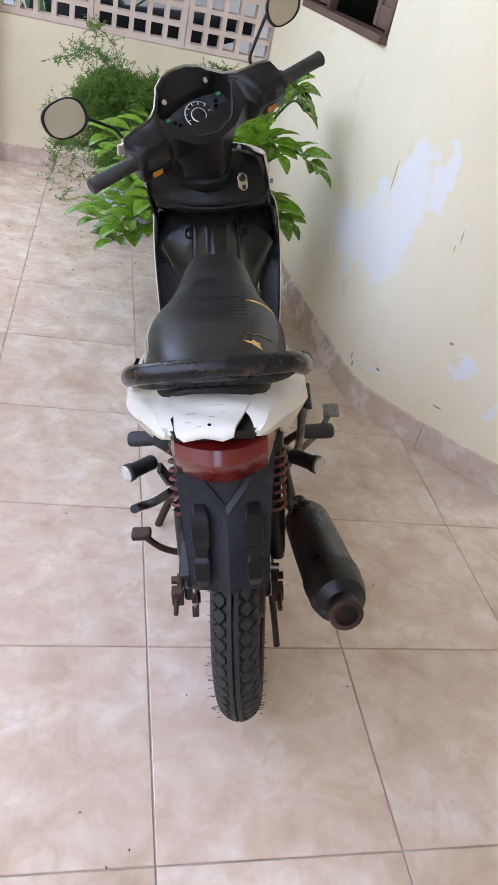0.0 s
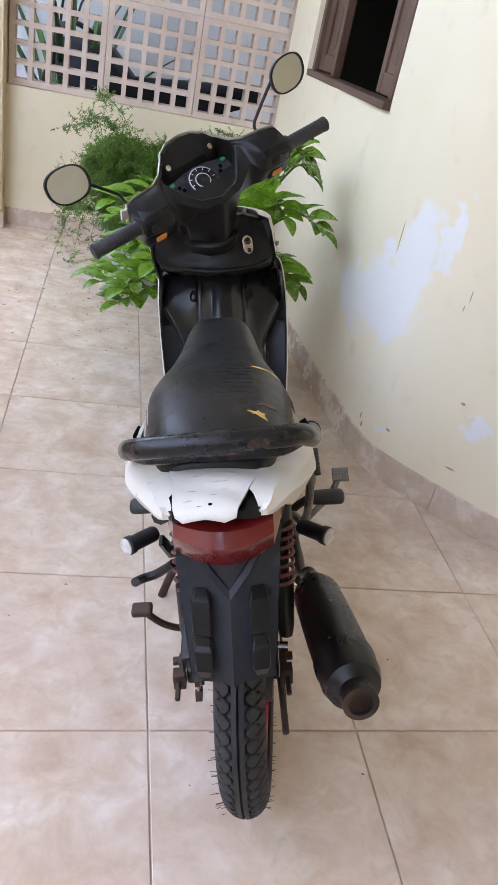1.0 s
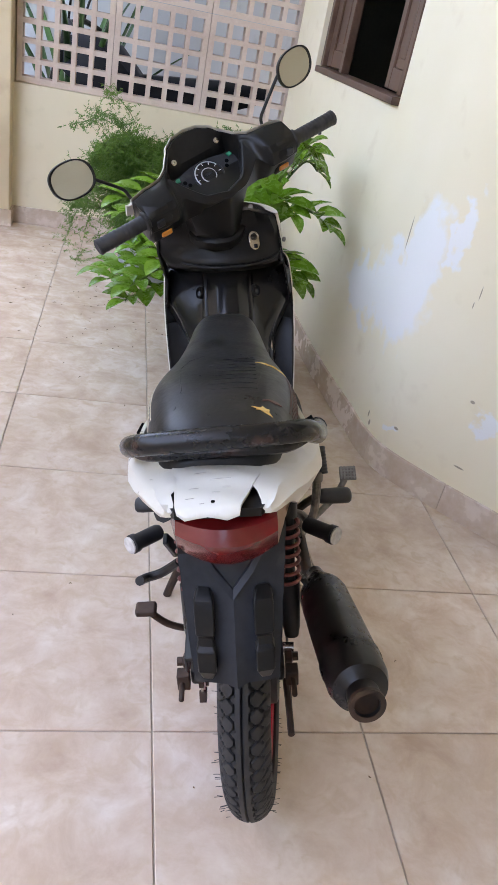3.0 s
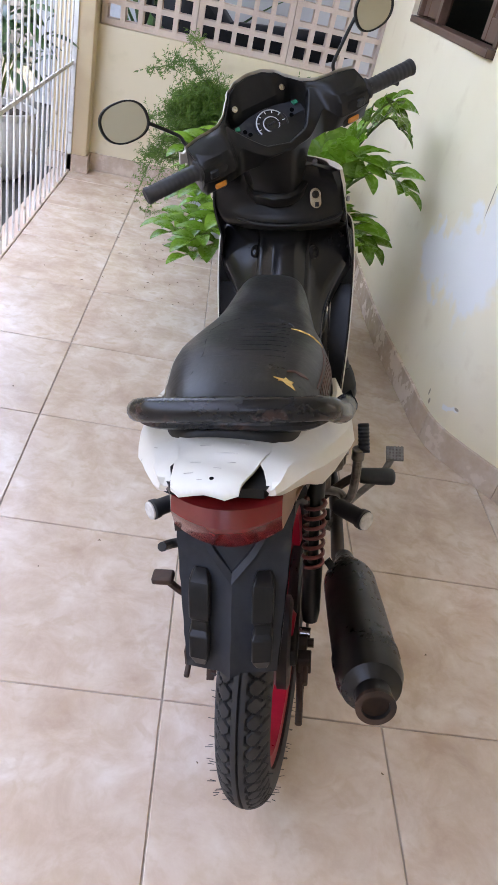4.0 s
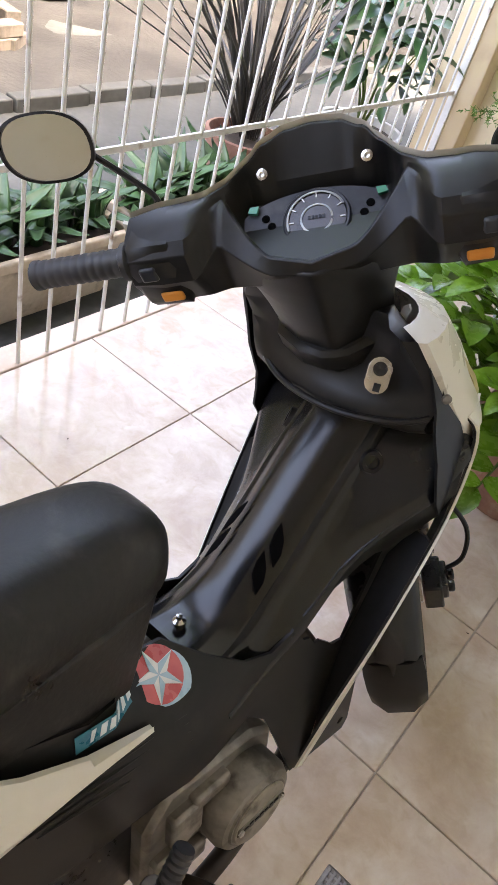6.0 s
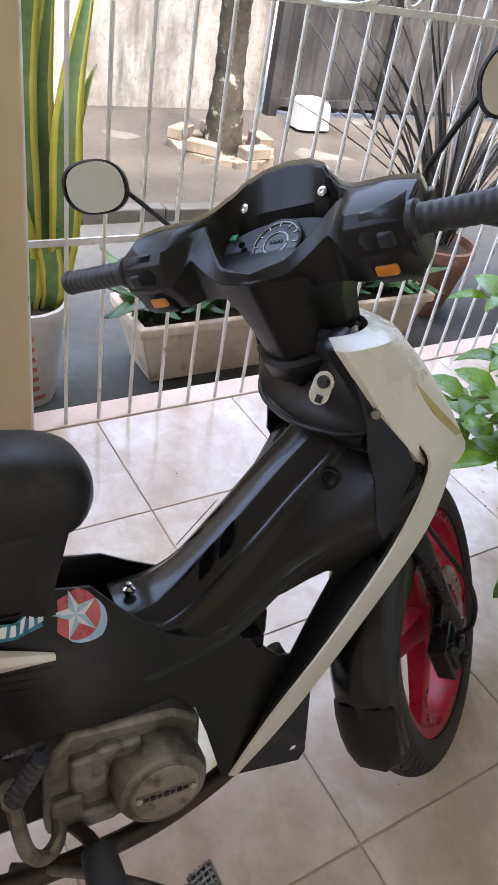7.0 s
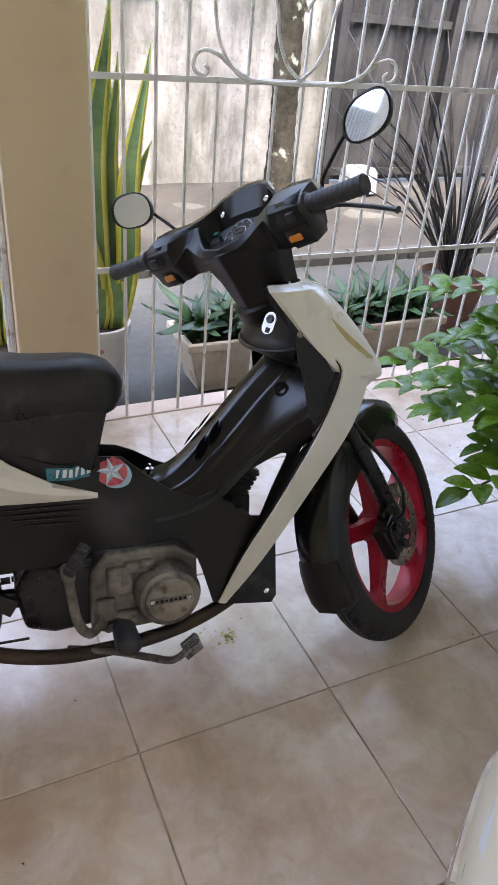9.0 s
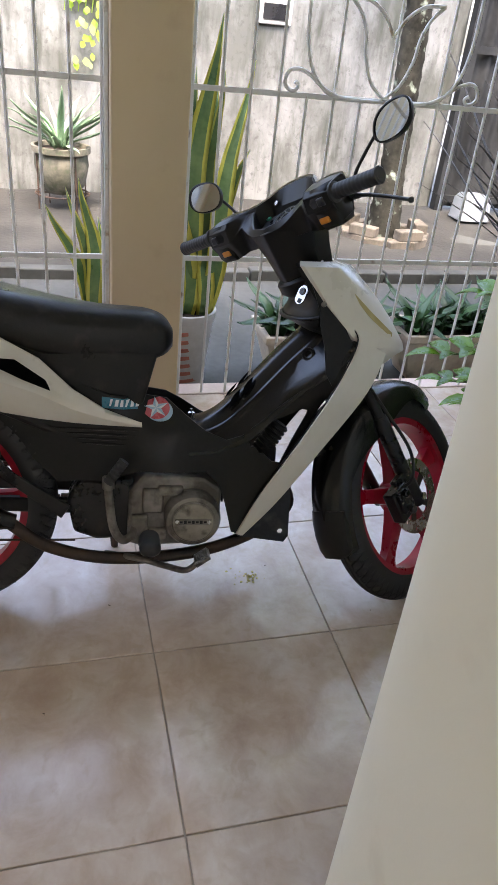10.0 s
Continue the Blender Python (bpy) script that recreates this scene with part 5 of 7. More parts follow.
for s_ in (1, -1):
    b = bmesh.new()
    tube(b, [(s_ * r, q, seat_top(r, q) - 0.0003) for r, q in ((0.030, 0.235), (0.055, 0.21), (0.066, 0.16), (0.062, 0.09), (0.055, 0.03), (0.06, -0.03), (0.075, -0.07))], 0.0007, 6)
    part("seam", b, M_SEAT, seat)
    ink = M_BROWN if s_ == 1 else surface("pale_worn_print", (0.42, 0.36, 0.26), (0.56, 0.48, 0.38), 0.5, big=60)
    for k in range(9):
        q = -0.002 + 0.0145 * k
        z = 0.748 - 0.1 * q
        w = 0.0085 if k % 3 else 0.0055
        b = bmesh.new()
        prism(b, [(q, z), (q + w, z - 0.001), (q + w + 0.003, z + 0.025), (q + 0.003, z + 0.026)], lambda u, v, d: Vector((s_ * (seat_side(u, v) + 0.0004 + d), u, v)), 0.0008, cuts=1)
        part("print_bar", b, ink, seat)
    for dz in (-0.006, 0.031):
        b = bmesh.new()
        prism(b, [(-0.006, 0.748 + dz), (0.135, 0.7345 + dz), (0.136, 0.7365 + dz), (-0.005, 0.750 + dz)], lambda u, v, d: Vector((s_ * (seat_side(u, v) + 0.0004 + d), u, v)), 0.0008, cuts=2)
        part("print_line", b, ink, seat)
for k in range(10):
    r, q = rnd.uniform(-0.05, 0.03), rnd.uniform(-0.09, 0.2)
    l = rnd.uniform(0.003, 0.010)
    seat_patch("scuff", [(r, q), (r + l, q + 0.001), (r + l * 0.9, q + 0.0022), (r + 0.001, q + 0.0015)], M_GREY, 0.0006)
# seat base below the nose
b = bmesh.new()
loft(b, [[Vector(q) for q in ((-w, s, h0), (w, s, h0), (w * 1.06, s + d, h1), (-w * 1.06, s + d, h1))] for s, w, h0, h1, d in ((0.20, 0.085, 0.55, 0.68, 0.0), (0.36, 0.084, 0.52, 0.655, 0.0), (0.46, 0.075, 0.505, 0.652, 0.01), (0.500, 0.060, 0.505, 0.652, 0.038))])
part("seat_base", b, M_SEAT, bike, bevel=0.008)

# white tail
def tail_make(b, s):
    rows = []
    for q, top, bot, rt, rm, rb in ((-0.232, 0.783, 0.776, 0.058, 0.063, 0.060), (-0.222, 0.787, 0.770, 0.057, 0.072, 0.068), (-0.205, 0.789, 0.762, 0.053, 0.081, 0.075), (-0.19, 0.788, 0.755, 0.047, 0.088, 0.080), (-0.165, 0.783, 0.742, 0.051, 0.098, 0.088), (-0.13, 0.776, 0.718, 0.060, 0.113, 0.096), (-0.06, 0.768, 0.664, 0.104, 0.133, 0.104), (0.02, 0.744, 0.606, 0.122, 0.149, 0.112),
                                    (0.10, 0.714, 0.556, 0.128, 0.158, 0.118), (0.20, 0.684, 0.518, 0.126, 0.158, 0.120), (0.28, 0.638, 0.503, 0.117, 0.147, 0.116), (0.35, 0.568, 0.492, 0.106, 0.126, 0.106), (0.42, 0.522, 0.485, 0.101, 0.110, 0.099), (0.502, 0.489, 0.480, 0.096, 0.098, 0.095)):
        if s == -1 and -0.215 < q < -0.15:
            rt += 0.008
        m1, m2 = top - (top - bot) * 0.30, top - (top - bot) * 0.52
        rows.append([Vector((s * r, q, z)) for r, z in ((rt, top), (rt + (rm - rt) * 0.62, m1 + 0.006), (rt + (rm - rt) * 0.80, m1), (rm, m2), (rb + (rm - rb) * 0.45, bot + (top - bot) * 0.18), (rb, bot), (rb - 0.006, bot), (rm - 0.008, m2), (rt - 0.006, top))])
    loft(b, rows)


both("tail_panel", tail_make, M_BODY, "white tail side panel, cracked at the lamp", angle=24)
# Solid piece coloured as the shade inside the slot.
both("grab_slot", lambda b, s: loft(b, [[Vector((s * x, y, z)) for x, y, z in q] for q in (((0.1585, 0.196, 0.646), (0.1605, 0.204, 0.634), (0.1600, 0.200, 0.626), (0.146, 0.198, 0.636)), ((0.1535, 0.236, 0.643), (0.1575, 0.246, 0.622), (0.1575, 0.252, 0.600), (0.142, 0.24, 0.62)), ((0.1425, 0.296, 0.598), (0.1440, 0.302, 0.586), (0.1435, 0.306, 0.574), (0.132, 0.30, 0.585)))]), M_VOID)
b = bmesh.new()
jag = [(-0.062, -0.116), (-0.057, -0.150), (-0.054, -0.166), (-0.0525, -0.190), (-0.0505, -0.210), (-0.049, -0.232), (-0.045, -0.252), (-0.036, -0.2585), (-0.010, -0.2565), (0.012, -0.2600), (0.026, -0.2565), (0.0285, -0.245), (0.034, -0.222), (0.0405, -0.197), (0.048, -0.170), (0.056, -0.145), (0.060, -0.128), (0.03, -0.122), (-0.03, -0.118)]


def cap_top(u, v):
    lip = max(0.0, -v - 0.246) / 0.016
    return 0.777 + 0.16 * (-v - 0.12) - u * u * 1.6 - 0.012 * lip * lip - 0.0012 * math.sin(90 * v + 40 * u)


prism(b, jag, lambda u, v, w: Vector((u, v, cap_top(u, v) + w)), 0.0035, cuts=3)
part("tail_cap", b, M_BODY, bike, "broken white cap over the tail lamp", angle=60)
b = bmesh.new()
loft(b, [[Vector((x * w, y, z)) for x, z in ((-1, 0.715), (1, 0.715), (1, 0.755), (-1, 0.755))] for y, w in ((-0.225, 0.052), (-0.12, 0.072), (-0.03, 0.08))])
loft(b, [[Vector((x * w, y, z)) for x, z in ((-1, z0 - 0.012), (1, z0 - 0.012), (1, z0), (-1, z0))] for y, w, z0 in ((-0.236, 0.050, 0.787), (-0.20, 0.070, 0.780), (-0.13, 0.072, 0.768))])
part("tail_tray", b, M_BLACK, bike, "dark gap below the cracked tail")
# screw hole, a disc coloured as the shade inside it, and the moulded notch of the cap
b = bmesh.new()
lathe(b, [(0.0, 0.0), (0.0024, 0.0), (0.0024, 0.0008), (0.0, 0.001)], Matrix.Translation((-0.004, -0.238, cap_top(-0.004, -0.238) + 0.0036)), 12)
part("screw_hole", b, M_VOID, bike)
# scuff marks on the cap
for u0, v0, l, w in ((-0.030, -0.158, 0.016, 0.0006), (-0.010, -0.176, 0.026, 0.0007), (-0.034, -0.200, 0.012, 0.0005), (-0.006, -0.214, 0.009, 0.0006), (0.006, -0.196, 0.010, 0.0004), (-0.020, -0.240, 0.006, 0.0008), (-0.040, -0.136, 0.020, 0.0005), (0.010, -0.150, 0.016, 0.0005), (-0.036, -0.226, 0.010, 0.0006)):
    b = bmesh.new()
    prism(b, [(u0, v0), (u0 + l * 0.5, v0 + w), (u0 + l, v0 + 0.3 * w), (u0 + l * 0.6, v0 - w * 0.6)], lambda u, v, w_: Vector((u, v, cap_top(u, v) + 0.0036 + w_)), 0.0005)
    part("scuff", b, M_SCUFF, bike)
# tail lamp
def lamp_row(a, deep):
    x = 0.009 + 0.060 * a
    y = -0.254 + 0.022 * a * a + 0.20 * max(0.0, abs(a) - 1)
    lo, hi = 0.702 + 0.010 * min(1.0, a * a), 0.774 - 0.13 * max(0.0, abs(a) - 1)
    return [Vector(q) for q in ((x, y + 0.03, hi), (x, y + 0.004, hi - 0.006), (x, y - 0.006, (lo + hi) / 2 + 0.012), (x, y + 0.006, lo + 0.014), (x, y + 0.026, lo), (0.012 + (x - 0.012) * 0.95, y + deep, lo + 0.01), (0.012 + (x - 0.012) * 0.95, y + deep, hi))]


b = bmesh.new()
loft(b, [lamp_row(-1 + 2 * k / 14, 0.07) for k in range(15)])
lamp = part("tail_lamp", b, M_LENS, bike, "faded red tail lamp lens", angle=40)
for s in (1, -1):
    b = bmesh.new()
    loft(b, [lamp_row(s * a, 0.06) for a in ((1.0, 1.1, 1.2, 1.3, 1.38) if s == 1 else (1.0, 1.05, 1.1, 1.15))])
    part("indicator", b, M_LENS_BROWN if s == 1 else M_LENS, lamp, "dull brownish indicator lens", angle=40)

# rear mudguard and plate carrier
def guard(u, v):
    """u across, v down from the lamp: a gently keeled board."""
    return Vector((u + 0.011, -0.198 - 0.080 * v + 0.05 * max(0, v - 0.75) ** 2 + 0.16 * abs(u), 0.728 - 0.189 * v))


b = bmesh.new()
rows = []
for k in range(15):
    v = k / 14
    w = 0.070 - 0.016 * v + (0.006 * math.sin(k * 2.4) * 0.12)
    cols = [-1, -0.8, -0.55, -0.25, 0, 0.25, 0.55, 0.8, 1]
    frontv = [guard(c * w, v) + (Vector((0, -0.010 * (1 - abs(c) / 0.25) * max(0, v - 0.22), 0)) if abs(c) < 0.25 else Vector()) for c in cols]
    rows.append(frontv + [Vector((0.011 + (p.x - 0.011) * 0.97, p.y + 0.006, p.z)) for p in reversed(frontv)])
loft(b, rows)
guard_part = part("rear_mudguard", b, M_GREY, bike, "dark grey rear mudguard with a folded chevron", angle=28)
b = bmesh.new()
for s in (1, -1):
    loft(b, [[guard(s * u, v) + Vector((0, -d, 0)) for u, v, d in q] for q in (((0.040, 0.10, 0.002), (0.047, 0.10, 0.003), (0.047, 0.10, 0.0), (0.040, 0.10, 0.0)), ((0.020, 0.24, 0.006), (0.026, 0.26, 0.008), (0.026, 0.26, 0.0), (0.020, 0.24, 0.0)), ((0.0, 0.36, 0.004), (0.0, 0.41, 0.010), (0.0, 0.41, 0.0), (0.0, 0.36, 0.0)))])
part("chevron", b, M_GREY, guard_part)
for s in (1, -1):
    b = bmesh.new()
    rows = []
    for v, w, d in ((0.36, 0.008, 0.004), (0.40, 0.012, 0.018), (0.46, 0.0125, 0.020), (0.62, 0.012, 0.018), (0.64, 0.010, 0.014), (0.70, 0.010, 0.014), (0.72, 0.012, 0.019), (0.86, 0.0115, 0.017), (0.96, 0.006, 0.004)):
        c = s * 0.037
        rows.append([guard(c - w, v), guard(c - w, v) + Vector((0, -d, 0)), guard(c + w, v) + Vector((0, -d, 0)), guard(c + w, v)])
    loft(b, rows)
    part("plate_bracket", b, M_BLACK, guard_part, "chipped bracket block", bevel=0.003)
    b = bmesh.new()
    loft(b, [[Vector((0.011 + s * q[0], q[1] + 0.004, q[2] - 0.010)) for q in r] for r in (((0.070, -0.188, 0.742), (0.064, -0.09, 0.736), (0.060, -0.09, 0.736), (0.066, -0.186, 0.742)), ((0.064, -0.222, 0.65), (0.062, -0.14, 0.62), (0.058, -0.14, 0.62), (0.060, -0.220, 0.65)), ((0.056, -0.264, 0.552), (0.057, -0.215, 0.548), (0.053, -0.215, 0.548), (0.052, -0.262, 0.552)))])
    part("mudguard_cheek", b, M_BLACK, guard_part)
b = bmesh.new()
rows = []
for k in range(14):
    rr = 0.345
    rows.append([Vector((x + 0.011, (rr + d) * -math.cos(radians(66 + 84 * k / 13)), 0.283 + (rr + d) * math.sin(radians(66 + 84 * k / 13)))) for x, d in ((-0.055, -0.03), (-0.05, 0.0), (0, 0.012), (0.05, 0.0), (0.055, -0.03), (0.05, -0.03), (0.045, -0.006), (0, 0.006), (-0.045, -0.006), (-0.05, -0.03))])
loft(b, rows)
part("inner_mudguard", b, M_BLACK, bike, angle=50)

# grab rail
b = bmesh.new()
tube(b, curve_points([(-0.127, -0.014, 0.744), (-0.122, -0.055, 0.766), (-0.114, -0.102, 0.796), (-0.099, -0.134, 0.816), (-0.075, -0.150, 0.827), (0, -0.156, 0.834), (0.080, -0.150, 0.834), (0.110, -0.132, 0.826), (0.124, -0.100, 0.803), (0.133, -0.055, 0.776), (0.138, 0.002, 0.751)], 6), 0.0143, 14, 1.0, (0, 0, 1))
rail = part("grab_rail", b, M_RAILP, bike, "chipped black steel grab rail")
b = bmesh.new()
tube(b, curve_points([(-0.104, -0.110, 0.804), (-0.098, -0.122, 0.800), (-0.075, -0.130, 0.801), (-0.03, -0.133, 0.804), (0.04, -0.133, 0.805), (0.086, -0.127, 0.804), (0.110, -0.108, 0.804)], 5), 0.011, 10)
part("rail_bracket", b, M_RAILP, rail)
for s, x, y, z in ((1, 0.138, 0.002, 0.751), (-1, -0.127, -0.014, 0.744)):
    b = bmesh.new()
    tube(b, [(x, y, z), (x, y + 0.008, z - 0.004)], [0.0156, 0.010], 14)
    part("rail_end", b, M_RAILP, rail)

# engine, swing arm, shocks, chain
b = bmesh.new()
loft(b, [[Vector((x, y, z)) for y, z in ((0.47, 0.20), (0.50, 0.19), (0.66, 0.195), (0.69, 0.23), (0.69, 0.335), (0.65, 0.362), (0.51, 0.374), (0.475, 0.33))] for x in (-0.11, -0.10, 0.10, 0.118)])
engine = part("engine", b, M_ALLOY, bike, "grimy cast alloy engine", bevel=0.008)
b = bmesh.new()
lathe(b, [(0.066, 0.0), (0.066, 0.030), (0.060, 0.042), (0.052, 0.044), (0.050, 0.047), (0.0, 0.048)], Matrix.Translation((0.118, 0.622, 0.273)) @ Matrix.Rotation(radians(90), 4, 'Y'), 40)
part("clutch_cover", b, M_ALLOY, engine, "round engine cover with a raised band")
b = bmesh.new()
lathe(b, [(0.0, 0.046), (0.047, 0.046), (0.047, 0.0485), (0.045, 0.050), (0.0, 0.0505)], Matrix.Translation((0.118, 0.622, 0.273)) @ Matrix.Rotation(radians(90), 4, 'Y'), 40)
part("cover_disc", b, surface("pale_cast_cover", (0.22, 0.20, 0.165), (0.34, 0.31, 0.26), 0.5, metal=0.4, big=14, fine=70, bump=0.15, dust=(0.08, 0.07, 0.055), dust_amount=0.15), engine, "paler round cover plate")
b = bmesh.new()
box(b, (0.1685, 0.622, 0.276), (0.003, 0.084, 0.015))
part("raised_band", b, M_ALLOY, engine, bevel=0.003)
b = bmesh.new()
for k in range(7):
    box(b, (0.1705, 0.594 + 0.0092 * k, 0.276), (0.0016, 0.0065, 0.0045 + 0.003 * (k % 2)))
part("lettering_bar", b, M_SOOT, engine)
for s in (1, -1):
    b = bmesh.new()
    lathe(b, [(0.0, 0.0), (0.005, 0.0), (0.005, 0.004), (0.0, 0.005)], Matrix.Translation((0.169, 0.622 + s * 0.037, 0.276)) @ Matrix.Rotation(radians(90), 4, 'Y'), 10)
    part("cover_screw", b, M_STEEL, engine)
both("crankcase_lug", lambda b, s: [box(b, (s * 0.118, y, z), (0.03, w, h)) for y, z, w, h in ((0.53, 0.31, 0.05, 0.06), (0.50, 0.25, 0.04, 0.05), (0.535, 0.225, 0.06, 0.03), (0.57, 0.335, 0.06, 0.025))], M_ALLOY, bevel=0.006)
b = bmesh.new()
for k in range(6):
    box(b, (0, 0.69 + 0.012 * k, 0.315 + 0.003 * k), (0.11 - 0.004 * (k % 2), 0.005, 0.085))
box(b, (0, 0.73, 0.32), (0.085, 0.12, 0.07))
box(b, (0, 0.795, 0.345), (0.09, 0.05, 0.08))
part("cylinder", b, M_SOOT, engine, "finned dark engine cylinder", bevel=0.002)
b = bmesh.new()
tube(b, curve_points([(0.02, 0.85, 0.33), (0.05, 0.87, 0.27), (0.09, 0.80, 0.225), (0.120, 0.70, 0.193), (0.142, 0.58, 0.178), (0.150, 0.42, 0.178), (0.152, 0.29, 0.212), (0.161, 0.21, 0.276)], 7), 0.0145, 12)
part("exhaust_pipe", b, surface("sooty_brown_pipe", (0.018, 0.013, 0.010), (0.060, 0.036, 0.025), 0.55, metal=0.35, big=10, fine=60, bump=0.2), bike, "rust-brown exhaust pipe")
EM = Matrix.Translation((0.160, 0.225, 0.275))
ax = (Vector((0.197, -0.190, 0.380)) - Vector((0.160, 0.225, 0.275)))
EL = ax.length
EM = EM @ ax.to_track_quat('Z', 'Y').to_matrix().to_4x4()
b = bmesh.new()
lathe(b, [(0.0, 0.0), (0.017, 0.0), (0.020, 0.02), (0.026, 0.04), (0.044, 0.085), (0.047, 0.10), (0.049, EL * 0.5), (0.050, EL - 0.115), (0.052, EL - 0.112), (0.052, EL - 0.098), (0.0505, EL - 0.094), (0.050, EL - 0.062), (0.044, EL - 0.042), (0.030, EL - 0.034), (0.026, EL - 0.030), (0.026, EL - 0.008), (0.028, EL - 0.006), (0.028, EL), (0.020, EL), (0.018, EL - 0.05), (0.0, EL - 0.052)], EM, 36)
muffler = part("muffler", b, M_SOOT, bike, "matt black silencer with a rusty outlet", angle=30)
b = bmesh.new()
lathe(b, [(0.0205, EL - 0.006), (0.0285, EL - 0.006), (0.0288, EL + 0.0015), (0.0203, EL + 0.0015), (0.0205, EL - 0.006)], EM, 30)
part("outlet_ring", b, M_RUST, muffler, "rusty outlet ring")
b = bmesh.new()
tube(b, [(0.125, 0.14, 0.345), (0.145, 0.125, 0.325), (0.168, 0.11, 0.315)], 0.009, 8, 0.5)
part("muffler_bracket", b, M_SOOT, muffler)
for s in (1, -1):
    b = bmesh.new()
    loft(b, [[Vector((s * x, y, z)) for x, z in ((0.058, h - 0.018), (0.082, h - 0.018), (0.082, h + 0.018), (0.058, h + 0.018))] for y, h in ((0.40, 0.275), (0.20, 0.282), (0.03, 0.283), (-0.04, 0.283))])
    arm = part("swing_arm", b, M_SOOT, bike, bevel=0.006)
    b = bmesh.new()
    lathe(b, [(0.0, 0.0), (0.014, 0.0), (0.014, 0.012), (0.008, 0.014), (0.008, 0.024), (0.0, 0.024)], Matrix.Translation((s * 0.084, 0.0, 0.283)) @ Matrix.Rotation(radians(90 * s), 4, 'Y'), 6)
    part("axle_nut", b, M_RUST, arm)
    b = bmesh.new()
    tube(b, [(s * 0.096, -0.045, 0.283), (s * 0.096, -0.085, 0.281)], 0.005, 8)
    box(b, (s * 0.094, -0.04, 0.283), (0.022, 0.022, 0.034))
    part("chain_adjuster", b, M_RUST, arm, bevel=0.002)
    # shock absorber with its red spring
    inset = 0.0 if s == 1 else 0.020
    p0, p1 = Vector((s * (0.102 - inset), 0.112, 0.545)), Vector((s * (0.100 - inset), 0.045, 0.290))
    d = (p1 - p0).normalized()
    b = bmesh.new()
    tube(b, [p0, p0 + d * 0.03, p0 + d * 0.031, p0 + d * 0.15, p0 + d * 0.151, p1 - d * 0.02, p1], [0.015, 0.015, 0.009, 0.009, 0.017, 0.016, 0.013], 14)
    shock = part("shock_absorber", b, M_SOOT, bike)
    b = bmesh.new()
    u = d.orthogonal().normalized()
    w = d.cross(u)
    tube(b, [p0 + d * (0.03 + 0.125 * k / 110) + (u * math.cos(k * 0.4) + w * math.sin(k * 0.4)) * 0.0165 for k in range(111)], 0.0036, 7)
    part("spring", b, surface("faded_red_spring", (0.08, 0.025, 0.022), (0.20, 0.055, 0.05), 0.5, big=30, fine=90), shock, "faded red coil spring")
    # passenger peg
    b = bmesh.new()
    lathe(b, [(0.0, 0.0), (0.013, 0.0), (0.0155, 0.006), (0.0155, 0.052), (0.018, 0.056), (0.0185, 0.066), (0.014, 0.069), (0.0, 0.069)], Matrix.Translation((s * 0.140, 0.190, 0.430)) @ Matrix.Rotation(radians(-44 * s), 4, 'Z') @ Matrix.Rotation(radians(84 * s), 4, 'Y'), 20)
    peg = part("passenger_peg", b, M_GRIP, bike, "black rubber passenger peg")
    b = bmesh.new()
    lathe(b, [(0.0, 0.069), (0.0165, 0.069), (0.0165, 0.0715), (0.0, 0.072)], Matrix.Translation((s * 0.140, 0.190, 0.430)) @ Matrix.Rotation(radians(-44 * s), 4, 'Z') @ Matrix.Rotation(radians(84 * s), 4, 'Y'), 20)
    part("peg_cap", b, surface("pale_end_cap", (0.42, 0.40, 0.37), (0.62, 0.60, 0.57), 0.5, big=60), peg, "pale round end cap")
    b = bmesh.new()
    loft(b, [[Vector((s * x, y, z)) for x, y, z in q] for q in (((0.128, 0.15, 0.456), (0.128, 0.125, 0.45), (0.118, 0.125, 0.45), (0.118, 0.15, 0.456)), ((0.122, 0.22, 0.375), (0.122, 0.19, 0.365), (0.112, 0.19, 0.365), (0.112, 0.22, 0.375)), ((0.112, 0.34, 0.29), (0.112, 0.32, 0.26), (0.100, 0.32, 0.26), (0.100, 0.34, 0.29)))])
    part("peg_hanger", b, M_SOOT, bike, bevel=0.003)
    # rider's peg
    b = bmesh.new()
    tube(b, [(s * 0.10, 0.505, 0.19), (s * 0.17, 0.515, 0.245), (s * 0.20, 0.519, 0.262)], 0.010, 10)
    part("peg_bar", b, M_RUST, bike)
    b = bmesh.new()
    rows = []
    for x, r in ((0.0, 0.012), (0.003, 0.018), (0.012, 0.0195), (0.040, 0.0205), (0.060, 0.021), (0.074, 0.020), (0.080, 0.015), (0.082, 0.008)):
        rows.append([Vector((s * ((0.197 if s == 1 else 0.165) + x), 0.521 + 1.15 * r * math.cos(a), 0.257 + 0.85 * r * math.sin(a))) for a in (2 * math.pi * k / 20 for k in range(20))])
    loft(b, rows)
    part("foot_peg", b, M_GRIP, bike, "worn black rubber foot peg", angle=40)
# carburettor and its ribbed intake hose behind the side gap
b = bmesh.new()
prof = [(0.0, 0.0)]
for k in range(9):
    prof += [(0.026, 0.012 * k), (0.026, 0.012 * k + 0.006), (0.022, 0.012 * k + 0.008), (0.022, 0.012 * k + 0.011)]
prof += [(0.0, 0.108)]
lathe(b, prof, Matrix.Translation((-0.005, 0.79, 0.375)) @ Matrix.Rotation(radians(-32), 4, 'X'), 18)
part("intake_hose", b, M_GRIP, engine, "ribbed black intake hose", angle=25)
b = bmesh.new()
box(b, (-0.005, 0.815, 0.385), (0.05, 0.045, 0.05))
lathe(b, [(0.0, 0.0), (0.018, 0.0), (0.018, 0.03), (0.0, 0.03)], Matrix.Translation((-0.005, 0.815, 0.34)), 16)
part("carburettor", b, M_SOOT, engine, bevel=0.006)
# dark rear crankcase and chain guard
b = bmesh.new()
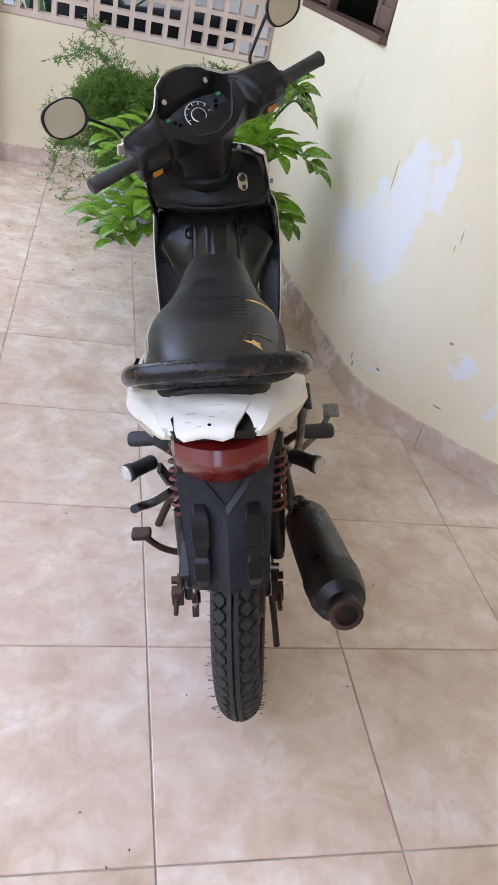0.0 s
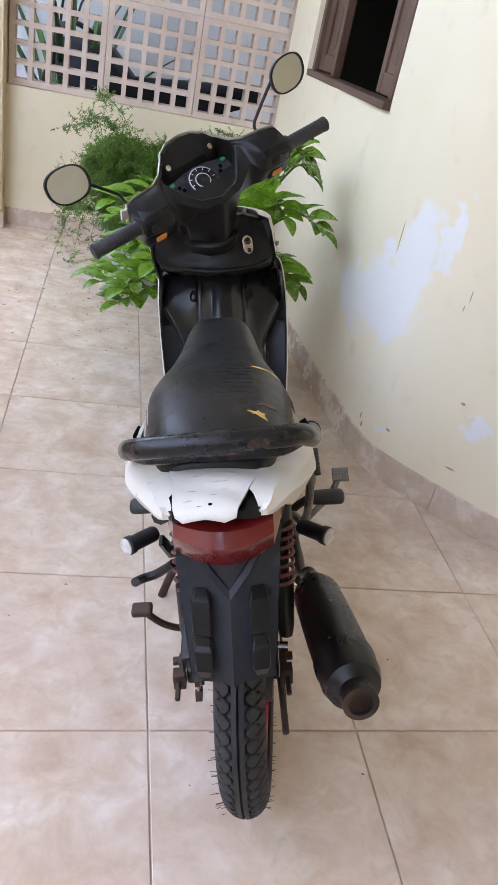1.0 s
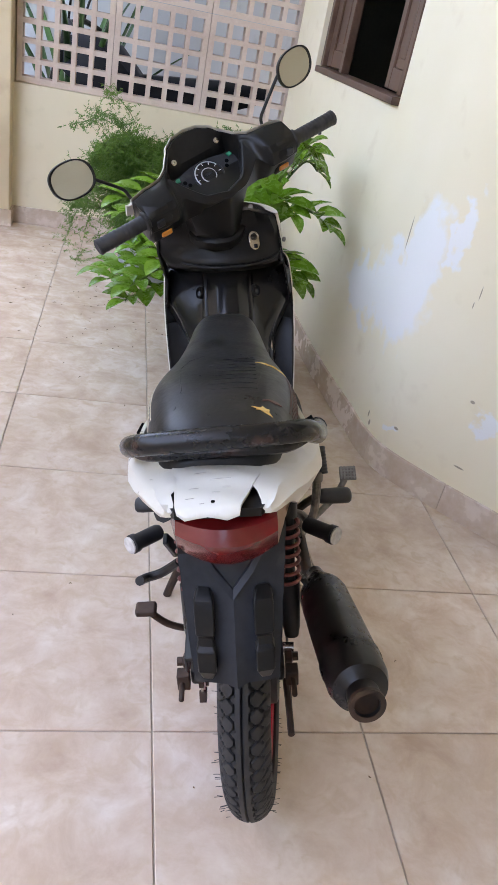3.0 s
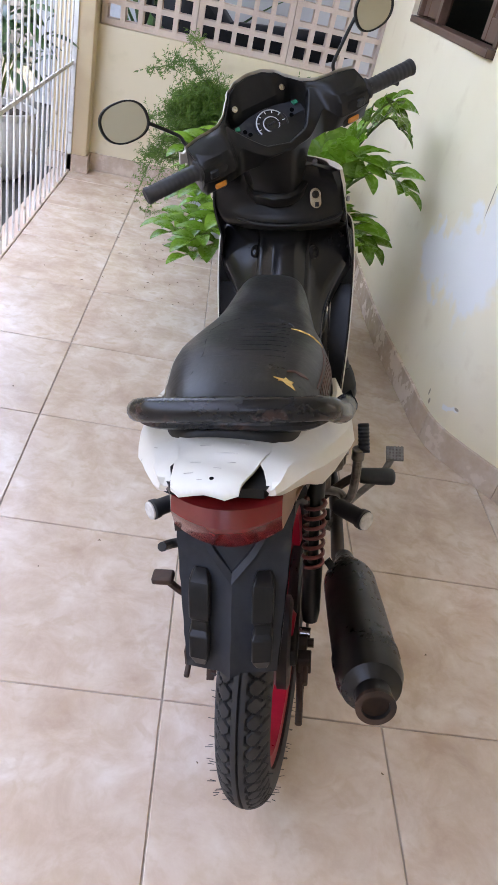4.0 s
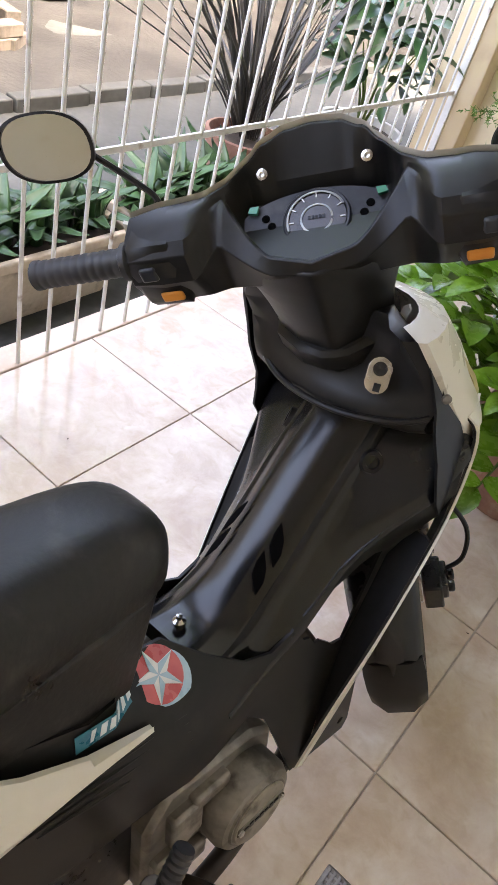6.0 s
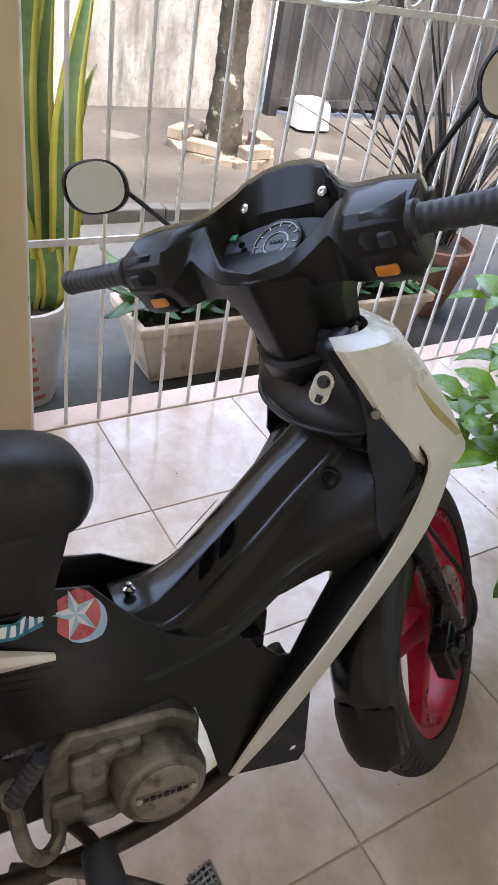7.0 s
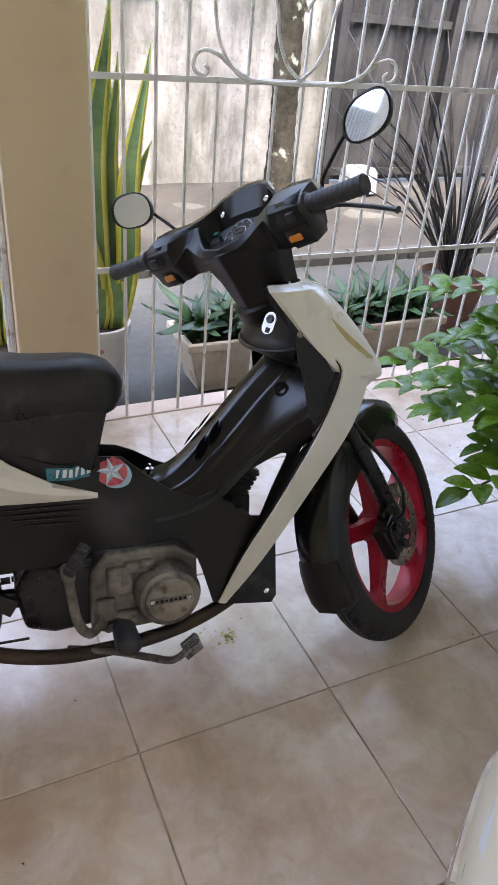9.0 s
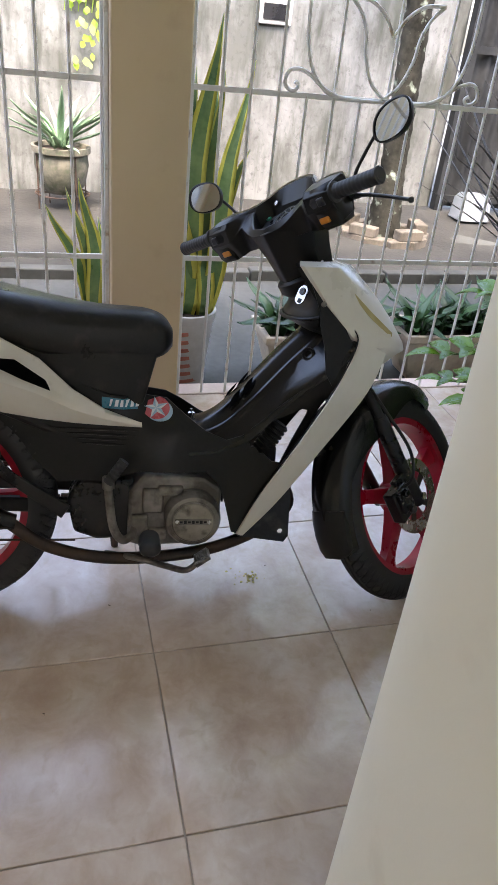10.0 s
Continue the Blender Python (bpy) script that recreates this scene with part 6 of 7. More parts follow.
loft(b, [[Vector((x, y, z)) for y, z in ((0.33, 0.30), (0.345, 0.215), (0.40, 0.195), (0.49, 0.20), (0.49, 0.345), (0.36, 0.35))] for x in (-0.10, 0.092)])
part("rear_crankcase", b, M_SOOT, engine, "black oily rear crankcase", bevel=0.01)
b = bmesh.new()
loft(b, [[Vector((x, y, z)) for x, z in ((-0.085, h - 0.035), (-0.085, h), (-0.045, h + 0.006), (-0.045, h - 0.004), (-0.079, h - 0.010), (-0.079, h - 0.035))] for y, h in ((-0.07, 0.365), (0.10, 0.372), (0.30, 0.352), (0.42, 0.33))])
part("chain_guard", b, M_SOOT, bike, "black chain guard", bevel=0.003)
# brake pedal
b = bmesh.new()
tube(b, curve_points([(0.13, 0.42, 0.180), (0.170, 0.50, 0.184), (0.215, 0.563, 0.187), (0.252, 0.602, 0.197), (0.278, 0.626, 0.232)], 6), 0.0085, 10, 0.8)
pedal = part("brake_pedal", b, M_ALLOY, bike, "bent steel brake pedal with a ribbed pad")
b = bmesh.new()
PMX = Matrix.Translation((0.286, 0.633, 0.245)) @ Matrix.Rotation(radians(35), 4, 'X')
box(b, (0, 0, 0), (0.042, 0.036, 0.008), PMX)
part("pedal_pad", b, M_ALLOY, pedal, bevel=0.001)
for k in range(5):
    b = bmesh.new()
    box(b, (-0.016 + 0.008 * k, 0, 0.006), (0.0035, 0.034, 0.005), PMX)
    part("rib", b, M_PEDAL, pedal)
for k in range(4):
    b = bmesh.new()
    box(b, (0, -0.012 + 0.008 * k, 0.0055), (0.040, 0.003, 0.004), PMX)
    part("rib", b, M_PEDAL, pedal)
# kick starter
b = bmesh.new()
tube(b, curve_points([(0.10, 0.488, 0.238), (0.15, 0.482, 0.236), (0.168, 0.460, 0.232), (0.180, 0.440, 0.27), (0.185, 0.431, 0.343), (0.185, 0.429, 0.385)], 6), 0.010, 10)
kick = part("kick_starter", b, M_ALLOY, bike, "dull metal kick starter arm")
b = bmesh.new()
pts_ = [Vector((0.198, 0.428, 0.384)).lerp(Vector((0.194, 0.464, 0.434)), k / 16) for k in range(17)]
tube(b, pts_, [0.0125 if k % 2 else 0.0112 for k in range(17)], 12)
part("kick_pad", b, M_GRIP, kick, "ribbed black rubber kick pad")
b = bmesh.new()
tube(b, [(0.185, 0.430, 0.366), (0.186, 0.429, 0.394)], 0.0135, 14)
part("kick_knuckle", b, M_ALLOY, kick, bevel=0.002)
# heel and toe shifter on the far side, side stand
b = bmesh.new()
tube(b, curve_points([(-0.07, 0.14, 0.225), (-0.105, 0.135, 0.228), (-0.140, 0.124, 0.255), (-0.168, 0.112, 0.300)], 6), 0.007, 10)
part("shift_lever", b, M_RUST, bike, "rusty shift lever")
b = bmesh.new()
box(b, (-0.172, 0.109, 0.308), (0.040, 0.030, 0.016), None)
part("shift_pad", b, M_RUST, bike, bevel=0.005)
b = bmesh.new()
tube(b, curve_points([(-0.10, 0.42, 0.20), (-0.15, 0.43, 0.12), (-0.21, 0.44, -0.02), (-0.222, 0.442, -0.040)], 5), 0.010, 10)
box(b, (-0.226, 0.442, -0.041), (0.05, 0.06, 0.006), Matrix.Rotation(radians(11), 4, 'Y') @ Matrix.Translation((-0.006, 0, 0.0)))
part("side_stand", b, M_RUST, bike, "rusty side stand")
b = bmesh.new()
tube(b, curve_points([(-0.12, 0.25, 0.30), (-0.16, 0.26, 0.265), (-0.19, 0.25, 0.262), (-0.20, 0.22, 0.28)], 5), 0.010, 10)
part("frame_hook", b, M_SOOT, bike)
# chain and sprocket on the left
b = bmesh.new()
for k in range(46):
    t = k / 46
    if t < 0.4:
        y, z, a = 0.0 + 0.40 * (t / 0.4), 0.283 + 0.062 - 0.03 * (t / 0.4), 0
    elif t < 0.5:
        q = (t - 0.4) / 0.1 * math.pi
        y, z, a = 0.40 + 0.03 * math.sin(q), 0.283 + 0.032 * math.cos(q), -q
    elif t < 0.9:
        y, z, a = 0.40 * (1 - (t - 0.5) / 0.4), 0.283 - 0.032 - 0.03 * ((t - 0.5) / 0.4), 0
    else:
        q = (t - 0.9) / 0.1 * math.pi
        y, z, a = -0.062 * math.sin(q), 0.283 - 0.062 * math.cos(q), q
    box(b, (0, 0, 0), (0.012 if k % 2 else 0.008, 0.019, 0.010), Matrix.Translation((-0.062, y, z)) @ Matrix.Rotation(a, 4, 'X'))
part("chain", b, M_RUST, bike, "greasy drive chain")
b = bmesh.new()
lathe(b, [(0.03, -0.064), (0.06, -0.064), (0.06, -0.060), (0.03, -0.060)], Matrix.Translation((0, 0, 0.283)) @ Matrix.Rotation(radians(90), 4, 'Y'), 40)
part("sprocket", b, M_STEEL, rear_wheel)
b = bmesh.new()
lathe(b, [(0.0, 0.045), (0.07, 0.045), (0.078, 0.05), (0.078, 0.066), (0.07, 0.07), (0.0, 0.07)], Matrix.Translation((0, 0, 0.283)) @ Matrix.Rotation(radians(90), 4, 'Y'), 36)
part("brake_drum", b, M_SOOT, rear_wheel)
b = bmesh.new()
tube(b, [(0.085, 0.0, 0.225), (0.088, -0.06, 0.20), (0.088, -0.10, 0.20)], 0.006, 8)
tube(b, [(0.09, -0.10, 0.20), (0.10, 0.35, 0.20)], 0.003, 6)
part("brake_rod", b, M_RUST, bike)
# frame tubes
b = bmesh.new()
tube(b, curve_points([(0, 0.92, 0.66), (0, 0.80, 0.54), (0, 0.66, 0.42), (0, 0.45, 0.41), (0, 0.2, 0.50), (0, -0.1, 0.66)], 5), 0.022, 10)
for s in (1, -1):
    tube(b, [(s * 0.07, 0.40, 0.42), (s * 0.085, 0.10, 0.56), (s * 0.08, -0.12, 0.70)], 0.013, 8)
    tube(b, [(s * 0.07, 0.44, 0.40), (s * 0.075, 0.42, 0.20)], 0.014, 8)
part("frame_tube", b, M_SOOT, bike)
b = bmesh.new()
box(b, (0, 0.35, 0.44), (0.13, 0.26, 0.14))
box(b, (0, 0.12, 0.56), (0.12, 0.24, 0.12))
part("air_box", b, M_BLACK, bike, bevel=0.012)
# stickers on the side panel
def side_sticker(name, poly, material, lift, label=""):
    b = bmesh.new()
    prism(b, poly, lambda u, v, w: Vector((flare(u, v) + lift + w, u, v)), 0.0006, cuts=2)
    return part(name, b, material, bike, label)


side_sticker("sticker_band", [(0.412, 0.549), (0.502, 0.540), (0.502, 0.517), (0.412, 0.523)], M_TEAL, 0.0016, "teal maker's band with white shapes")
for k in range(6):
    u = 0.428 + 0.0118 * k
    side_sticker("sticker_letter_shape", [(u, 0.5275 - 0.08 * (u - 0.43)), (u + (0.0075 if k % 3 else 0.004), 0.5275 - 0.08 * (u - 0.43)), (u + (0.0105 if k % 2 else 0.0085), 0.5435 - 0.08 * (u - 0.43)), (u + 0.003, 0.5435 - 0.08 * (u - 0.43))], M_STICK_W, 0.0026)
cx, cy = 0.535, 0.519
disc_ = lambda x, y, a, c: [(x + a * math.cos(q), y + c * math.sin(q)) for q in (2 * math.pi * k / 28 for k in range(28))]
side_sticker("silver_sticker", disc_(cx + 0.008, cy - 0.006, 0.030, 0.0195), M_STICK_B, 0.0018, "silver lower edge of the round sticker")
side_sticker("round_sticker", disc_(cx, cy, 0.031, 0.0205), M_STICK_R, 0.0030, "round red sticker with a white and blue star")
star = [(cx + (0.030 if k % 2 == 0 else 0.011) * math.cos(0.45 + math.pi * k / 5), cy + (0.0205 if k % 2 == 0 else 0.0075) * math.sin(0.45 + math.pi * k / 5)) for k in range(10)]
side_sticker("star_shape", star, M_STICK_W, 0.0040)
for k in range(5):
    side_sticker("star_facet", [(cx, cy), star[2 * k], star[(2 * k + 1) % 10]], M_STICK_B, 0.0048)

# ---- plants, pots and other things of the porch and yard ----
def leaf_material(name, a, b, rough=0.38, see=0.25):
    m = surface(name, a, b, rough, big=6, fine=50, bump=0.06, vary=0.6)
    nd, lk = m.node_tree.nodes, m.node_tree.links
    p = nd["Principled BSDF"]
    out = nd["Material Output"]
    tr = nd.new("ShaderNodeBsdfTranslucent")
    col = p.inputs["Base Color"].links[0].from_socket
    oi = nd.new("ShaderNodeObjectInfo")
    hs = nd.new("ShaderNodeHueSaturation")
    mr = nd.new("ShaderNodeMapRange")
    lk.new(oi.outputs["Random"], mr.inputs["Value"])
    mr.inputs["To Min"].default_value, mr.inputs["To Max"].default_value = 0.65, 1.45
    lk.new(mr.outputs["Result"], hs.inputs["Value"])
    lk.new(col, hs.inputs["Color"])
    lk.new(hs.outputs["Color"], p.inputs["Base Color"])
    lk.new(hs.outputs["Color"], tr.inputs["Color"])
    mx = nd.new("ShaderNodeMixShader")
    mx.inputs["Fac"].default_value = see
    lk.new(p.outputs["BSDF"], mx.inputs[1])
    lk.new(tr.outputs["BSDF"], mx.inputs[2])
    lk.new(mx.outputs["Shader"], out.inputs["Surface"])
    return m


M_LEAF = leaf_material("glossy_green_leaf", (0.085, 0.20, 0.018), (0.19, 0.36, 0.035), 0.3, 0.3)
M_STEM = leaf_material("green_stem", (0.08, 0.15, 0.03), (0.15, 0.22, 0.05), 0.5, 0.05)
M_FERN = leaf_material("feathery_green", (0.09, 0.22, 0.035), (0.21, 0.38, 0.075), 0.5, 0.4)
M_DARKLEAF = leaf_material("dark_green_blade", (0.018, 0.06, 0.022), (0.05, 0.12, 0.035), 0.35, 0.12)
M_MARGIN = leaf_material("yellow_leaf_edge", (0.46, 0.44, 0.06), (0.62, 0.58, 0.13), 0.4, 0.2)
M_SNAKE = leaf_material("banded_green_blade", (0.07, 0.15, 0.05), (0.19, 0.29, 0.11), 0.35, 0.15)
M_PURPLE = leaf_material("dark_strap_leaf", (0.030, 0.030, 0.026), (0.085, 0.075, 0.065), 0.4, 0.1)
M_ALOE = leaf_material("pale_aloe_leaf", (0.16, 0.27, 0.16), (0.26, 0.38, 0.24), 0.45, 0.1)
M_TERRA = surface("terracotta", (0.21, 0.095, 0.065), (0.33, 0.18, 0.13), 0.8, big=8, fine=60, bump=0.2, dust=(0.42, 0.34, 0.28), dust_amount=0.15)
M_POTGREY = surface("grey_pot", (0.28, 0.32, 0.33), (0.42, 0.45, 0.46), 0.6, big=8, fine=60, bump=0.1)
M_TROUGH = surface("cast_stone_trough", (0.46, 0.37, 0.27), (0.62, 0.53, 0.41), 0.85, big=5, fine=50, bump=0.2, dust=(0.25, 0.22, 0.17), dust_amount=0.15)
M_WHITEPOT = surface("white_glazed_pot", (0.50, 0.485, 0.455), (0.62, 0.61, 0.585), 0.4, big=6, fine=50, bump=0.05)
M_STRIPE = surface("red_pot_stripe", (0.40, 0.12, 0.08), (0.52, 0.20, 0.14), 0.5, big=9)
M_EARTH = surface("potting_soil", (0.03, 0.022, 0.016), (0.07, 0.05, 0.035), 0.95, big=20, fine=120, bump=0.6)
M_BARK = surface("ringed_bark", (0.012, 0.012, 0.010), (0.045, 0.044, 0.036), 0.95, big=5, fine=30, bump=0.5, distance=0.01, ior=1.2, dust=(0.30, 0.36, 0.30), dust_amount=0.10)
M_BRICK = surface("old_brick", (0.07, 0.062, 0.05), (0.15, 0.13, 0.105), 0.9, big=9, fine=60, bump=0.3)
M_PLASTIC_W = surface("white_plastic", (0.13, 0.15, 0.17), (0.18, 0.20, 0.22), 0.4, big=5)


def pot_thing(name, place, label, category, profile, material, soil_r, soil_z, n=32):
    g = base(name, Matrix.Translation(place), label, category)
    b = bmesh.new()
    lathe(b, profile, None, n)
    part("pot", b, material, g, angle=40)
    b = bmesh.new()
    lathe(b, [(0.0, soil_z - 0.02), (soil_r, soil_z - 0.02), (soil_r, soil_z), (soil_r * 0.5, soil_z + 0.012), (0.0, soil_z + 0.015)], None, n)
    part("soil", b, M_EARTH, g)
    return g


def leaflet_mesh(length, width, name):
    b = bmesh.new()
    rows = []
    for t, w, lift in ((0.0, 0.12, 0.0), (0.2, 0.75, 0.004), (0.45, 1.0, 0.006), (0.7, 0.8, 0.003), (0.9, 0.4, -0.003), (1.0, 0.04, -0.008)):
        x = width / 2 * w
        rows.append([b.verts.new((-x, t * length, lift + x * 0.35)), b.verts.new((0, t * length, lift)), b.verts.new((x, t * length, lift + x * 0.35))])
    skin(b, rows, closed=False)
    me = bpy.data.meshes.new(name)
    b.to_mesh(me)
    b.free()
    for p in me.polygons:
        p.use_smooth = True
    return me


def zz_plant():
    r = random.Random(11)
    g = pot_thing("potted_plant", (0.30, 1.84, 0.0), "leafy green plant with paired glossy leaflets in a terracotta pot", "potted plant",
                  [(0.0, 0.002), (0.115, 0.002), (0.125, 0.02), (0.155, 0.16), (0.165, 0.20), (0.182, 0.205), (0.184, 0.245), (0.172, 0.248), (0.160, 0.215), (0.0, 0.21)], M_TERRA, 0.158, 0.225)
    leaf = leaflet_mesh(0.118, 0.068, "leaf")
    leaf.materials.append(M_LEAF)
    fronds = [(-149, 0.50, 0.30), (-143, 0.52, 0.10), (-137, 0.50, 0.34), (-146, 0.56, 0.16), (-137, 0.57, 0.46), (-125, 0.42, 0.44), (-114, 0.37, 0.14), (-120, 0.50, 0.23), (-35, 0.24, 0.64), (-42, 0.36, 0.44), (-46, 0.33, 0.24),
              (-71, 0.31, 0.48), (2, 0.26, 0.58), (-90, 0.39, 0.40), (-104, 0.40, 0.28), (-160, 0.27, 0.36), (141, 0.26, 0.38), (79, 0.27, 0.42), (-167, 0.41, 0.23), (-69, 0.42, 0.28), (-119, 0.62, 0.33), (-164, 0.52, 0.13), (-128, 0.60, 0.20), (-95, 0.50, 0.12), (172, 0.46, 0.30)]
    for az, reach, rise in fronds:
        a = radians(az + r.uniform(-5, 5))
        d = Vector((math.cos(a), math.sin(a), 0))
        p0 = d * 0.04 + Vector((0, 0, 0.22))
        p3 = d * reach + Vector((0, 0, 0.22 + rise))
        pts = curve_points([p0, p0 + d * reach * 0.22 + Vector((0, 0, rise * 0.55 + 0.09)), p0 + d * reach * 0.6 + Vector((0, 0, rise * 0.95 + 0.05)), p3], 6)
        b = bmesh.new()
        tube(b, pts, [0.008 - 0.0055 * k / (len(pts) - 1) for k in range(len(pts))], 6)
        stem = part("frond", b, M_STEM, g)
        n = 15
        for k in range(n):
            t = 0.28 + 0.72 * k / (n - 1)
            i = min(len(pts) - 2, int(t * (len(pts) - 1)))
            f = t * (len(pts) - 1) - i
            p = pts[i].lerp(pts[i + 1], f)
            w = (pts[i + 1] - pts[i]).normalized()
            side = w.cross(Vector((0, 0, 1))).normalized()
            up = side.cross(w)
            s = 1 if k % 2 else -1
            y = (side * s * 1.0 + w * 0.75 + up * r.uniform(0.05, 0.45)).normalized() if k < n - 1 else w
            z = (up - y * up.dot(y)).normalized()
            x = y.cross(z)
            sc = r.uniform(0.75, 1.1) * (0.8 if k > n - 4 else 1)
            ob = new("leaf", leaf)
            ob.parent = stem
            ob.matrix_local = Matrix(((x.x * sc, y.x * sc, z.x * sc, p.x), (x.y * sc, y.y * sc, z.y * sc, p.y), (x.z * sc, y.z * sc, z.z * sc, p.z), (0, 0, 0, 1)))
    return g


zz_plant()


def fern():
    r = random.Random(23)
    g = pot_thing("asparagus_fern", (0.0, 2.74, 0.0), "bushy feathery asparagus fern in a grey pot", "potted plant",
                  [(0.0, 0.002), (0.13, 0.002), (0.14, 0.03), (0.165, 0.24), (0.185, 0.245), (0.187, 0.285), (0.170, 0.288), (0.160, 0.25), (0.0, 0.245)], M_POTGREY, 0.16, 0.262)
    b = bmesh.new()
    needles = bmesh.new()
    for k in range(175):
        a = r.uniform(0, 2 * math.pi)
        tall = k < 9
        reach = r.uniform(0.12, 0.46) if not tall else r.uniform(0.40, 0.66)
        rise = r.uniform(0.05, 0.40) if not tall else r.uniform(0.42, 0.58)
        droop = r.uniform(0.0, 0.46) if reach > 0.33 and not tall else 0.03
        d = Vector((math.cos(a), math.sin(a), 0))
        if (d * reach).y > 0.48 or (d * reach).x > 0.55:
            continue
        pts = curve_points([(0, 0, 0.25), d * reach * 0.3 + Vector((0, 0, 0.25 + rise * 0.75)), d * reach * 0.7 + Vector((0, 0, 0.25 + rise)), d * reach + Vector((r.uniform(-0.05, 0.05), r.uniform(-0.05, 0.05), 0.25 + rise - droop))], 5)
        tube(b, pts, [0.0022 - 0.0014 * q / (len(pts) - 1) for q in range(len(pts))], 4)
        for q in range(3, len(pts)):
            for _ in range(7 if not tall else 4):
                o = pts[q].lerp(pts[q - 1], r.random())
                w = Vector((r.gauss(0, 1), r.gauss(0, 1), r.gauss(0.1, 0.7))).normalized()
                ln = r.uniform(0.035, 0.09)
                for j in range(9):
                    c = o + w * ln * (j + 1) / 9
                    for _ in range(2):
                        e = (w * 0.5 + Vector((r.gauss(0, 1), r.gauss(0, 1), r.gauss(0, 1))).normalized()).normalized() * r.uniform(0.009, 0.018)
                        s = e.cross(Vector((r.random(), r.random(), r.random()))).normalized() * 0.0019
                        needles.faces.new([needles.verts.new(v) for v in (c - s, c + e * 0.5 - s * 0.4, c + e, c + e * 0.5 + s * 1.2, c + s)])
    part("stem", b, M_STEM, g)
    me = bpy.data.meshes.new("foliage")
    needles.to_mesh(me)
    needles.free()
    me.materials.append(M_FERN)
    ob = new("foliage", me)
    ob.parent = g
    tagged(ob, kind="stuff")


fern()


def blade_mesh(name, h, w, bend, mats, thick=0.006, twist=0.0, sway=0.0):
    """An upright strap leaf: a folded blade with a darker middle and edges of the second material."""
    b = bmesh.new()
    rows = []
    for k in range(10):
        t = k / 9
        ww = w * (0.55 + 0.9 * t * (1 - t) * 1.6) * (1 - t ** 4) + 0.001
        y, z = bend * t * t + 0.016 * math.sin(t * (7.0 + 12.0 * w) + 20 * bend), h * t
        c, s = math.cos(twist * t + 0.25 * math.sin(6.5 * t)), math.sin(twist * t)
        rows.append([b.verts.new((x * ww * c + sway * math.sin(t * 8.0), y + x * ww * s - abs(x) * ww * 0.35, z)) for x in (-1, -0.55, 0, 0.55, 1)] + [b.verts.new((x * ww * c + sway * math.sin(t * 8.0), y + x * ww * s - abs(x) * ww * 0.35 + thick * (1 - abs(x)), z)) for x in (0.55, 0, -0.55)])
    skin(b, rows)
    me = bpy.data.meshes.new(name)
    b.to_mesh(me)
    for m in mats:
        me.materials.append(m)
    for i, p in enumerate(me.polygons):
        p.use_smooth = True
        if i < 72 and i % 8 in (0, 3, 4, 7):
            p.material_index = 1 if len(mats) > 1 else 0
    b.free()
    return me


def rosette(g, mesh_list, count, spread, tilt, z, seed, area=(0.0, 0.0), scale=(0.8, 1.1), centre=(0, 0), shy=1.0):
    r = random.Random(seed)
    for k in range(count):
        a = 2 * math.pi * (k * 0.382 + r.uniform(-0.04, 0.04))
        rad = spread * math.sqrt((k + 0.5) / count)
        px, py = centre[0] + r.uniform(-area[0], area[0]), centre[1] + r.uniform(-area[1], area[1])
        ob = new("leaf", mesh_list[k % len(mesh_list)])
        ob.parent = g
        sc = r.uniform(*scale) * (1.0 if math.cos(a) < 0.25 else 0.4 + 0.6 * shy)
        ob.matrix_local = Matrix.Translation((px + rad * math.cos(a), py + rad * math.sin(a), z)) @ Matrix.Rotation(a - math.pi / 2, 4, 'Z') @ Matrix.Rotation(-radians(tilt * (shy if math.cos(a) > 0.25 else 1.0) * (0.25 + 0.75 * (k + 1) / count) * r.uniform(0.8, 1.15)), 4, 'X') @ Matrix.Diagonal((sc, sc, sc, 1))


# tall variegated snake plant behind the pillar
snake = pot_thing("snake_plant", (-1.22, 0.80, GROUND), "tall snake plant with yellow-edged leaves in a striped white pot", "potted plant",
                  [(0.0, 0.0), (0.085, 0.0), (0.092, 0.02), (0.120, 0.30), (0.128, 0.31), (0.130, 0.345), (0.118, 0.346), (0.110, 0.31), (0.0, 0.305)], M_WHITEPOT, 0.11, 0.32)
for k in range(7):
    b = bmesh.new()
    z0 = 0.03 + 0.038 * k
    lathe(b, [(0.0935 + 0.1 * (z0 - 0.02), z0), (0.0945 + 0.1 * (z0 - 0.02), z0 + 0.002), (0.0955 + 0.1 * (z0 - 0.02), z0 + 0.017), (0.0945 + 0.1 * (z0 - 0.02), z0 + 0.018)], Matrix.Rotation(radians(6), 4, 'X'), 32)
    part("stripe", b, M_STRIPE, snake)
tall = [blade_mesh("tall_leaf", h, w, bd, (M_SNAKE, M_MARGIN), 0.006, tw, 0.014) for h, w, bd, tw in ((1.05, 0.050, 0.08, 0.9), (0.86, 0.054, 0.14, -0.7), (0.66, 0.048, 0.18, 1.0), (0.95, 0.048, 0.05, -0.6))]
def upright_leaves(g, meshes, count, spread, seed, z):
    r = random.Random(seed)
    for k in range(count):
        ob = new("leaf", meshes[k % len(meshes)])
        ob.parent = g
        sc = r.uniform(0.85, 1.08)
        y = r.uniform(-spread, spread)
        ob.matrix_local = Matrix.Translation((r.uniform(-0.05, 0.05), y, z)) @ Matrix.Rotation(radians(r.uniform(-9, 9)) - y * 2.0, 4, 'X') @ Matrix.Rotation(radians(90 + r.gauss(0, 28)), 4, 'Z') @ Matrix.Diagonal((sc, sc, sc, 1))


upright_leaves(snake, tall, 15, 0.075, 3, 0.31)
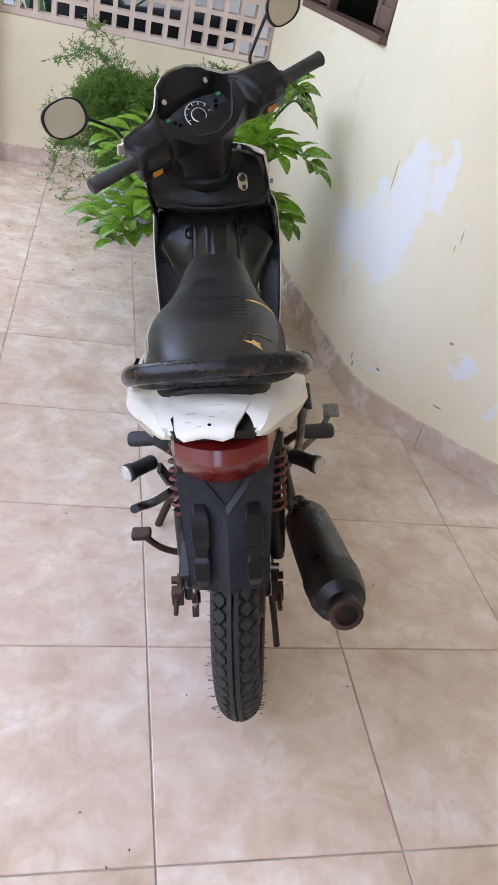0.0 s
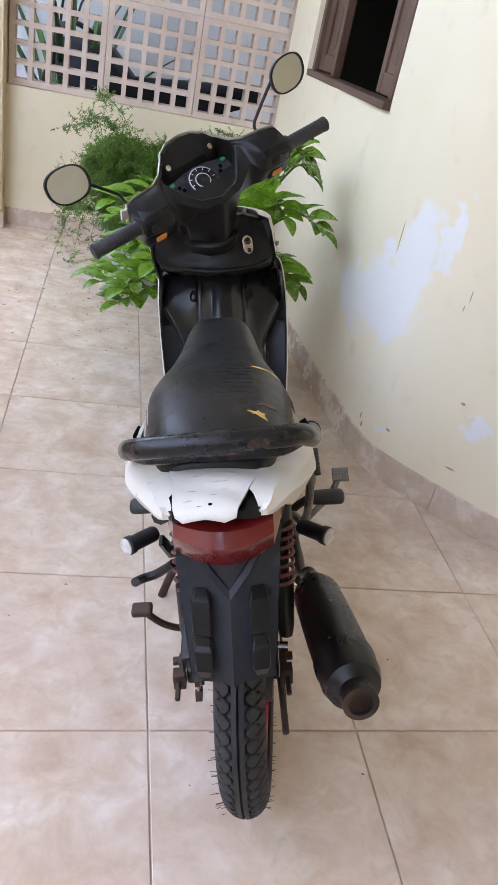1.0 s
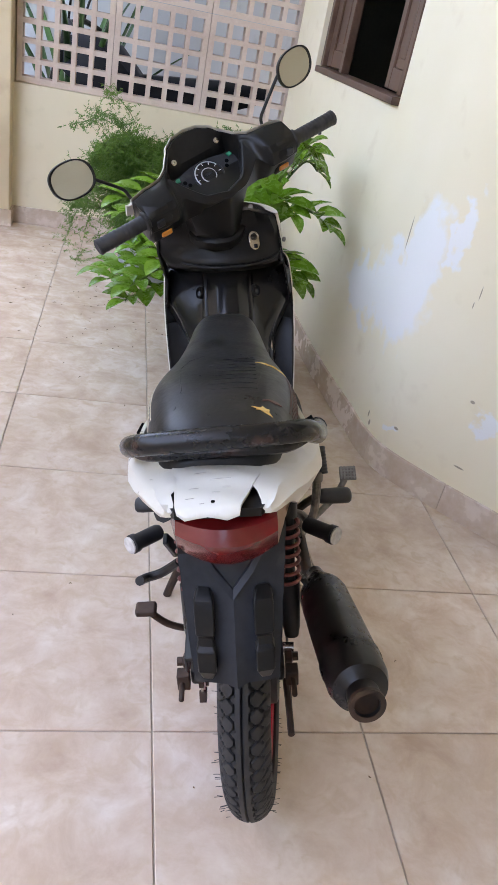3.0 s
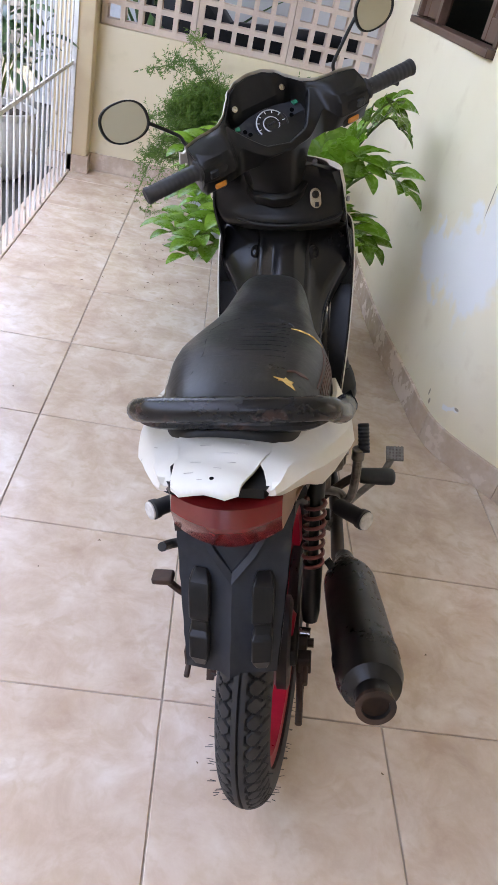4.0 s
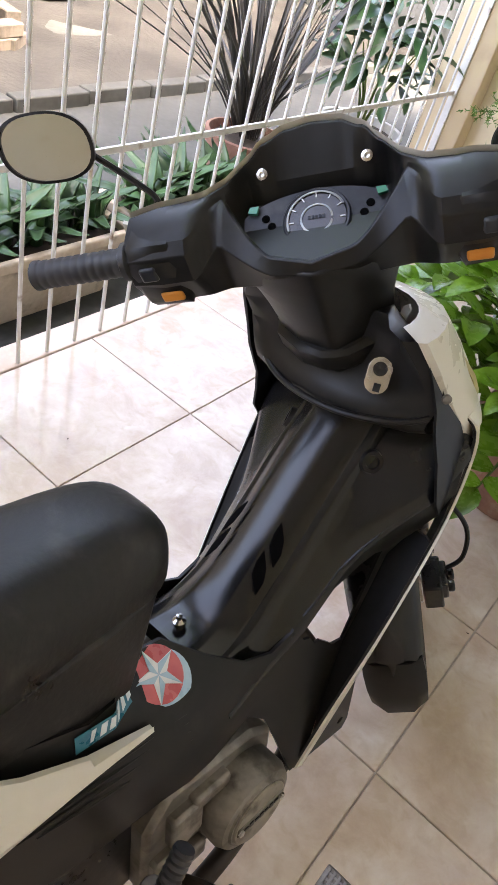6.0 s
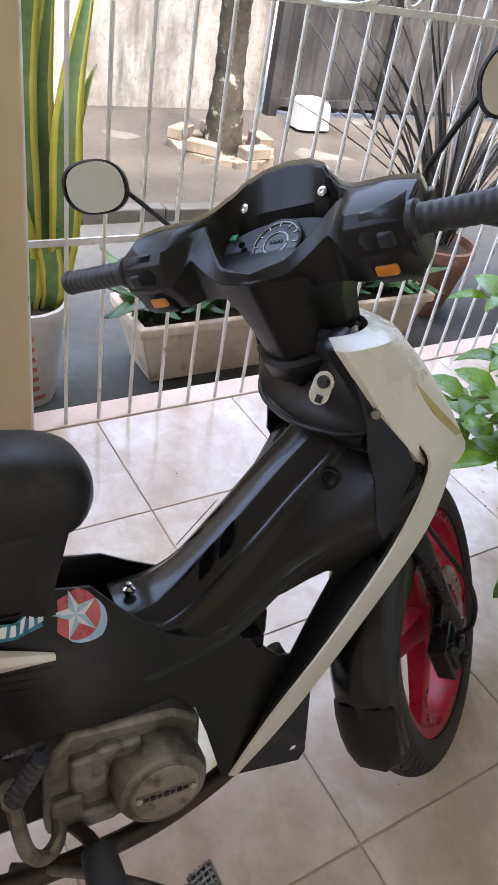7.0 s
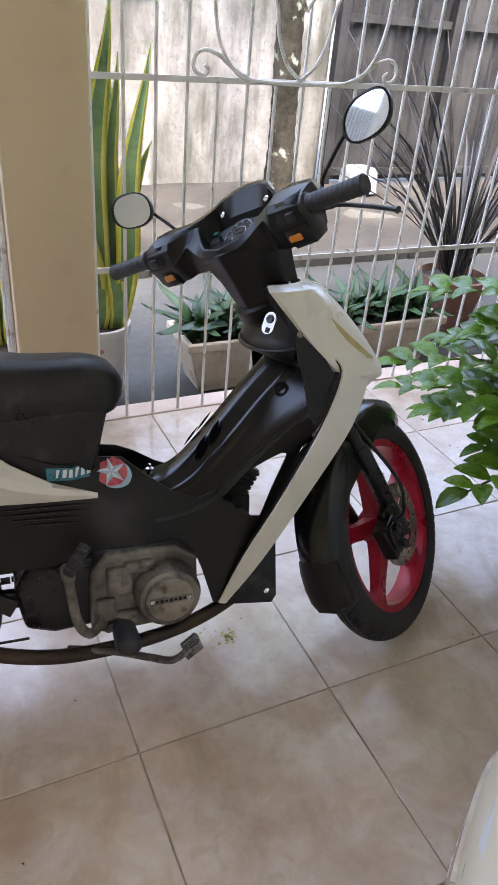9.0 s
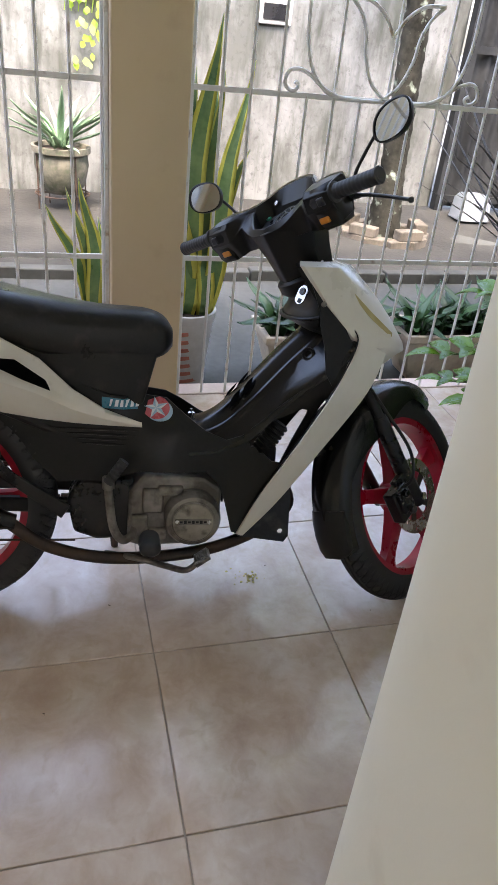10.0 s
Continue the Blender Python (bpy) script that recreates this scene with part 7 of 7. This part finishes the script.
second = pot_thing("snake_plant", (-1.24, 0.47, GROUND), "shorter snake plant with yellow-edged leaves in a white pot", "potted plant",
                   [(0.0, 0.0), (0.080, 0.0), (0.086, 0.02), (0.108, 0.24), (0.114, 0.25), (0.116, 0.275), (0.105, 0.276), (0.10, 0.25), (0.0, 0.245)], M_WHITEPOT, 0.10, 0.26)
upright_leaves(second, [blade_mesh("mid_leaf", h, w, bd, (M_SNAKE, M_MARGIN), 0.006, tw, -0.012) for h, w, bd, tw in ((0.66, 0.036, 0.05, 0.5), (0.54, 0.036, 0.09, -0.4), (0.46, 0.034, 0.10, 0.6))], 6, 0.06, 8, 0.25)


def trough(y, seed, label):
    g = base("planter_trough", Matrix.Translation((-1.25, y, GROUND)), label, "planter", "planter troughs beside the bars")
    b = bmesh.new()
    loft(b, [[Vector((sx * x, sy * q, z)) for sx, sy in ((-1, -1), (1, -1), (1, 1), (-1, 1))] for x, q, z in ((0.085, 0.235, 0.0), (0.125, 0.295, 0.205), (0.140, 0.310, 0.21), (0.140, 0.310, 0.245), (0.115, 0.285, 0.245), (0.112, 0.28, 0.20))])
    part("trough", b, M_TROUGH, g, bevel=0.006)
    b = bmesh.new()
    box(b, (0, 0, 0.205), (0.225, 0.565, 0.03))
    part("soil", b, M_EARTH, g)
    short = [blade_mesh("short_leaf", h, w, bd, (M_DARKLEAF,), 0.004, tw) for h, w, bd, tw in ((0.21, 0.030, 0.05, 0.5), (0.26, 0.026, 0.09, -0.6), (0.16, 0.028, 0.06, 0.3))]
    for k in range(5):
        rosette(g, short, 11, 0.045, 48, 0.21, seed + k, centre=(random.Random(seed + k).uniform(-0.03, 0.03), -0.22 + 0.11 * k))
    return g


trough(1.45, 40, "pale stone trough planted with dark green rosettes")
trough(2.12, 70, "pale stone trough with dense dark spiky leaves")

# strap-leaved plant in a big terracotta pot
red = pot_thing("strap_leaf_plant", (-1.42, 2.68, GROUND), "spiky plant with long dark strap leaves in a large terracotta pot", "potted plant",
                [(0.0, 0.0), (0.10, 0.0), (0.115, 0.03), (0.155, 0.22), (0.163, 0.28), (0.178, 0.285), (0.180, 0.330), (0.165, 0.333), (0.152, 0.29), (0.0, 0.28)], M_TERRA, 0.152, 0.30)
strap = [blade_mesh("strap_leaf", h, w, bd, (M_PURPLE,), 0.003, tw) for h, w, bd, tw in ((0.95, 0.013, 0.30, 0.6), (1.15, 0.012, 0.18, -0.5), (0.8, 0.013, 0.45, 0.8), (1.0, 0.011, 0.08, 0.2))]
rosette(red, strap, 58, 0.06, 36, 0.33, 9, shy=0.35)
# white pot with leafy shrub at the end of the bars
shrub = pot_thing("leafy_shrub", (-1.27, 3.36, GROUND), "dark leafy shrub in a bulging white pot", "potted plant",
                  [(0.0, 0.0), (0.12, 0.0), (0.19, 0.06), (0.232, 0.18), (0.228, 0.28), (0.196, 0.33), (0.212, 0.35), (0.212, 0.365), (0.19, 0.365), (0.178, 0.33), (0.0, 0.32)], M_WHITEPOT, 0.18, 0.33)
rl = random.Random(77)
bush_leaf = leaflet_mesh(0.16, 0.06, "bush_leaf")
bush_leaf.materials.append(M_DARKLEAF)
for k in range(110):
    a, e = rl.uniform(0, 2 * math.pi), rl.uniform(-0.3, 1.4)
    rad = rl.uniform(0.08, 0.36)
    p = Vector((math.cos(a) * math.cos(e) * rad, math.sin(a) * math.cos(e) * rad, 0.62 + math.sin(e) * rad * 1.2))
    ob = new("leaf", bush_leaf)
    ob.parent = shrub
    ob.matrix_local = Matrix.Translation(p) @ Euler((rl.uniform(-0.9, 0.6), rl.uniform(-0.6, 0.6), a - math.pi / 2)).to_matrix().to_4x4()
b = bmesh.new()
for k in range(7):
    a = k * 0.9
    tube(b, [(0, 0, 0.32), (0.05 * math.cos(a), 0.05 * math.sin(a), 0.5), (0.16 * math.cos(a), 0.16 * math.sin(a), 0.72)], [0.008, 0.006, 0.003], 6)
part("stem", b, M_STEM, shrub)

# aloe on a stand by the yard wall
aloe = pot_thing("aloe_plant", (-4.15, 0.36, GROUND), "pale aloe in a mossy pot on a wire stand", "potted plant",
                 [(0.0, 0.14), (0.12, 0.14), (0.17, 0.20), (0.20, 0.34), (0.19, 0.42), (0.215, 0.43), (0.215, 0.47), (0.19, 0.47), (0.18, 0.43), (0.0, 0.42)], surface("mossy_pot", (0.06, 0.065, 0.045), (0.17, 0.16, 0.125), 0.9, big=7, fine=50, bump=0.3, dust=(0.05, 0.075, 0.03), dust_amount=0.25), 0.18, 0.44)
rosette(aloe, [blade_mesh("aloe_leaf", h, w, bd, (M_ALOE,), 0.010, 0.1) for h, w, bd in ((0.46, 0.026, 0.12), (0.38, 0.028, 0.2))], 22, 0.06, 52, 0.45, 5)
b = bmesh.new()
for k in range(4):
    a = k * math.pi / 2 + 0.5
    tube(b, [(0.2 * math.cos(a), 0.2 * math.sin(a), 0.0), (0.2 * math.cos(a), 0.2 * math.sin(a), 0.42)], 0.006, 6)
tube(b, [(0.2 * math.cos(k * 0.2618), 0.2 * math.sin(k * 0.2618), 0.13) for k in range(25)], 0.006, 6)
tube(b, [(-0.2, 0, 0.13), (0.2, 0, 0.13)], 0.006, 6)
tube(b, [(0, -0.2, 0.13), (0, 0.2, 0.13)], 0.006, 6)
part("stand", b, M_RUST, aloe)

# creeper hanging on the yard wall
b = bmesh.new()
rl = random.Random(31)
for k in range(420):
    y, z = rl.gauss(0.62, 0.16), 2.3 - abs(rl.gauss(0, 0.75))
    if z < 0.8 or abs(y - 0.62) > 0.1 + 0.16 * (z - 0.7):
        continue
    c = Vector((-4.70 + rl.uniform(0.0, 0.07), y, z))
    d = Vector((rl.uniform(0.1, 0.5), rl.uniform(-0.6, 0.6), -1)).normalized() * rl.uniform(0.05, 0.09)
    s = d.cross(Vector((1, 0.2, 0))).normalized() * rl.uniform(0.018, 0.03)
    b.faces.new([b.verts.new(v) for v in (c, c + d * 0.4 + s, c + d * 0.75 + s * 0.7, c + d, c + d * 0.75 - s * 0.7, c + d * 0.4 - s)])
for k in range(8):
    y = 0.45 + 0.05 * k
    tube(b, curve_points([(-4.715, y, 2.4), (-4.70, y + 0.05, 1.8), (-4.705, y - 0.02, 1.2)], 4), 0.004, 5)
me = bpy.data.meshes.new("creeper")
b.to_mesh(me)
b.free()
me.materials.append(leaf_material("yellow_green_leaf", (0.16, 0.26, 0.03), (0.32, 0.42, 0.06), 0.4, 0.35))
tagged(new("creeper", me), "yellow-green creeper hanging down the yard wall", "creeper", kind="stuff")

# palm trunk in a ring of bricks
palm = base("palm_tree", Matrix.Translation((-3.62, 2.80, GROUND)), "slim palm with a ringed trunk spotted with pale lichen", "tree")
b = bmesh.new()
rows = []
for k in range(120):
    t = k / 119
    z = 4.6 * t
    c = Vector((0.10 * math.sin(t * 1.3) * 0.3, -0.14 * t, z))
    r = 0.095 + 0.045 * max(0, 1 - t * 9) - 0.015 * t + (0.006 if k % 3 == 0 else 0.0)
    rows.append([c + Vector((r * math.cos(2 * math.pi * j / 16), r * math.sin(2 * math.pi * j / 16), 0)) for j in range(16)])
loft(b, rows)
part("trunk", b, M_BARK, palm, angle=60)
crown = bmesh.new()
rl = random.Random(8)
for k in range(16):
    a = 2 * math.pi * k / 16 + rl.uniform(-0.1, 0.1)
    d = Vector((math.cos(a), math.sin(a), 0))
    up = rl.uniform(0.2, 0.9)
    pts = curve_points([Vector((0.03, -0.14, 4.55)), Vector((0.03, -0.14, 4.55)) + d * 0.6 + Vector((0, 0, up)), Vector((0.03, -0.14, 4.55)) + d * 1.3 + Vector((0, 0, up * 0.9)), Vector((0.03, -0.14, 4.5)) + d * 1.9 + Vector((0, 0, up * 0.3 - 0.3))], 7)
    tube(crown, pts, [0.018 - 0.015 * q / (len(pts) - 1) for q in range(len(pts))], 5)
    side = d.cross(Vector((0, 0, 1)))
    for q in range(4, len(pts)):
        for s in (1, -1):
            p = pts[q]
            e = (side * s + d * 0.5 + Vector((0, 0, -0.35))).normalized() * 0.42
            w = d * 0.018
            crown.faces.new([crown.verts.new(v) for v in (p - w, p + e * 0.5 - w, p + e, p + e * 0.5 + w, p + w)])
me = bpy.data.meshes.new("crown")
crown.to_mesh(me)
crown.free()
me.materials.append(M_LEAF)
ob = new("crown", me)
ob.parent = palm
ring = base("brick_ring", Matrix.Translation((-3.62, 2.80, GROUND)), "loose ring of old bricks round the palm", "bricks")
bb = bmesh.new()
box(bb, (0, 0, 0.035), (0.21, 0.10, 0.07))
bmesh.ops.bevel(bb, geom=bb.edges[:], offset=0.006, segments=1, affect='EDGES')
brick_mesh = mesh_of("brick", bb, M_BRICK, 30)
for k in range(11):
    a = 2 * math.pi * k / 11
    ob = new("brick", brick_mesh)
    ob.parent = ring
    ob.matrix_local = Matrix.Translation((0.30 * math.cos(a), 0.30 * math.sin(a), 0.002)) @ Euler((0, 0, a + math.pi / 2 + rl.uniform(-0.25, 0.25))).to_matrix().to_4x4()
for k in range(5):
    a = 2 * math.pi * k / 5 + 0.3
    ob = new("brick", brick_mesh)
    ob.parent = ring
    ob.matrix_local = Matrix.Translation((0.29 * math.cos(a), 0.29 * math.sin(a), 0.072)) @ Euler((0, 0, a + math.pi / 2 + rl.uniform(-0.35, 0.35))).to_matrix().to_4x4()

# white plastic tub by the gate
tub = bmesh.new()
loft(tub, [[Vector((sx * x, sy * x * 1.15, z)) for sx, sy in ((-1, -0.7), (-0.7, -1), (0.7, -1), (1, -0.7), (1, 0.7), (0.7, 1), (-0.7, 1), (-1, 0.7))] for x, z in ((0.140, 0.0), (0.132, 0.02), (0.122, 0.17), (0.100, 0.21), (0.05, 0.22))])
t = part("plastic_tub", tub, M_PLASTIC_W, bevel=0.01, angle=50)
t.location = (-4.25, 3.92, GROUND + 0.03)
tagged(t, "upturned white plastic tub on the bare earth", "tub")
# niche with a small grille in the yard wall
structure("wall_vent", boxes(((-4.71, 2.05, 1.42), (0.04, 0.28, 0.34))), M_WHITEPOT, "white framed vent high in the yard wall", "vent", bevel=0.01)
# Two dark plates on the vent paint the shade inside its openings.
part("vent_hole_shade", boxes(((-4.688, 2.05, 1.34), (0.012, 0.20, 0.11))), M_DIAL, bpy.data.objects["wall_vent"])
part("vent_hole_shade", boxes(((-4.688, 2.05, 1.50), (0.012, 0.20, 0.08))), M_DIAL, bpy.data.objects["wall_vent"])

# motorcycle parked behind the lattice, seen only through its holes
other = base("parked_motorcycle", Matrix.Translation((-0.05, 4.45, GROUND + 0.0)) @ Matrix.Rotation(radians(80), 4, 'Z'), "dark motorcycle parked behind the lattice", "motorcycle")
b = bmesh.new()
tube(b, curve_points([(-0.34, 0.42, 1.10), (-0.2, 0.50, 1.14), (0, 0.55, 1.12), (0.2, 0.50, 1.14), (0.34, 0.42, 1.10)], 5), 0.018, 8)
tube(b, [(0, 0.55, 1.12), (0, 0.75, 0.30)], 0.03, 8)
part("handlebar", b, M_BLACK, other)
b = bmesh.new()
loft(b, [[Vector((x, y, z)) for x, z in ((-w, lo), (w, lo), (w, hi), (w * 0.5, hi + 0.05), (-w * 0.5, hi + 0.05), (-w, hi))] for y, w, lo, hi in ((-0.80, 0.07, 0.90, 0.96), (-0.55, 0.12, 0.80, 0.93), (-0.3, 0.14, 0.74, 0.90), (0.05, 0.13, 0.68, 0.86), (0.2, 0.16, 0.70, 1.00), (0.42, 0.14, 0.78, 1.04), (0.55, 0.10, 0.85, 1.0))])
part("body", b, surface("dark_blue_tank", (0.004, 0.005, 0.008), (0.010, 0.011, 0.016), 0.5, ior=1.3), other, angle=50)
for y in (-0.6, 0.75):
    b = bmesh.new()
    tyre_mesh(b, 0.29, 0.045, 0.05)
    part("wheel", b, M_RUBBER, other, angle=50, m=Matrix.Translation((0, y, 0.29)))
for s in (1, -1):
    b = bmesh.new()
    tube(b, curve_points([(s * 0.2, 0.50, 1.14), (s * 0.24, 0.48, 1.26), (s * 0.30, 0.45, 1.33)], 4), 0.008, 6)
    lathe(b, [(0.0, -0.01), (0.06, -0.008), (0.065, 0.0), (0.06, 0.008), (0.0, 0.01)], Matrix.Translation((s * 0.30, 0.45, 1.36)) @ Matrix.Rotation(radians(80), 4, 'X'), 18)
    part("mirror", b, M_BLACK, other)
b = bmesh.new()
box(b, (0, 0.0, 0.45), (0.26, 0.45, 0.32))
part("engine", b, M_SOOT, other, bevel=0.03)

# strap-leaved plant against the neighbour's wall
far_plant = pot_thing("tall_garden_plant", (-0.55, 4.85, GROUND), "tall green strap-leaved plant behind the lattice", "potted plant",
                      [(0.0, 0.0), (0.12, 0.0), (0.15, 0.25), (0.165, 0.26), (0.165, 0.30), (0.14, 0.30), (0.13, 0.26), (0.0, 0.26)], M_TERRA, 0.13, 0.27)
rosette(far_plant, [blade_mesh("garden_leaf", h, w, bd, (M_DARKLEAF,), 0.004, tw) for h, w, bd, tw in ((1.5, 0.035, 0.35, 0.5), (1.3, 0.03, 0.5, -0.5), (1.65, 0.032, 0.2, 0.3))], 16, 0.06, 26, 0.28, 12)

# dry litter on the floor by the plants
b = bmesh.new()
rl = random.Random(4)
for k in range(110):
    x, y = rl.gauss(-0.30, 0.28), rl.gauss(2.35, 0.32)
    if k > 85:
        x, y = rl.uniform(-0.7, 0.6), rl.uniform(-0.9, 2.2)
    if not -0.8 < x < 0.62:
        continue
    a, l = rl.uniform(0, 6.28), rl.uniform(0.004, 0.016) * (0.5 if k > 85 else 1)
    c, s = math.cos(a), math.sin(a)
    tube(b, [(x, y, 0.0022), (x + l * 0.5 * c - 0.002 * s, y + l * 0.5 * s + 0.002 * c, 0.0042), (x + l * c, y + l * s, 0.0022)], [0.0006, 0.0014, 0.0005], 5)
tagged(part("leaf_litter", b, surface("dry_leaf_bits", (0.07, 0.045, 0.025), (0.17, 0.11, 0.06), 0.9, big=30)), "scattered dry leaf bits on the tiles", "litter", kind="stuff")

# ---- small things ----
def spill():
    r = random.Random(5)
    b = bmesh.new()
    for k in range(48):
        a, q = r.uniform(0, 2 * math.pi), abs(r.gauss(0.2, 0.6))
        c = Vector((0.226 + 0.030 * q * math.cos(a), 0.742 + 0.045 * q * math.sin(a), 0.0006))
        s = r.uniform(0.001, 0.0045)
        n = r.randint(5, 8)
        ring = [c + Vector((s * r.uniform(0.6, 1.2) * math.cos(2 * math.pi * j / n), s * r.uniform(0.6, 1.2) * math.sin(2 * math.pi * j / n), 0)) for j in range(n)]
        top = [p + Vector((0, 0, 0.0008)) for p in ring]
        skin(b, [[b.verts.new(p) for p in ring], [b.verts.new(p) for p in top]])
    ob = part("oil_spill", b, surface("dried_yellow_spill", (0.42, 0.30, 0.05), (0.58, 0.44, 0.12), 0.4, big=60), None)
    tagged(ob, "dried yellow spill flecks on the floor tiles", "stain", kind="stuff")


spill()

# ==== floor tiles and skirting pieces ====
def tile_mesh(w, d):
    b = bmesh.new()
    e, t = 0.0015, 0.006
    g = 0.0015
    x0, x1, y0, y1 = -w / 2 + g, w / 2 - g, -d / 2 + g, d / 2 - g
    loft(b, [[Vector(q) for q in ((x0, y0, -t), (x1, y0, -t), (x1, y1, -t), (x0, y1, -t))], [Vector(q) for q in ((x0, y0, -e), (x1, y0, -e), (x1, y1, -e), (x0, y1, -e))],
             [Vector(q) for q in ((x0 + e, y0 + e, 0), (x1 - e, y0 + e, 0), (x1 - e, y1 - e, 0), (x0 + e, y1 - e, 0))]])
    return mesh_of("tile", b, M_TILE, 20)


full_tile = tile_mesh(TILE, TILE)
for i in range(-2, 8):
    x0, x1 = max(i * TILE, -0.850), min((i + 1) * TILE, 3.29)
    for j in range(-10, 8):
        y0, y1 = j * TILE, min((j + 1) * TILE, 3.388)
        if (x0 > 0.95 and y0 > 1.0) or (x0 > 1.7 and y0 > 0.8) or y1 - y0 < 0.03:
            continue
        whole = abs(x1 - x0 - TILE) < 1e-4 and abs(y1 - y0 - TILE) < 1e-4
        ob = new("tile", full_tile if whole else tile_mesh(x1 - x0, y1 - y0))
        ob.parent = floor
        ob.location = ((x0 + x1) / 2, (y0 + y1) / 2, rnd.uniform(-0.0003, 0.0003))

skirting = tagged(new("baseboard"), "low tile skirting following the curved wall", "baseboard", kind="structure")
run, pieces, acc = [wall_line[0]], [], 0.0
for p, q in zip(wall_line, wall_line[1:]):
    acc += (q - p).length
    run.append(q)
    if acc > 0.30:
        pieces.append(run)
        run, acc = [q], 0.0
if len(run) > 1:
    pieces.append(run)
for line in pieces:
    a, c = offset_line(line, -0.009), offset_line(line, 0.004)
    t0, t1 = (a[1] - a[0]).normalized() * 0.0012, (a[-1] - a[-2]).normalized() * 0.0012
    a[0], c[0], a[-1], c[-1] = a[0] + t0, c[0] + t0, a[-1] - t1, c[-1] - t1
    b = bmesh.new()
    loft(b, [[(p.x, p.y, 0.001), (p.x, p.y, 0.098), (p.x * 0.6 + q.x * 0.4, p.y * 0.6 + q.y * 0.4, 0.1), (q.x, q.y, 0.1), (q.x, q.y, 0.001)] for p, q in zip(a, c)])
    part("skirting_tile", b, M_SKIRT, skirting, angle=50)
